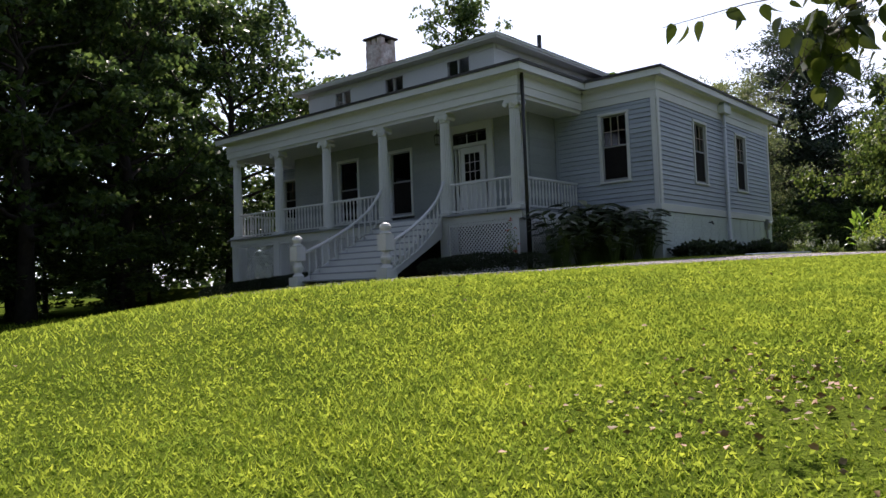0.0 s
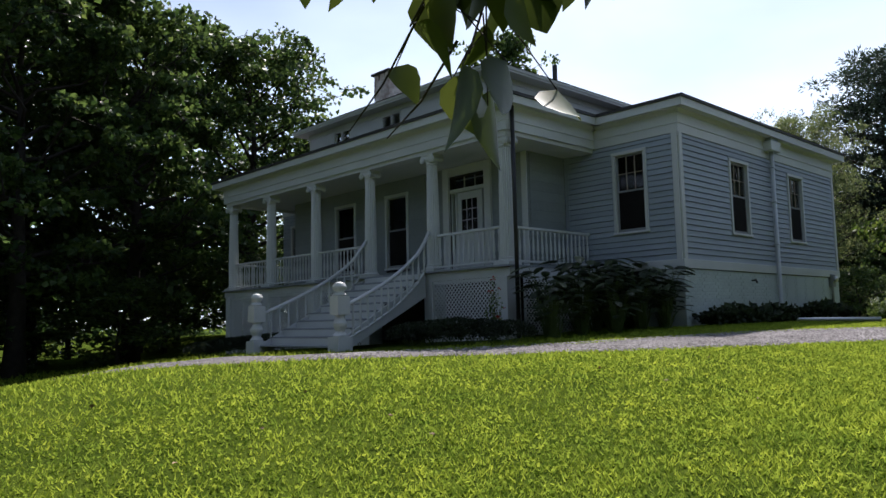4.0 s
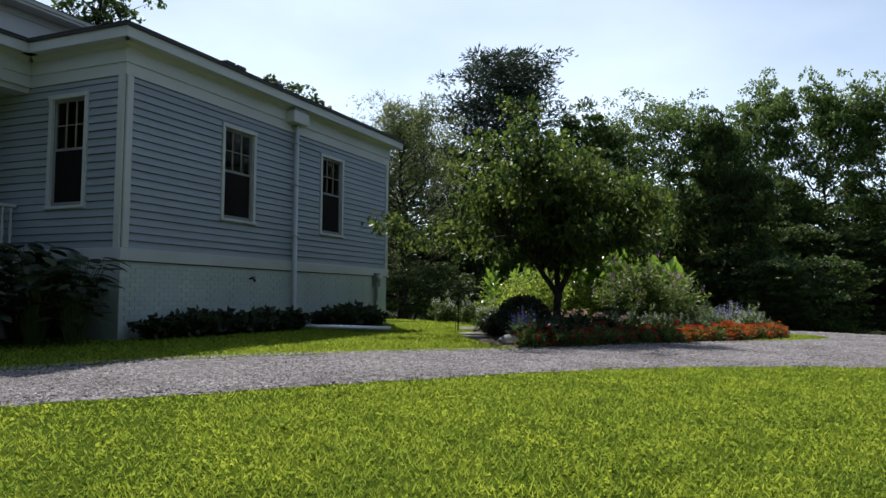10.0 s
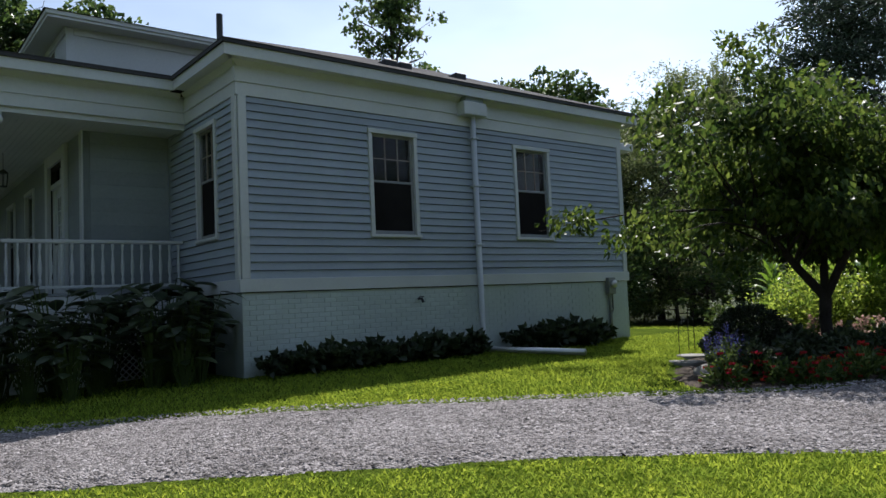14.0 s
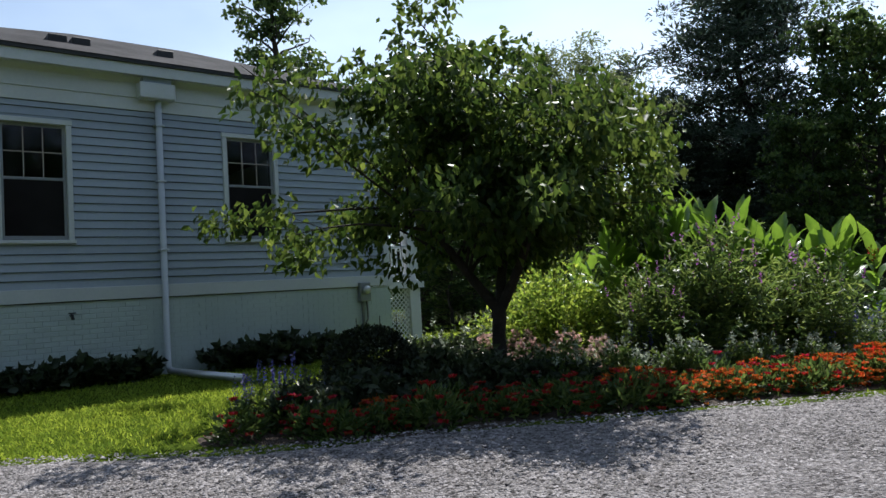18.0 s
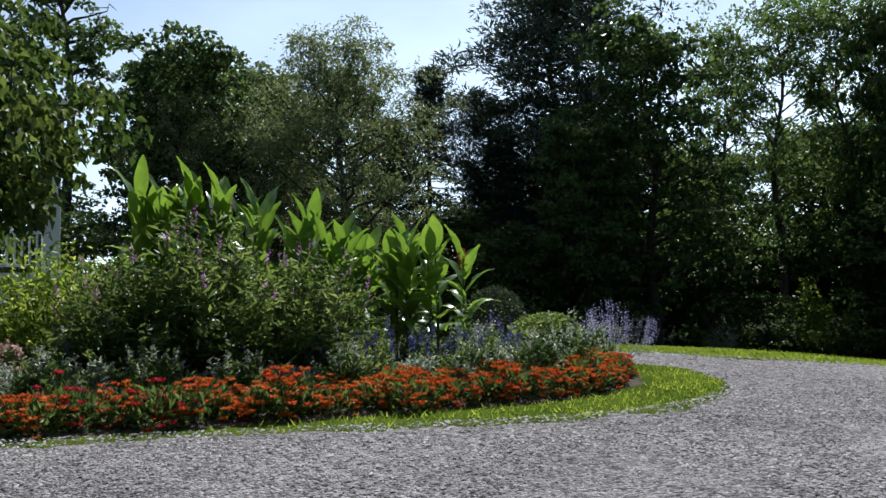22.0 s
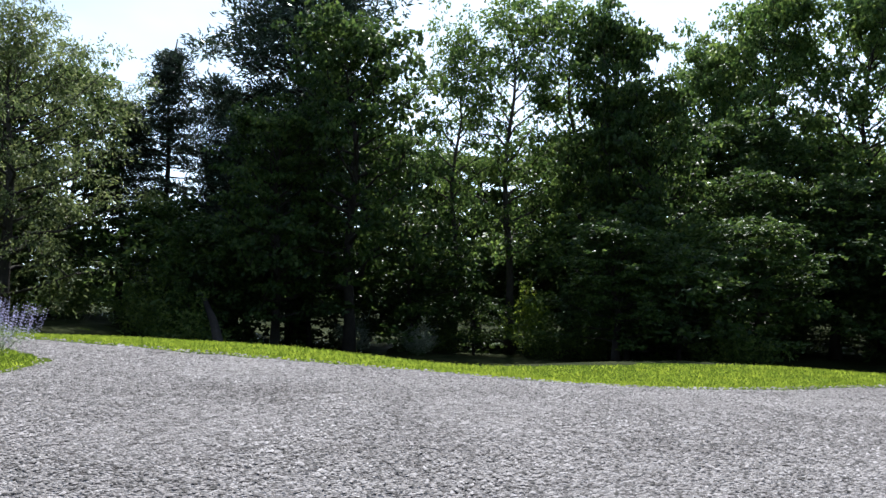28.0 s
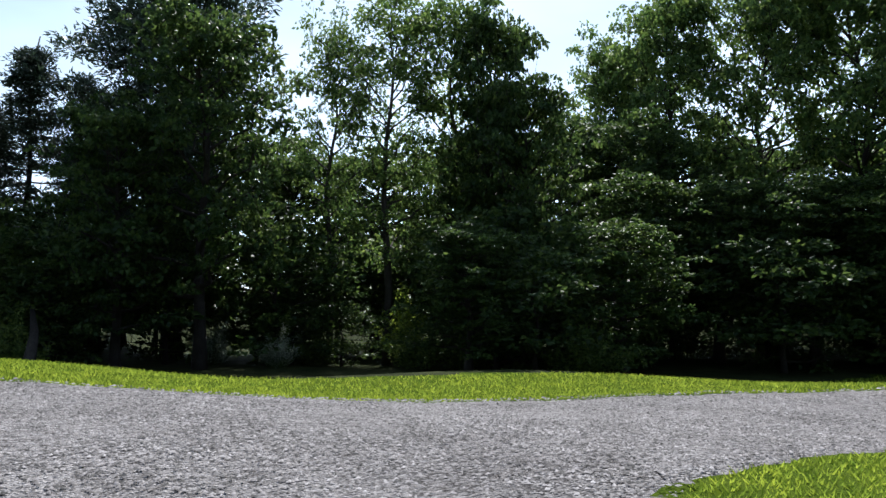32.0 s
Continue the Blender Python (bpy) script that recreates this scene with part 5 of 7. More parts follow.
PLACES = [   # kind, place, turn, height, crown radius
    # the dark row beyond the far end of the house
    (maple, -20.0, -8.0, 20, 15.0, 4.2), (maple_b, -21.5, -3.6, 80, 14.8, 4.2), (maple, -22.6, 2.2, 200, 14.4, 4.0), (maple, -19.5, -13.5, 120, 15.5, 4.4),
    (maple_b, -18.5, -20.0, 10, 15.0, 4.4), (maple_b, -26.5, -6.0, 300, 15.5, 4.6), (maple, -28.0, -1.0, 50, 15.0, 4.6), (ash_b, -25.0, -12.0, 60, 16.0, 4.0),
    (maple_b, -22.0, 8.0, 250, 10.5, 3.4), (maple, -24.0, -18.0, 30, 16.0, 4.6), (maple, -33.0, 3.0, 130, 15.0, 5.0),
    # behind the house
    (old_tree, -19.4, 17.0, 40, 17.6, 2.3), (maple_b, -10.0, 17.6, 140, 10.2, 2.8), (maple_b, -14.5, 22.0, 20, 11.2, 3.4), (maple_b, -11.5, 22.5, 200, 9.4, 2.6), (maple, -19.5, 22.0, 120, 12.5, 3.6),
    (willow, -5.4, 21.0, 30, 10.0, 3.0), (maple_b, -11.0, 25.6, 310, 10.2, 2.1), (willow, -8.6, 18.8, 200, 7.8, 3.0),
    # evergreens
    (spruce, -9.0, 28.6, 0, 11.0, 1.8), (pine, -7.2, 30.4, 160, 10.4, 1.8), (pine, -4.4, 32.0, 30, 16.2, 3.6), (spruce, -10.4, 27.4, 120, 8.8, 1.8), (spruce, -5.6, 29.6, 200, 8.0, 1.7),
    # the wood beyond the gravel
    (maple_b, 0.3, 26.8, 10, 8.2, 2.1), (maple, 1.6, 28.8, 210, 11.6, 2.7), (ash, 3.1, 36.0, 15, 14.8, 2.5), (ash, 1.6, 34.5, 100, 13.6, 1.8), (ash, 5.0, 38.0, 250, 15.0, 2.3),
    (maple_b, 6.8, 37.5, 45, 13.4, 2.2), (maple_b, 8.6, 36.8, 140, 10.2, 2.0), (maple_b, -2.4, 36.5, 20, 9.0, 2.8), (maple, -6.5, 38.0, 45, 10.5, 3.2), (maple, 2.8, 41.5, 90, 9.5, 3.0),
    (walnut, 9.5, 50.0, 330, 18.4, 3.4), (walnut, 13.5, 50.5, 70, 18.4, 3.4), (walnut, 17.5, 50.0, 190, 18.0, 3.6), (walnut, 22.0, 50.0, 280, 19.2, 3.8), (walnut, 27.0, 49.0, 30, 19.8, 3.8), (maple, 32.0, 47.0, 140, 18.6, 4.4), (walnut, 6.0, 51.0, 60, 16.6, 3.0),
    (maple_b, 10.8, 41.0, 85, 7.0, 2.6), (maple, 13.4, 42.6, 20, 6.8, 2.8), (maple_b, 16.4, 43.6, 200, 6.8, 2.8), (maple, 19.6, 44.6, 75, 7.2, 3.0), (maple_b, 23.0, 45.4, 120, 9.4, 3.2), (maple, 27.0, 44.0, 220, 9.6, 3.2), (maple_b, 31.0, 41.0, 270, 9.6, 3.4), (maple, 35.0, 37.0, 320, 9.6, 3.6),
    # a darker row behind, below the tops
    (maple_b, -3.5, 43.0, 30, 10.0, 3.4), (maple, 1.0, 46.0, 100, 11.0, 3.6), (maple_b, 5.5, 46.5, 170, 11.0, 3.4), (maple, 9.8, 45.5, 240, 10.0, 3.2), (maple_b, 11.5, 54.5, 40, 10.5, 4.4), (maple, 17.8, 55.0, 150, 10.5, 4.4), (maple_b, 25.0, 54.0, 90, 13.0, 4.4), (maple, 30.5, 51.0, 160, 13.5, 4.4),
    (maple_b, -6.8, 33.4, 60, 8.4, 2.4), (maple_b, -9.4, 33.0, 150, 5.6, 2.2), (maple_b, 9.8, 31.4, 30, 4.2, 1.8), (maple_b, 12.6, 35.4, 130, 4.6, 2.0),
    # low growth under it
    (under, 1.2, 32.6, 10, 2.6, 1.6), (under, 3.6, 33.0, 80, 2.2, 1.4), (under, -1.0, 31.4, 150, 2.8, 1.6), (under, 8.2, 38.6, 220, 3.2, 1.9), (under, 11.0, 40.0, 290, 3.2, 2.0), (under, 11.2, 32.6, 20, 3.6, 2.0),
    (under, -6.4, 27.6, 70, 4.4, 2.0), (under, -3.4, 27.4, 250, 4.6, 2.0),
    (under, 2.0, 39.5, 20, 5.2, 2.8), (under, 5.6, 41.5, 90, 5.6, 2.8), (under, 8.2, 40.5, 160, 5.0, 2.6), (under, -1.4, 38.0, 230, 5.0, 2.8), (under, 17.5, 47.0, 300, 6.0, 3.4), (under, 0.0, 33.4, 40, 3.8, 1.8), (under, 11.4, 43.4, 110, 5.6, 3.0), (under, 6.6, 36.4, 200, 3.0, 1.5), (under, 22.5, 47.8, 10, 6.0, 3.4),
    (under, -1.2, 25.6, 0, 3.4, 1.6), (under, -2.0, 26.0, 90, 4.4, 2.2), (under, -5.5, 26.5, 140, 4.8, 2.2), (under, 1.5, 32.0, 290, 5.4, 2.6),
    (under, -9.0, 24.0, 30, 4.0, 2.2), (under, -12.5, 24.5, 300, 4.8, 2.4), (under, 8.5, 35.0, 10, 5.4, 2.6), (under, -1.0, 29.4, 70, 4.8, 2.4), (under, 11.0, 36.5, 130, 5.0, 2.6), (under, 16.0, 40.5, 20, 4.4, 2.6),
    (under, 19.5, 43.5, 70, 4.4, 2.8), (under, 23.0, 45.0, 220, 4.4, 2.8), (under, 27.0, 46.0, 270, 4.6, 3.0), (under, -4.0, 31.0, 320, 5.0, 2.6), (under, 7.0, 39.0, 40, 6.0, 3.0),
    (under, 9.0, 44.0, 10, 5.0, 3.6), (under, 14.5, 45.5, 60, 5.0, 3.6), (under, 20.0, 47.5, 110, 5.0, 3.8), (under, 25.5, 49.5, 170, 5.0, 3.8), (under, 31.0, 47.0, 210, 5.0, 3.8), (under, 35.0, 42.0, 250, 5.0, 3.8), (under, 4.0, 42.0, 290, 5.0, 3.6), (under, -1.5, 40.5, 330, 5.0, 3.6),
    (under, -26.0, -18.0, 10, 6.5, 3.4), (under, -28.5, -13.5, 60, 6.5, 3.4), (under, -30.5, -8.0, 110, 6.5, 3.4), (under, -31.0, -3.0, 160, 6.5, 3.4), (under, -30.0, 2.0, 210, 6.5, 3.4), (under, -28.0, 7.0, 260, 6.5, 3.4), (under, -22.0, -22.0, 310, 6.5, 3.4), (under, -24.5, 12.0, 0, 6.5, 3.2), (under, -20.5, 16.0, 40, 6.0, 3.0), (under, -17.5, -16.5, 80, 3.6, 2.6),
    (under, -18.5, 0.5, 60, 3.6, 2.0), (under, -19.0, -5.0, 160, 3.2, 2.2), (under, -17.0, 5.0, 260, 3.6, 2.2), (under, -20.5, -10.5, 320, 3.2, 2.2), (under, -14.5, 15.0, 210, 4.4, 2.2), (under, -6.0, 15.5, 250, 3.2, 1.8), (under, -2.2, 17.6, 10, 2.4, 1.6),
    (under, -23.0, -7.5, 100, 4.0, 2.8), (under, -24.5, -1.0, 200, 4.4, 2.8), (under, -22.5, -15.0, 0, 4.0, 2.8), (under, -25.5, 4.5, 50, 4.4, 2.8), (under, -21.0, 11.0, 50, 4.4, 2.6), (under, -27.5, -10.5, 150, 5.0, 3.0),
]
placed = set()
for ob, x, y, yaw, hgt, rad in PLACES:
    h0, r0 = SIZES[ob.name]
    m = put(ob, x, y, yaw, rad / r0, hgt / h0)
    if ob.name in placed:
        again(ob, m)
    else:
        ob.matrix_basis = m
        placed.add(ob.name)

# far woods closing the horizon, with an added nearer belt away from the house
rng = np.random.default_rng(77)
fp, fh = [], []
for k in range(205):
    a = 2 * math.pi * (k + rng.random() * 0.6) / 150
    R = 62 + 26 * rng.random()
    c = np.array([R * math.cos(a) - 2, R * math.sin(a) + 12, -2.0])
    hgt = 8 + 4 * rng.random()
    # unseen belt, added to keep sky light off the shaded walls
    if k >= 150:
        a = radians(-118 + 160 * (k - 150 + rng.random()) / 55)
        R = 30 + 5 * rng.random()
        c = np.array([R * math.cos(a) + 10, R * math.sin(a) - 2, -2.5])
        hgt = 13 + 4 * rng.random()
    if k < 150 and 0.2 < a < 1.45:
        hgt *= 0.8
    if k < 150 and 2.1 < a < 2.85:
        hgt *= 0.32
    for j in range(18):
        s = rng.random() ** 1.3
        rr = 3.3 * math.sin(math.pi * (0.2 + 0.75 * s)) ** 0.6
        b = rng.random() * 2 * math.pi
        cc = c + np.array([rr * math.cos(b), rr * math.sin(b), 0.5 + hgt * s])
        o = rng.normal(size=(34, 3)) * np.array([0.9, 0.9, 0.7])
        fp.append(cc + o)
        fh.append(unit(o) + rng.normal(size=(34, 3)) * 0.6 - np.array([0, 0, 0.4]))
tagged(new("far_woods", leaves_np("far_woods", np.concatenate(fp), np.concatenate(fh), 0.80, 0.62, L_MAPLE, rng)), "distant dark green woodland, with an unseen nearer belt added to block sky light", "woodland", kind="stuff")

# ---- the small tree in the flower bed ----
def small_tree():
    rng = np.random.default_rng(5)
    ob = thing("ornamental_tree", "small spreading ornamental tree with drooping pointed leaves", "tree")
    bm = bmesh.new()
    fork = Vector((0.0, 0.05, 0.84))
    tube(bm, [(0, 0, -0.2), (0.02, 0, 0.22), (-0.02, 0.03, 0.55), fork], [0.115, 0.085, 0.078, 0.082], 10, False)
    cents = []
    stems = []
    for az, tl, ln in ((-2.5, 0.78, 1.9), (0.5, 0.52, 2.2), (1.9, 0.32, 2.0)):
        d = Vector((math.cos(az) * tl, math.sin(az) * tl, 1)).normalized()
        p = [fork + d * (ln * k / 4) + Vector((rng.normal() * 0.03, rng.normal() * 0.03, 0)) for k in range(5)]
        p[0] = fork
        tube(bm, p, [0.066, 0.056, 0.047, 0.038, 0.030], 8, False)
        stems.append(p)
    for i in range(70):
        p = stems[i % 3]
        s = 0.25 + 0.75 * rng.random()
        a = min(int(s * 4), 3)
        q = p[a].lerp(p[a + 1], s * 4 - a)
        az = i * 2.39996 + rng.normal() * 0.3
        lvl = rng.random()
        up = -0.06 + 1.9 * lvl ** 1.25
        R = (2.35 - 0.45 * lvl) * (0.62 + 0.48 * rng.random())
        if math.cos(az + 2.2) > 0.6:
            R *= 1.22
        if math.cos(az - 1.3) > 0.4:
            R *= 0.74
        d = Vector((math.cos(az), math.sin(az), up)).normalized()
        pts = [q + d * (R * k / 4) + Vector((rng.normal() * 0.05, rng.normal() * 0.05, 0.10 * math.sin(math.pi * k / 4))) for k in range(5)]
        pts[0] = q
        tube(bm, pts, [0.022, 0.017, 0.012, 0.008, 0.003], 5, False)
        for j in range(6):
            f = 0.30 + 0.70 * (j + rng.random()) / 6
            b = min(int(f * 4), 3)
            c = pts[b].lerp(pts[b + 1], f * 4 - b)
            e = c + Vector(rng.normal(size=3) * np.array([0.22, 0.22, 0.16]))
            tube(bm, [c, e], [0.005, 0.002], 3, False)
            cents.append(np.array(e))
    part("trunk", bm, M_BARKD, ob, "dark forked trunk", True)
    pos = np.concatenate([c + np.clip(rng.normal(size=(58, 3)), -1.8, 1.8) * np.array([0.135, 0.135, 0.11]) for c in cents])
    head = rng.normal(size=pos.shape) * 0.45 + np.array([0, 0, -0.75]) + 0.25 * unit(pos - np.array([0, 0, 2.2]))
    part("crown", leaves_np("crown", pos, head, 0.110, 0.066, L_DOGWOOD, rng, 0.3, 0.1), L_DOGWOOD, ob)
    ob.location = (5.25, 7.0, gz(5.25, 7.0))
    ob.scale = (1.08, 1.08, 1.10)


small_tree()


# ---- shrubs and bedding ----
def bush(name, label, material, seed, r, h, n, leaf, width, bare=0.15, flowers=None, upright=0.3, lumpy=0.25, cat="shrub", clipped=False):
    """A clipped bush is an even dome of leaves; others are sheaves of leafy shoots of uneven length."""
    rng = np.random.default_rng(seed)
    ob = thing(name, label, cat)
    bm = bmesh.new()
    if clipped:
        d = rng.normal(size=(n, 3))
        d[:, 2] = abs(d[:, 2]) * 1.1 - 0.25
        d = unit(d)
        pos = d * (0.62 + 0.40 * rng.random((n, 1)) ** 0.5) * np.array([r, r, h * 0.55]) + np.array([0, 0, h * 0.45])
        head = d * 0.8 + rng.normal(size=(n, 3)) * 0.5
        ends = pos[rng.integers(0, n, 8)]
        for e in ends:
            tube(bm, [(e[0] * 0.1, e[1] * 0.1, -0.05), tuple(e * 0.7)], [0.014, 0.004], 4, False)
    else:
        k = max(14, n // 46)
        per = max(6, n // k)
        pos, head, ends = [], [], []
        for i in range(k):
            az = i * 2.39996 + rng.normal() * 0.4
            s = math.sqrt((i + 0.5) / k)
            reach = r * s * (0.80 + 0.40 * rng.random()) * (1 + lumpy * rng.normal() * 0.6)
            top = h * (1.06 - 0.62 * s ** 2.2) * (0.78 + 0.34 * rng.random()) * (1 + 0.4 * lumpy * rng.normal())
            foot = np.array([0.25 * reach * math.cos(az), 0.25 * reach * math.sin(az), 0.0])
            tip = np.array([reach * math.cos(az), reach * math.sin(az), max(top, 0.12 * h)])
            mid = foot * 0.5 + tip * 0.5 + np.array([0, 0, 0.12 * h])
            tube(bm, [tuple(foot - np.array([0, 0, 0.05])), tuple(mid), tuple(tip)], [0.004 + 0.004 * h, 0.003 + 0.002 * h, 0.002], 3, False)
            t = (bare + (1 - bare) * rng.random(per) ** 0.8)[:, None]
            p = (1 - t) ** 2 * foot + 2 * t * (1 - t) * mid + t ** 2 * tip
            p = p + rng.normal(size=p.shape) * (0.05 * r + 0.015)
            pos.append(p)
            head.append(unit(rng.normal(size=p.shape) * np.array([1, 1, 0.5])) + unit(tip - foot) * 0.5 + np.array([0, 0, upright * 0.6 - 0.2]))
            ends.append(tip)
        pos, head, ends = np.concatenate(pos), np.concatenate(head), np.array(ends)
        n = len(pos)
    part("stem_tangle", bm, M_STEM, ob)
    part("foliage", leaves_np("foliage", pos, head, leaf, width, material, rng), material, ob)
    if flowers:
        fm, fn, fl, fw, spike = flowers
        out = ends[rng.integers(0, len(ends), fn)] + rng.normal(size=(fn, 3)) * np.array([0.10 * r, 0.10 * r, 0.03])
        out = out[out[:, 2] > 0.30 * h]
        rep = 9 if spike else 8
        if spike:   # upright flower spikes
            t = np.linspace(0, 1, rep)[None, :, None]
            ax = unit(out * np.array([0.35, 0.35, 0.2]) + np.array([0, 0, 0.6]))
            fp = (out[:, None] + ax[:, None] * t * spike).reshape(-1, 3)
        else:
            fp = (out[:, None] + rng.normal(size=(len(out), rep, 3)) * np.array([fl, fl, fl * 0.4]) * 0.55).reshape(-1, 3)
        part("blossom", leaves_np("blossom", fp, rng.normal(size=fp.shape) + np.array([0, 0, 0.5]), fl, fw, fm, rng), fm, ob)
    return ob


def place(ob, spots):
    first = True
    for x, y, yaw, s in spots:
        m = put(ob, x, y, yaw, s)
        if first:
            ob.matrix_basis, first = m, False
        else:
            again(ob, m)


place(bush("lime_shrub", "broad yellow-green leafy shrub", L_LIME, 61, 1.15, 1.40, 5200, 0.085, 0.04, flowers=None, upright=0.6), [(4.3, 9.0, 0, 1.0), (3.5, 9.9, 130, 0.9), (5.1, 9.8, 250, 0.85)])
place(bush("butterfly_bush", "tall loose shrub with narrow leaves and purple flower heads", L_SHRUB, 62, 1.1, 1.75, 5200, 0.13, 0.036, flowers=(F_MAG, 26, 0.035, 0.03, 0.16), lumpy=0.4), [(6.6, 10.0, 0, 1.0), (6.2, 9.2, 300, 0.75), (7.2, 10.9, 100, 0.8)])
place(bush("clipped_box_ball", "dark clipped round box bush", L_BOX, 63, 0.52, 0.86, 5200, 0.042, 0.028, clipped=True), [(5.05, 5.2, 0, 1.0)])
place(bush("round_evergreen", "rounded dark evergreen bush", L_DARKP, 64, 0.52, 1.15, 3600, 0.06, 0.025, clipped=True), [(6.5, 15.0, 0, 1.0)])
place(bush("green_mound", "low dense green mounded shrub", L_SHRUB, 65, 0.6, 0.75, 2400, 0.06, 0.03, clipped=True), [(7.6, 14.9, 0, 1.0), (5.3, 13.9, 60, 0.9)])
place(bush("russian_sage", "airy silvery plant with lavender-blue flower spikes", L_SILVER, 66, 0.46, 0.50, 420, 0.06, 0.012, flowers=(F_LAV, 170, 0.017, 0.013, 0.34), upright=1.0), [(8.5, 15.3, 0, 1.0), (8.15, 15.55, 80, 0.8)])
place(bush("blue_salvia", "clump of blue salvia spikes over green leaves", L_SHRUB, 67, 0.30, 0.48, 520, 0.06, 0.025, flowers=(F_BLUE, 36, 0.024, 0.02, 0.20), upright=0.9, cat="flower"),
      [(6.15, 8.6, 0, 1.0), (6.35, 9.1, 40, 1.1), (7.55, 10.9, 80, 1.0), (7.9, 11.4, 120, 1.1), (8.15, 11.9, 160, 1.0), (8.2, 12.5, 10, 1.0), (5.60, 3.60, 70, 0.9), (5.40, 4.00, 200, 0.9), (8.3, 13.1, 250, 1.0), (6.6, 9.55, 300, 1.0), (7.7, 13.6, 30, 1.1)])
place(bush("stonecrop", "stonecrop with flat pale pink flower heads", L_FLOWERG, 68, 0.30, 0.42, 420, 0.07, 0.045, flowers=(F_PINK, 34, 0.05, 0.045, 0), cat="flower"),
      [(5.55, 7.9, 0, 1.1), (5.95, 8.15, 70, 1.0), (6.2, 7.7, 220, 0.9), (5.2, 8.2, 300, 1.0), (4.7, 8.0, 40, 1.1), (4.3, 7.7, 120, 1.0), (5.0, 7.75, 200, 0.95), (6.55, 7.5, 260, 0.9)])
place(bush("dusty_foliage", "pale silvery-green bedding plant", L_SILVER, 69, 0.32, 0.40, 620, 0.07, 0.025, cat="plant"),
      [(6.6, 8.0, 0, 1.0), (6.95, 8.6, 60, 1.1), (7.2, 9.2, 120, 1.0), (7.85, 10.2, 30, 0.9), (8.55, 11.4, 90, 1.0), (8.75, 12.2, 150, 1.1), (8.7, 13.0, 210, 1.0), (8.8, 13.7, 270, 1.0), (8.2, 14.3, 330, 1.1), (7.5, 9.7, 200, 0.9)])
place(bush("leafy_perennial", "mid-green leafy bedding plant with pale tips", L_FLOWERG, 70, 0.38, 0.52, 760, 0.085, 0.035, flowers=(L_SILVER, 30, 0.04, 0.02, 0.10), upright=0.6, cat="plant"),
      [(6.4, 6.9, 0, 1.0), (6.75, 7.5, 60, 1.0), (7.1, 8.15, 120, 1.0), (7.5, 8.9, 180, 1.0), (7.9, 9.6, 240, 0.9), (8.35, 10.6, 300, 1.0), (9.0, 12.0, 20, 1.0), (9.1, 12.8, 80, 1.1), (9.0, 13.5, 140, 1.1), (8.6, 14.4, 200, 1.1), (7.9, 13.0, 260, 1.1), (7.0, 13.8, 320, 1.1), (6.2, 13.6, 40, 1.0),
       (7.3, 12.6, 100, 1.0), (3.6, 7.2, 10, 1.0), (3.3, 8.2, 90, 1.0), (2.9, 9.0, 170, 1.0), (2.4, 11.8, 50, 1.2), (1.0, 12.6, 120, 1.2), (0.0, 13.0, 10, 1.3)])

place(bush("shade_perennial", "dark green leafy plant in the shade of the small tree", L_DARKP, 77, 0.42, 0.46, 620, 0.11, 0.06, lumpy=0.4, cat="plant"),
      [(5.75, 3.85, 30, 0.9), (5.5, 4.3, 210, 0.9), (5.7, 5.3, 0, 1.0), (6.0, 5.9, 60, 1.05), (5.3, 6.0, 120, 1.1), (4.6, 6.1, 180, 1.1), (4.8, 6.8, 240, 1.0), (5.7, 6.5, 300, 1.0), (6.3, 6.5, 20, 0.95), (4.1, 6.6, 80, 1.1), (4.3, 7.3, 140, 1.0), (6.0, 7.1, 200, 0.9), (5.8, 4.7, 260, 1.0), (5.3, 4.7, 320, 0.9), (3.7, 7.4, 50, 1.1), (4.3, 5.6, 100, 0.9), (6.2, 5.2, 170, 0.85), (3.9, 8.1, 10, 1.0), (6.6, 7.1, 220, 0.8)])

# marigolds along the rim: two colours, built once each
def bedding_flower(name, label, petal, seed, m=26):
    rng = np.random.default_rng(seed)
    ob = thing(name, label, "flower", "bedding flowers along the drive")
    n = 330
    d = rng.normal(size=(n, 3))
    d[:, 2] = abs(d[:, 2])
    d = unit(d)
    pos = d * (0.4 + 0.6 * rng.random((n, 1))) * np.array([0.25, 0.25, 0.26])
    part("foliage", leaves_np("foliage", pos, d + rng.normal(size=(n, 3)) * 0.5, 0.085, 0.028, L_FLOWERG, rng), L_FLOWERG, ob)
    d = rng.normal(size=(m, 3))
    d[:, 2] = abs(d[:, 2]) * 0.9 + 0.06
    d = unit(d)
    c = d * np.array([0.27, 0.27, 0.29]) * (0.85 + 0.3 * rng.random((m, 1)))
    k = 14
    ang = np.arange(k) * 2.4
    ring = np.stack([np.cos(ang), np.sin(ang), 0.35 + 0.5 * (np.arange(k) / k)], 1)
    fp = (c[:, None] + ring[None] * np.array([0.008, 0.008, 0.006])).reshape(-1, 3)
    fh = np.tile(ring, (m, 1)) + 0.3 * np.repeat(d, k, 0)
    part("blossom", leaves_np("blossom", fp, fh, 0.034, 0.026, petal, rng), petal, ob)
    return ob


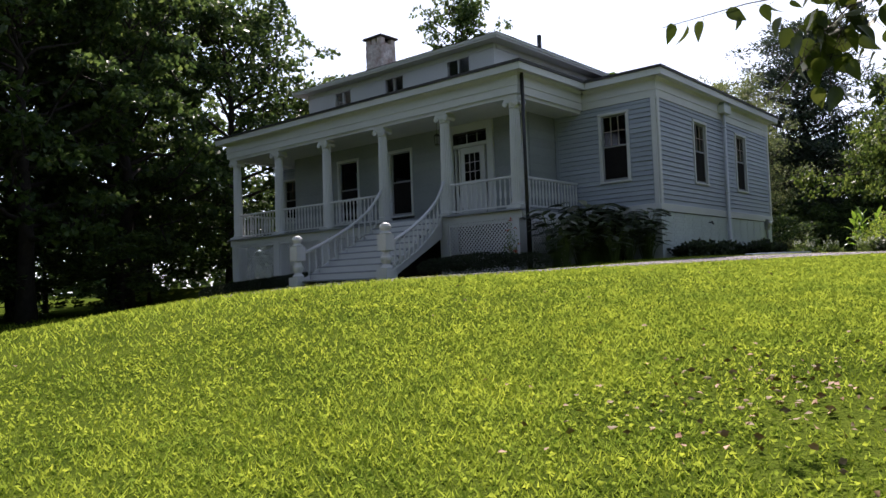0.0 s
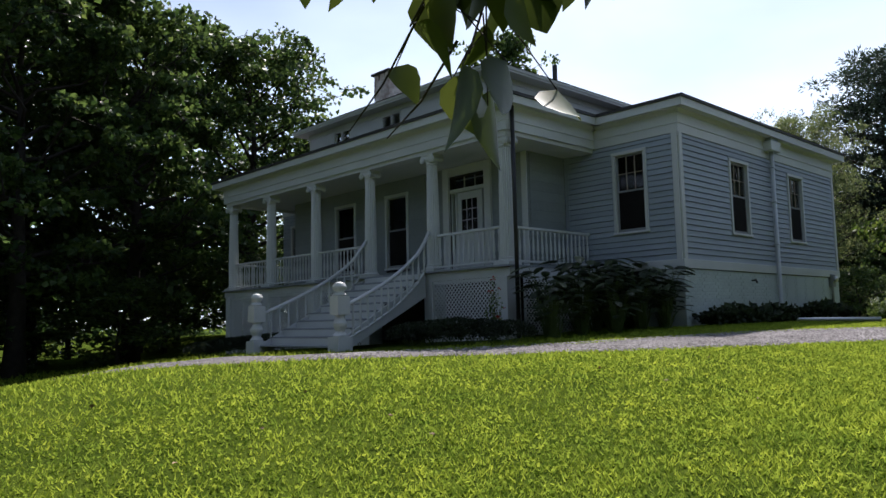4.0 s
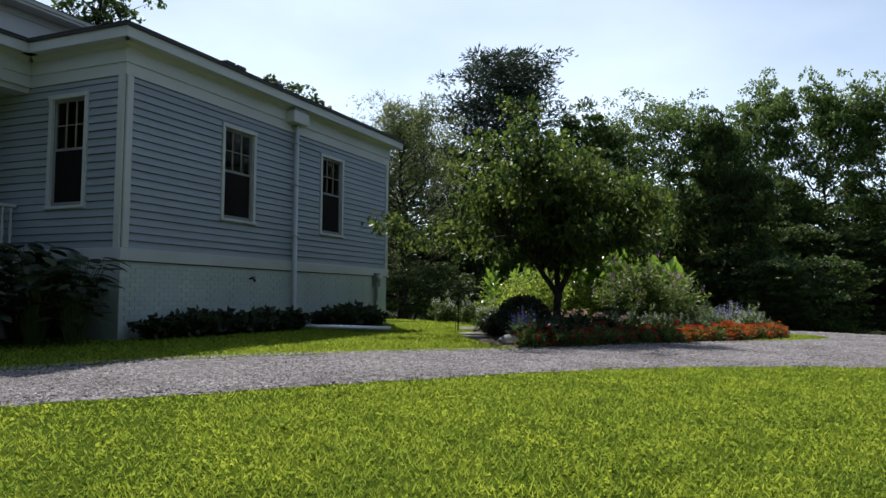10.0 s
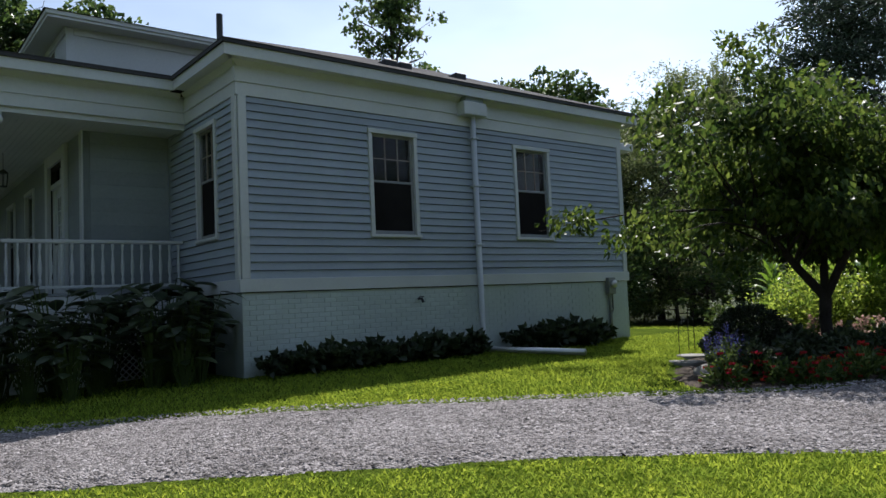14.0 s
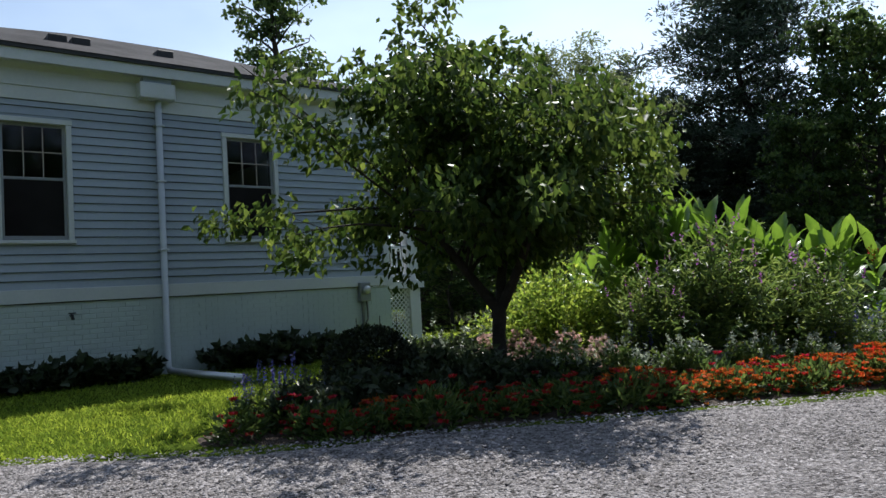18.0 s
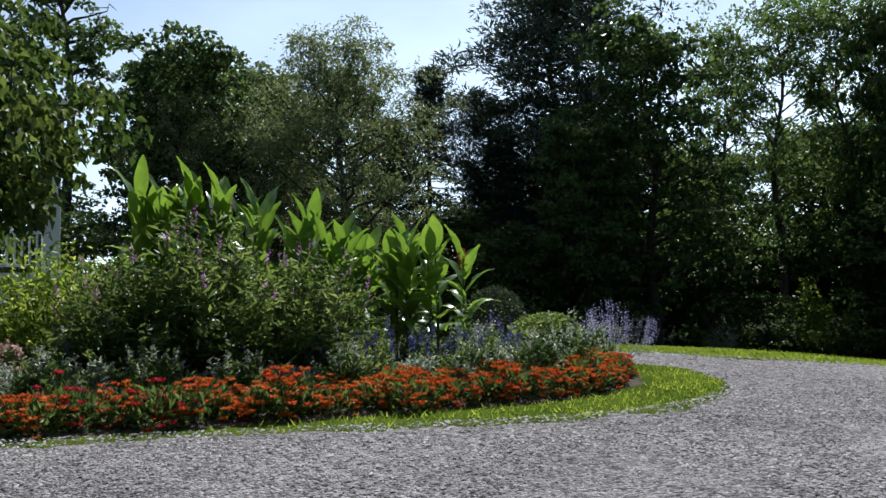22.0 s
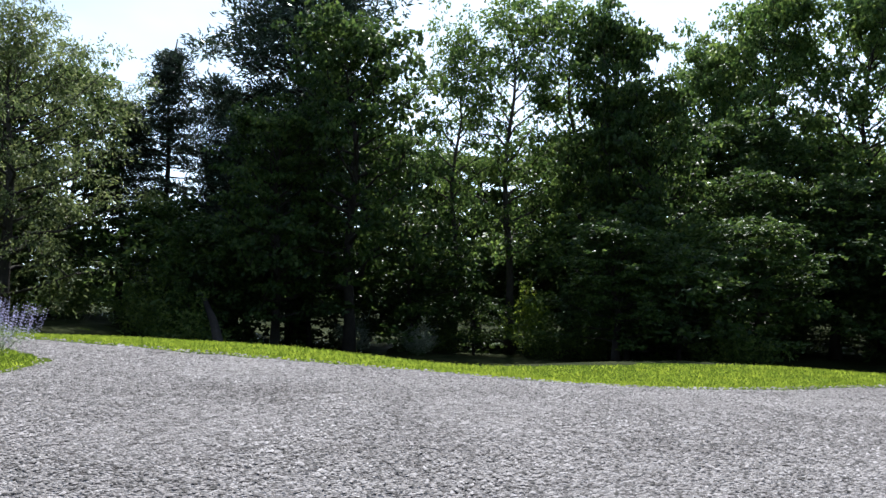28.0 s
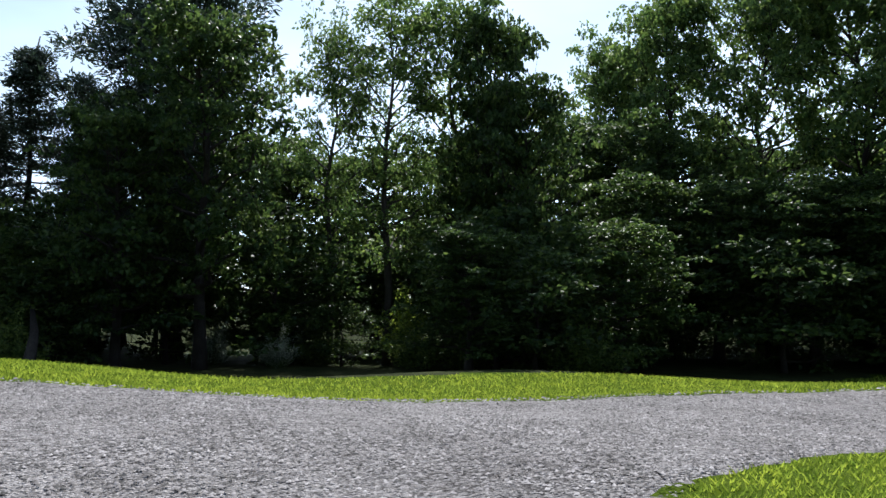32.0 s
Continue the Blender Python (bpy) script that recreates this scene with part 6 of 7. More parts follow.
orange = [bedding_flower("marigold", "orange marigold plant in full flower", F_ORANGE, s, 46) for s in (101, 102)]
scarlet = [bedding_flower("scarlet_bedding_plant", "scarlet-red flowering bedding plant", F_RED, s, 15) for s in (103, 104)]
rim = [(5.85, 3.4), (6.35, 4.0), (6.85, 5.25), (7.5, 6.85), (8.05, 8.15), (8.6, 9.5), (9.2, 10.95), (9.55, 12.2), (9.6, 13.4), (9.2, 14.3), (8.5, 14.85)]
used = set()
rng = np.random.default_rng(8)
for row, off in ((0, 0.0), (1, -0.34)):
    for (x0, y0), (x1, y1) in zip(rim, rim[1:]):
        L = math.hypot(x1 - x0, y1 - y0)
        nx, ny = (y1 - y0) / L, -(x1 - x0) / L
        n = max(1, round(L / 0.30))
        for i in range(n):
            s = (i + 0.5 * row) / n
            x = x0 + (x1 - x0) * s + nx * off + rng.normal() * 0.05
            y = y0 + (y1 - y0) * s + ny * off + rng.normal() * 0.05
            red = rng.random() < (0.95 if y < 7.0 else 0.45 if y < 9.0 else 0.12)
            if y < 7.6 and rng.random() < 0.25:
                continue
            ob = (scarlet if red else orange)[int(rng.integers(2))]
            m = put(ob, x, y, rng.random() * 360, 0.70 + 0.35 * rng.random() + 0.30 * math.sin(2.3 * (x + y)) ** 2)
            if ob.name in used:
                again(ob, m)
            else:
                ob.matrix_basis = m
                used.add(ob.name)


# cannas: stalks with big upright leaves
def canna(seed, H, n, flower):
    rng = np.random.default_rng(seed)
    ob = thing("canna_plant", "tall canna with large upright bright green leaves", "plant", "row of cannas")
    bm = bmesh.new()
    tube(bm, [(0, 0, -0.05), (0.02, 0, H * 0.5), (0.0, 0.03, H * 0.86)], [0.022, 0.018, 0.008], 7)
    part("stalk", bm, M_STEM, ob)
    for i in range(n):
        s = (i + 0.6) / n
        az = i * 2.4 + rng.normal() * 0.3
        L, w = 0.56 * (0.7 + 0.5 * rng.random()), 0.105 * (0.8 + 0.45 * rng.random())
        tilt = 0.30 + 0.75 * (1 - s) * rng.random() + 0.15 * (1 - s)
        out = Vector((math.cos(az), math.sin(az), 0))
        sd = Vector((-math.sin(az), math.cos(az), 0))
        rows = []
        bm = bmesh.new()
        for k in range(8):
            t = k / 7
            ang = tilt + 0.55 * t * t * (1.2 - s)
            c = Vector((0, 0, H * (0.22 + 0.66 * s))) + out * (L * t * math.sin(ang) + 0.02) + Vector((0, 0, L * t * math.cos(ang)))
            ww = w * (math.sin(math.pi * min(1, 0.06 + 0.94 * t)) ** 0.7) * (1 - 0.25 * t)
            ww = max(ww, 0.006)
            nrm = (out * math.cos(ang) - Vector((0, 0, math.sin(ang))))
            rip = 0.012 * math.sin(k * 2.1 + i)
            rows.append([bm.verts.new(c - sd * ww - nrm * (0.25 * ww - rip)), bm.verts.new(c - sd * ww * 0.5 - nrm * 0.06 * ww), bm.verts.new(c + nrm * 0.04 * ww), bm.verts.new(c + sd * ww * 0.5 - nrm * 0.06 * ww), bm.verts.new(c + sd * ww - nrm * (0.25 * ww + rip))])
        for a, b in zip(rows, rows[1:]):
            for k in range(4):
                bm.faces.new((a[k], a[k + 1], b[k + 1], b[k]))
        part("leaf", bm, L_CANNA, ob, "", True)
    if flower:
        fp = np.array([[0, 0.03, H * 0.9]]) + rng.normal(size=(26, 3)) * np.array([0.03, 0.03, 0.07])
        part("flower", leaves_np("flower", fp, rng.normal(size=(26, 3)) + np.array([0, 0, 0.8]), 0.07, 0.04, F_RED, rng), F_RED, ob, "red canna flower")
    return ob


cans = [canna(201, 2.20, 12, False), canna(202, 1.90, 13, False), canna(203, 1.70, 12, True)]
spots = []
for k in range(34):
    s = k / 33
    x = 4.5 + 2.5 * s + rng.normal() * 0.16
    y = 10.0 + 3.3 * s + rng.normal() * 0.25
    spots.append((x, y, s))
used = set()
for k, (x, y, s) in enumerate(spots):
    ob = cans[2] if k in (33, 28, 16) else cans[0] if s < 0.55 else cans[1]
    m = put(ob, x, y, rng.random() * 360, (1.12 if s < 0.6 else 1.0) * (0.9 + 0.2 * rng.random()))
    if ob.name in used:
        again(ob, m)
    else:
        ob.matrix_basis = m
        used.add(ob.name)
for x, y in ((3.4, 10.8), (2.9, 11.3), (3.9, 10.5), (2.2, 11.2), (2.5, 10.7)):
    again(cans[1], put(cans[1], x, y, rng.random() * 360, 0.9))


# large-leaved dark plants by the porch, foundation planting, low hedge
def big_leaf(seed, H, n, L, w):
    rng = np.random.default_rng(seed)
    ob = thing("large_leaved_plant", "dark green large-leaved plant beside the porch", "plant", "plants beside the porch")
    bm = bmesh.new()
    tips = []
    for i in range(n):
        az, r = rng.random() * 6.283, 0.12 + 0.42 * rng.random()
        z = H * (0.35 + 0.65 * rng.random())
        p = Vector((math.cos(az) * r, math.sin(az) * r, z))
        tube(bm, [(p.x * 0.15, p.y * 0.15, -0.05), (p.x * 0.5, p.y * 0.5, z * 0.6), tuple(p)], [0.012, 0.009, 0.005], 4, False)
        tips.append((p, az))
    part("stem_tangle", bm, M_STEM, ob)
    vs, fs = [], []
    for p, az in tips:
        out = np.array([math.cos(az), math.sin(az), 0.25 + 0.5 * rng.random() - 0.25])
        out /= np.linalg.norm(out)
        sd = np.array([-math.sin(az), math.cos(az), 0.15 * rng.normal()])
        l = L * (0.7 + 0.6 * rng.random())
        b = len(vs)
        for k in range(5):
            t = k / 4
            c = np.array(p) + out * l * t + np.array([0, 0, -0.45 * l * t * t])
            ww = w * max(0.05, math.sin(math.pi * (0.12 + 0.86 * t)) ** 0.8)
            vs += [c - sd * ww - np.array([0, 0, 0.2 * ww]), c + np.array([0, 0, 0.0]), c + sd * ww - np.array([0, 0, 0.2 * ww])]
        for k in range(4):
            q = b + 3 * k
            fs += [(q, q + 1, q + 4, q + 3), (q + 1, q + 2, q + 5, q + 4)]
    part("foliage", mesh_np("foliage", np.array(vs), np.array(fs), L_DARKP, True), L_DARKP, ob)
    return ob


place(big_leaf(301, 1.45, 46, 0.36, 0.10), [(-1.35, -3.0, 0, 1.0), (-1.1, -2.3, 70, 1.1), (-1.2, -1.6, 140, 1.05), (-0.75, -2.7, 210, 0.85), (-0.6, -1.9, 280, 0.9), (-0.9, -0.8, 30, 1.05), (-0.35, -1.2, 100, 0.9), (-0.2, -0.6, 170, 0.92), (-1.4, -0.7, 240, 1.1), (0.05, -0.9, 310, 0.72), (-0.2, -2.3, 20, 0.7), (-0.8, -3.5, 90, 0.75)])
place(bush("foundation_plant", "low dark leafy plant along the brick foundation", L_DARKP, 71, 0.34, 0.40, 260, 0.15, 0.11, upright=0.2, cat="plant"),
      [(0.45, 0.35 + 0.42 * i, 37 * i, 0.85 + 0.25 * ((i * 7) % 5) / 5) for i in range(10)] + [(0.5, 5.35 + 0.40 * i, 53 * i, 1.0 + 0.3 * ((i * 5) % 4) / 4) for i in range(6)] + [(0.9, 6.6, 10, 0.8)])
place(bush("low_hedge_bush", "low dark clipped hedge plant in front of the porch", L_BOX, 72, 0.55, 0.46, 2000, 0.05, 0.028, clipped=True),
      [(-2.0 - 0.62 * i, -4.25 - 0.05 * i, 41 * i, 1.0 + 0.15 * ((i * 3) % 4) / 4) for i in range(4)] + [(-1.2, -4.35, 10, 0.9)] + [(-8.3 - 0.7 * i, -4.3, 61 * i, 1.0) for i in range(9)])
place(bush("climbing_rose", "thin red-flowered rose at the porch corner", L_SHRUB, 73, 0.22, 1.15, 260, 0.05, 0.03, flowers=(F_RED, 14, 0.03, 0.025, 0)), [(-2.15, -3.75, 0, 1.0)])
place(bush("pale_bush", "pale grey-green bush at the edge of the wood", L_SILVER, 74, 0.85, 1.35, 2600, 0.09, 0.03, lumpy=0.4), [(0.4, 30.2, 0, 1.0), (2.9, 30.8, 60, 0.8)])
place(bush("vine_thicket", "sunlit tangle of vines on a trunk at the wood's edge", L_LIME, 75, 0.9, 2.1, 1500, 0.12, 0.08, lumpy=0.6), [(4.3, 35.6, 0, 1.15), (4.9, 35.0, 90, 0.75)])
place(bush("wood_edge_shrub", "shaded shrub at the edge of the wood", L_SHRUB, 76, 1.1, 1.5, 1700, 0.12, 0.06, lumpy=0.5), [(5.9, 34.0, 0, 1.0), (7.6, 34.6, 50, 1.0), (2.4, 33.0, 100, 0.9), (-2.2, 24.2, 150, 1.2), (-6.2, 23.4, 200, 1.2), (-10.0, 22.8, 250, 1.2), (12.6, 33.0, 30, 1.0), (-4.2, 24.6, 300, 1.0), (0.0, 24.0, 20, 1.0), (-13.5, 22.0, 80, 1.3),
      (17.5, 47.0, 10, 1.3), (20.5, 48.5, 60, 1.2), (14.5, 46.0, 110, 1.2), (24.0, 50.0, 160, 1.3), (11.5, 45.0, 10, 1.2)])

# stepping stones between the lawn and the bed
for k, (x, y, r) in enumerate(((4.15, 5.0, 0.30), (3.7, 5.9, 0.30), (2.9, 7.8, 0.28), (2.55, 8.7, 0.33))):
    rg = np.random.default_rng(400 + k)
    bm = bmesh.new()
    pts = [(x + r * (0.8 + 0.35 * rg.random()) * math.cos(a), y + 0.8 * r * (0.8 + 0.35 * rg.random()) * math.sin(a)) for a in np.linspace(0, 2 * math.pi, 9)[:-1]]
    z = gz(x, y)
    a = [bm.verts.new((p[0], p[1], z - 0.05)) for p in pts]
    b = [bm.verts.new((p[0], p[1], z + 0.05)) for p in pts]
    bm.faces.new(a[::-1])
    bm.faces.new(b)
    for i in range(8):
        bm.faces.new((a[i], a[(i + 1) % 8], b[(i + 1) % 8], b[i]))
    bevelled(bm, 0.012)
    tagged(new("flagstone", finish(bm, "flagstone", M_FLAG)), "flat pale stepping stone set in the grass", "stone", "stepping stones")
# a rock by the bed, a fallen log, a short post
bm = bmesh.new()
bmesh.ops.create_icosphere(bm, subdivisions=3, radius=0.24)
for v in bm.verts:
    v.co *= 1 + 0.25 * noise.noise(v.co * 5)
    v.co.z *= 0.6
tagged(new("rock", finish(bm, "rock", M_FLAG, True)), "grey rock at the edge of the bed", "rock").location = (5.2, 4.0, gz(5.2, 4.0) + 0.02)
bm = bmesh.new()
tube(bm, [(3.4, 22.6, gz(3.4, 22.6) + 0.05), (2.2, 23.4, gz(2.2, 23.4) + 0.55), (0.6, 24.3, gz(0.6, 24.3) + 1.2), (-1.0, 25.0, gz(-1, 25) + 1.9)], [0.17, 0.15, 0.12, 0.06], 9)
tagged(new("fallen_log", finish(bm, "fallen_log", M_BARKD, True)), "leaning fallen tree trunk at the wood's edge", "log")
bm = bmesh.new()
tube(bm, [(0, 0, -0.1), (0, 0, 0.42)], [0.07, 0.06], 8)
tagged(new("wooden_post", finish(bm, "post", M_BARK)), "short weathered wooden post in the grass", "post").location = (-3.6, 20.8, gz(-3.6, 20.8))
# garden canes
for k, (x, y) in enumerate(((3.2, 6.2), (3.05, 6.7), (2.9, 7.1))):
    bm = bmesh.new()
    tube(bm, [(x, y, gz(x, y)), (x + 0.02, y, gz(x, y) + 0.85)], [0.008, 0.006], 5)
    tagged(new("garden_cane", finish(bm, "cane", M_BARKD)), "thin dark garden cane in the bed", "cane", "garden canes")


# ---- overhanging branches of the tree beside the path ----
over = thing("overhanging_tree", "tree beside the lawn with low hanging broad leaves", "tree")
bm = bmesh.new()
trunk = [Vector((10.2, -13.9, gz(10.2, -13.9) - 0.2)), Vector((10.2, -13.9, 1.2)), Vector((10.0, -13.7, 3.6)), Vector((9.7, -13.4, 5.8)), Vector((9.6, -13.2, 8.5))]
tube(bm, trunk, [0.30, 0.24, 0.20, 0.13, 0.03], 10)
rng = np.random.default_rng(9)
tips, big = [], []
# low sprays: start and end of each hanging twig, and its count of leaves
SPRAYS = [((7.10, -12.95, 1.44), (6.16, -13.62, 1.24), 10, 0.02), ((7.35, -12.80, 1.36), (6.80, -12.95, 1.20), 12, 0.06), ((7.44, -13.85, 1.08), (7.08, -13.92, 0.70), 30, 0.10), ((7.40, -13.84, 1.06), (7.20, -13.88, 0.62), 28, 0.10), ((7.30, -13.85, 1.10), (7.22, -13.96, 0.86), 20, 0.08),
          ((9.30, -9.70, 1.20), (8.80, -9.90, 1.09), 10, 0.03), ((9.30, -9.70, 1.18), (9.10, -9.88, 1.00), 12, 0.04)]
for a, b, n_l, spread in SPRAYS:
    hi, tip = Vector(a), Vector(b)
    st = trunk[2].lerp(trunk[3], rng.random() * 0.6)
    tube(bm, [st, st.lerp(hi, 0.5) + Vector((0, 0, 0.9)), hi + Vector((0.45, 0.1, 0.30)), hi, hi.lerp(tip, 0.5) + Vector((0, 0, 0.03)), tip], [0.05, 0.03, 0.010, 0.006, 0.004, 0.002], 6, False)
    for j in range(n_l):
        c0 = hi.lerp(tip, (j + 0.5) / n_l)
        c = c0 + Vector(rng.normal(size=3) * spread)
        tube(bm, [c0, c], [0.002, 0.0015], 3, False)
        big.append(np.array(c))
for a, b in (((7.10, -13.90, 0.74), (6.88, -13.93, 0.52)), ((7.16, -13.87, 0.66), (6.98, -13.90, 0.50))):   # bare twig ends
    tube(bm, [a, Vector(a).lerp(Vector(b), 0.5) + Vector((0, 0, -0.02)), b], [0.004, 0.003, 0.0015], 4, False)
for i in range(70):
    az, s = i * 2.4, (i + 0.5) / 70
    p = trunk[2].lerp(trunk[4], s)
    d = Vector((math.cos(az), math.sin(az), 0.42))
    e = p + d * (5.8 * (1 - 0.5 * s))
    tube(bm, [p, p.lerp(e, 0.5) + Vector((0, 0, 0.15)), e], [0.03, 0.018, 0.005], 4, False)
    for j in range(5):
        c = p.lerp(e, 0.4 + 0.6 * rng.random())
        tips.append(np.array(c) + rng.normal(size=(32, 3)) * 0.38)
part("trunk", bm, M_BARK, over, "", True)
# Darker than the crown's leaves: their backlit look is put into the colour
L_OVER = leaf_mat("hanging_leaf", (0.020, 0.036, 0.009), (0.060, 0.088, 0.016), 0.26, island=0.35)
big = np.array(big)
n_far = SPRAYS[-1][2] + SPRAYS[-2][2]
bh = rng.normal(size=big.shape) * 0.45 + np.array([0, 0, -0.8])
part("low_leaves", broad_leaves_np("low_leaves", big[:-n_far], bh[:-n_far], 0.125, 0.086, L_OVER, rng), L_OVER, over, "hanging heart-shaped leaves, some browned")
part("low_leaves", broad_leaves_np("low_leaves", big[-n_far:], bh[-n_far:], 0.060, 0.040, L_OVER, rng), L_OVER, over)
tp = np.concatenate(tips)
part("crown", leaves_np("crown", tp, rng.normal(size=tp.shape) * 0.5 + np.array([0, 0, -0.7]), 0.12, 0.075, L_ASH, rng), L_ASH, over)

# ---- fallen leaves on the lawn ----
rng = np.random.default_rng(19)
fl = np.stack([6 + rng.normal(size=90) * 4.0, -11 + rng.normal(size=90) * 4.5], 1)
fl = np.concatenate([fl, np.array([7.2, -14.0]) + rng.normal(size=(260, 2)) * 0.7])
fl = fl[~inside(drive_outline, fl[:, 0], fl[:, 1])]
fpz = np.stack([fl[:, 0], fl[:, 1], gz_np(fl[:, 0], fl[:, 1]) + 0.030], 1)
M_DRYLEAF = mat("dry_leaf", (0.22, 0.12, 0.06), (0.38, 0.26, 0.15), 0.7, 4.0, 20.0, 0.0, island=0.4)
tagged(new("fallen_leaves", leaves_np("fallen_leaves", fpz, rng.normal(size=fpz.shape) * np.array([1, 1, 0.10]), 0.052, 0.034, M_DRYLEAF, rng, 0.2, 0.0)), "scattered dry brown leaves on the lawn", "leaves", kind="stuff")

# ---- bricks of the painted foundation: the nearest as pieces ----
bw, bh_, gap = 0.204, 0.068, 0.008
rest = bmesh.new()
shared = {}
for k in range(16):
    z = -0.02 + k * (bh_ + gap)
    off = (bw + gap) / 2 if k % 2 else 0.0
    i = 0
    y = 0.006 - off
    while y < back_y - 0.02:
        a, b = max(y, 0.004), min(y + bw, back_y - 0.004)
        if b - a > 0.03 and z + bh_ < ZB - 0.014:
            proud = 0.004 + 0.003 * ((k * 3 + i * 5) % 3)
            if 0.0 <= a < 4.2 and k >= 1 and b - a > 0.2:
                if proud not in shared:
                    q = bmesh.new()
                    box(q, (-0.01, 0.0, 0.0), (proud, bw, bh_))
                    bevelled(q, 0.004)
                    shared[proud] = finish(q, "brick", M_BRICKP)
                o = part("brick", shared[proud], M_BRICKP, fnd)
                o.location = (0, a, z)
            else:
                box(rest, (-0.01, a, z), (proud, b, z + bh_))
        y += bw + gap
        i += 1
tagged(part("brickwork", rest, M_BRICKP, fnd), kind="stuff")

# ---- grass blades ----
def poly_dist(poly, p):
    best = np.full(len(p), 1e9)
    for a, b in zip(poly, poly[1:]):
        d = b - a
        s = np.clip(((p - a) @ d) / (d @ d), 0, 1)
        best = np.minimum(best, np.linalg.norm(p - a - s[:, None] * d, axis=1))
    return best


LAWN_LINE = np.array([(7.6, -17.0), (7.6, -13.5), (8.2, -10.5), (8.8, -7.5), (8.8, -4.5), (9.5, -1.0)])
rng = np.random.default_rng(29)
want, got, GV = 600000, 0, []
while got < want:
    p = rng.random((400000, 2)) * np.array([48, 66]) + np.array([-20, -24])
    d = poly_dist(LAWN_LINE, p)
    d = np.minimum(d, 3.0 + poly_dist(np.array([(3.0, -1.0), (3.6, 4.0), (2.5, 8.5)]), p))
    d = np.minimum(d, 5.0 + poly_dist(np.array([(11.2, 13.5), (10.0, 15.6)]), p))
    d = np.minimum(d, 5.0 + poly_dist(np.array([(4.0, 19.0), (10.5, 18.8), (14.5, 21.5), (17.0, 27.0)]), p))
    d = np.minimum(d, 4.0 + poly_dist(np.array([(19.0, 16.5), (20.5, 20.0), (22.0, 24.0)]), p))
    keep = rng.random(len(p)) < np.minimum(1.0, (2.7 / np.maximum(d, 2.7)) ** 2)
    p, d = p[keep], d[keep]
    ok = ~inside(drive_outline, p[:, 0], p[:, 1]) & ~inside(bed_outline, p[:, 0], p[:, 1]) & ~inside(wood_outline, p[:, 0], p[:, 1])
    ok &= ~((p[:, 0] > -16.3) & (p[:, 0] < 0.1) & (p[:, 1] > -0.1) & (p[:, 1] < 12)) & ~((p[:, 0] > -14.3) & (p[:, 0] < -1.9) & (p[:, 1] > -6.4) & (p[:, 1] < 0.1))
    rim_d = edge_distance(bed_outline, p[:, 0], p[:, 1])[0]
    ok &= ~((p[:, 1] < 9.2) & (p[:, 1] > 2.6) & (p[:, 0] > 5.6) & (rim_d < 0.55) & (rng.random(len(p)) < 0.93))
    for x, y, r in DRY:
        ok &= (np.hypot(p[:, 0] - x, p[:, 1] - y) > r) | (rng.random(len(p)) < 0.42)
    p, d = p[ok], d[ok]
    GV.append(np.column_stack([p, d]))
    got += len(p)
gp = np.concatenate(GV)[:want]
n = len(gp)
base = np.column_stack([gp[:, 0], gp[:, 1], gz_np(gp[:, 0], gp[:, 1]) - 0.004])
sc = 1 + np.maximum(gp[:, 2] - 3, 0) / 7.0
patch = np.array([0.75 + 0.5 * math.sin(x * 1.3 + 2 * math.sin(y * 0.7)) * math.cos(y * 1.1 - x * 0.4) for x, y in gp[:, :2]])
hgt = (0.020 + 0.030 * rng.random(n)) * (0.85 + 0.35 * patch) * (1 + 0.5 * (sc - 1))
wid = (0.0044 + 0.0044 * rng.random(n)) * sc
az = rng.random(n) * 6.283
sd = np.column_stack([np.cos(az), np.sin(az), np.zeros(n)])
ln = rng.random(n) * 6.283
lean = np.column_stack([np.cos(ln), np.sin(ln), np.zeros(n)]) * (hgt * (0.3 + 0.9 * rng.random(n)))[:, None]
v = np.stack([base - sd * wid[:, None], base + sd * wid[:, None], base + lean + np.column_stack([np.zeros(n), np.zeros(n), hgt])], 1)
tagged(new("lawn_grass", mesh_np("lawn_grass", v.reshape(-1, 3), np.arange(3 * n).reshape(-1, 3), M_BLADE)), "short mown grass blades, bright green in the sun", "grass", kind="stuff")

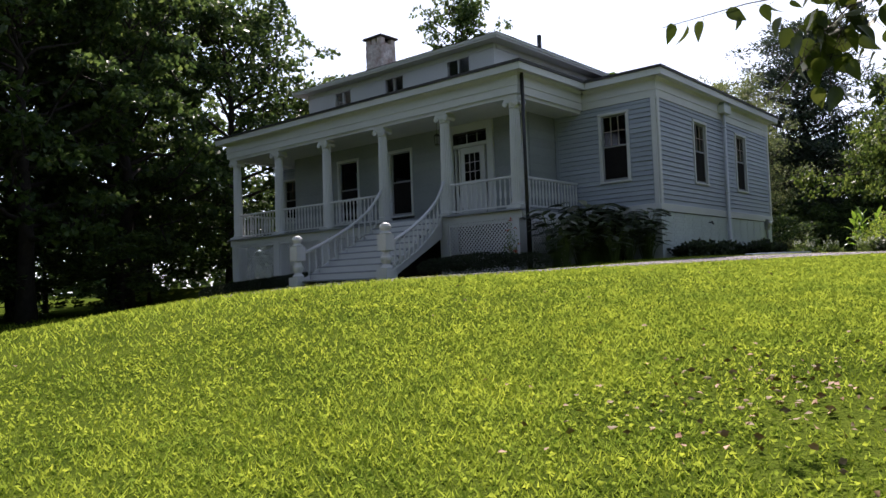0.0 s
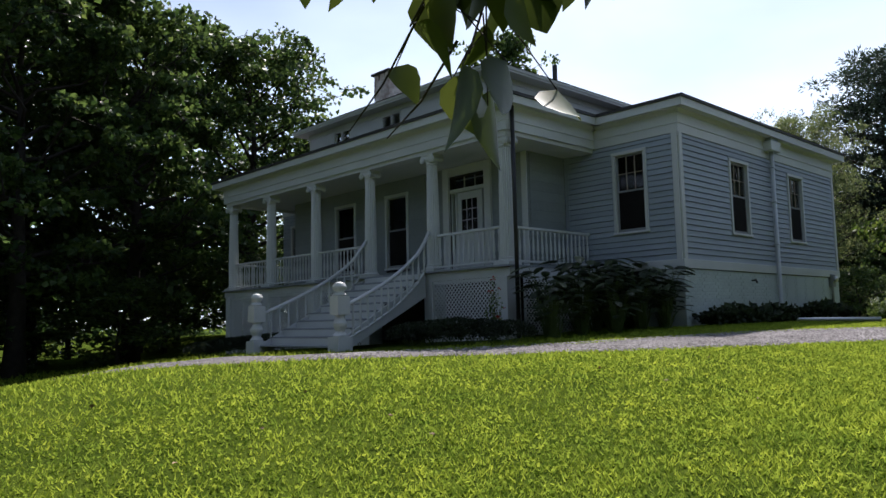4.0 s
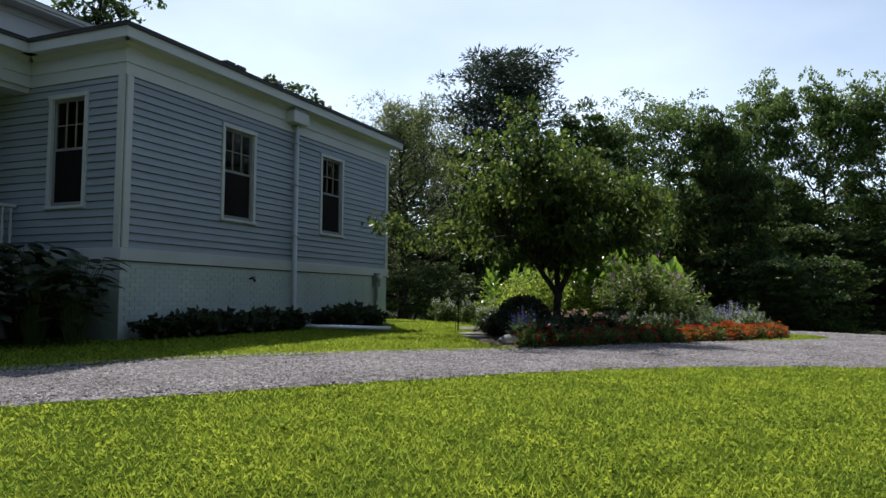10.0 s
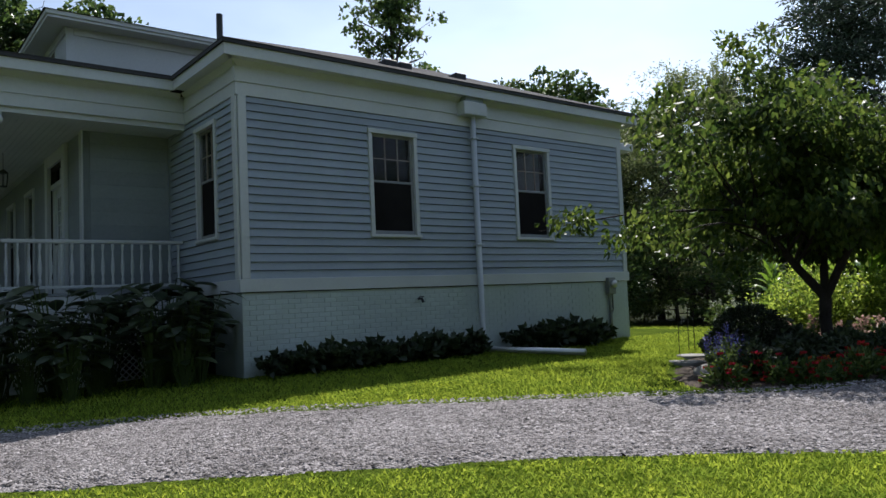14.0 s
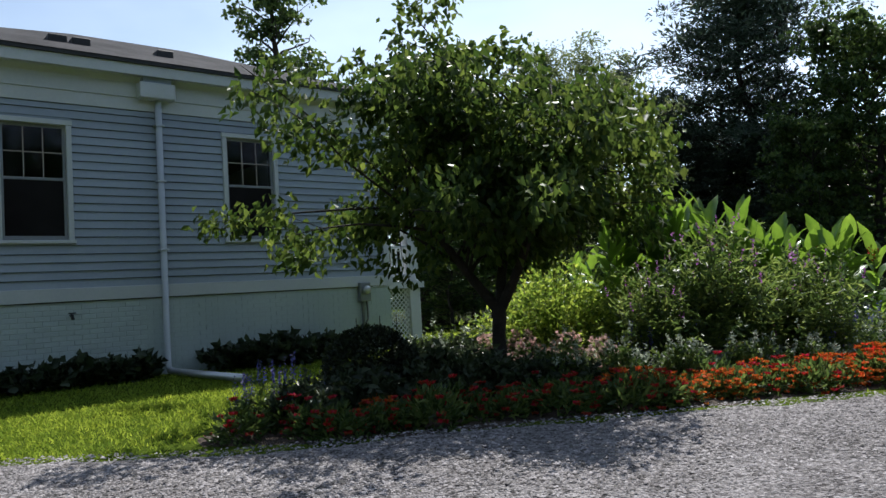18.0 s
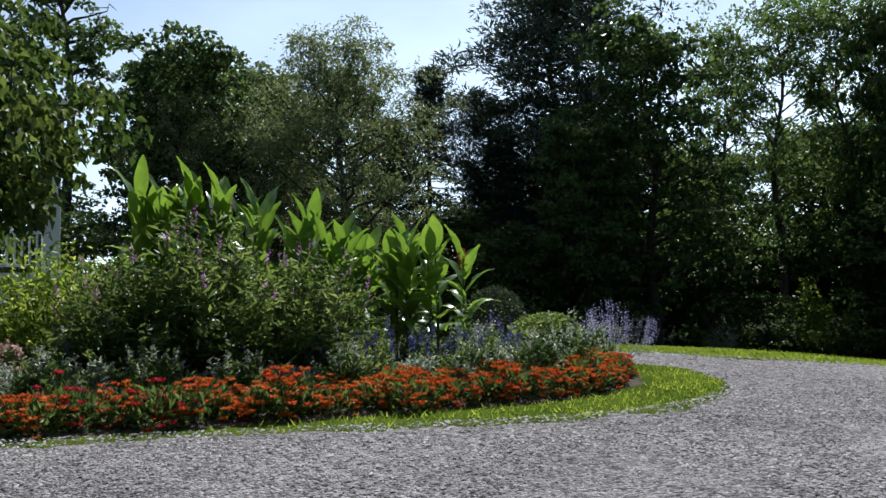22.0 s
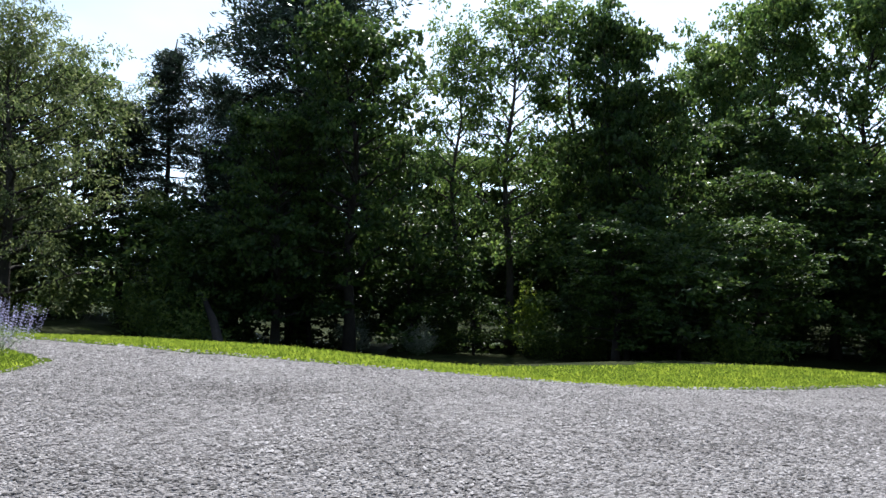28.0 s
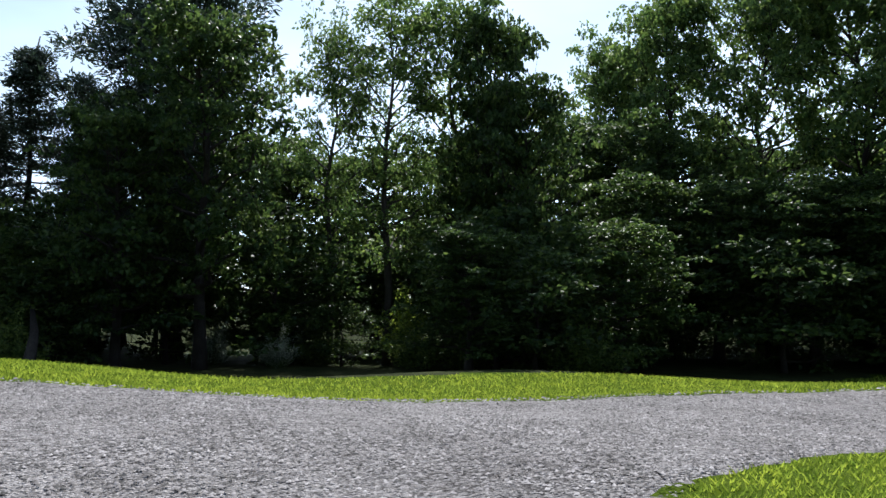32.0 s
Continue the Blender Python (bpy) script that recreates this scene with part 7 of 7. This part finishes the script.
# ---- clover and broad weeds in the lawn ----
m_ = 80000
wp = rng.random((m_ * 5, 2)) * np.array([16, 22]) + np.array([0, -20])
wp = wp[(poly_dist(LAWN_LINE, wp) < 7) & ~inside(drive_outline, wp[:, 0], wp[:, 1])]
wp = wp[(np.sin(wp[:, 0] * 2.1 + wp[:, 1]) * np.cos(wp[:, 1] * 1.7 - wp[:, 0] * 0.6) + 0.9 * rng.normal(size=len(wp))) > -0.5][:m_]
w3 = np.column_stack([wp, gz_np(wp[:, 0], wp[:, 1]) + 0.018 + 0.02 * rng.random(len(wp))])
tagged(new("lawn_clover", leaves_np("lawn_clover", w3, rng.normal(size=w3.shape) * np.array([1, 1, 0.35]), 0.030, 0.022, M_BLADE, rng, 0.3, 0.05)), "patches of clover in the lawn", "clover", kind="stuff")

# ---- loose gravel ----
GRAVEL_LINE = np.array([(3.4, -3.2), (5.4, 0.8), (7.8, 3.6), (9.6, 5.4), (11.4, 8.8), (12.6, 12.0), (14.6, 15.2), (16.8, 17.0), (17.6, 20.0)])
want, got, GV = 115000, 0, []
while got < want:
    p = rng.random((200000, 2)) * np.array([26, 48]) + np.array([-2, -11])
    d = poly_dist(GRAVEL_LINE, p)
    keep = rng.random(len(p)) < np.minimum(1.0, (1.8 / np.maximum(d, 1.8)) ** 1.6)
    p, d = p[keep], d[keep]
    ok = inside(drive_outline, p[:, 0], p[:, 1])
    GV.append(np.column_stack([p[ok], d[ok]]))
    got += int(ok.sum())
gp = np.concatenate(GV)[:want]
n = len(gp)
c = np.column_stack([gp[:, 0], gp[:, 1], gz_np(gp[:, 0], gp[:, 1]) + 0.036])
r = (0.007 + 0.013 * rng.random(n) ** 2) * (1 + np.maximum(gp[:, 2] - 2, 0) / 8)
az = rng.random(n) * 6.283
ca, sa = np.cos(az), np.sin(az)
ex = np.stack([ca, sa, np.zeros(n)], 1) * (r * (0.9 + 0.6 * rng.random(n)))[:, None]
ey = np.stack([-sa, ca, np.zeros(n)], 1) * (r * (0.6 + 0.4 * rng.random(n)))[:, None]
ez = np.stack([rng.normal(size=n) * 0.25, rng.normal(size=n) * 0.25, np.ones(n)], 1) * (r * 0.65)[:, None]
v = np.stack([c + ex + ey * 0.3, c + ey - ex * 0.2, c - ex + ey * 0.2, c - ey - ex * 0.1, c + ez + ex * 0.25], 1)
i = np.arange(n)[:, None] * 5
f = np.concatenate([i + [0, 1, 4], i + [1, 2, 4], i + [2, 3, 4], i + [3, 0, 4]], 0)
tagged(new("gravel_stones", mesh_np("gravel_stones", v.reshape(-1, 3), f, M_STONE)), "loose pale grey crushed stones on the drive", "gravel", kind="stuff")
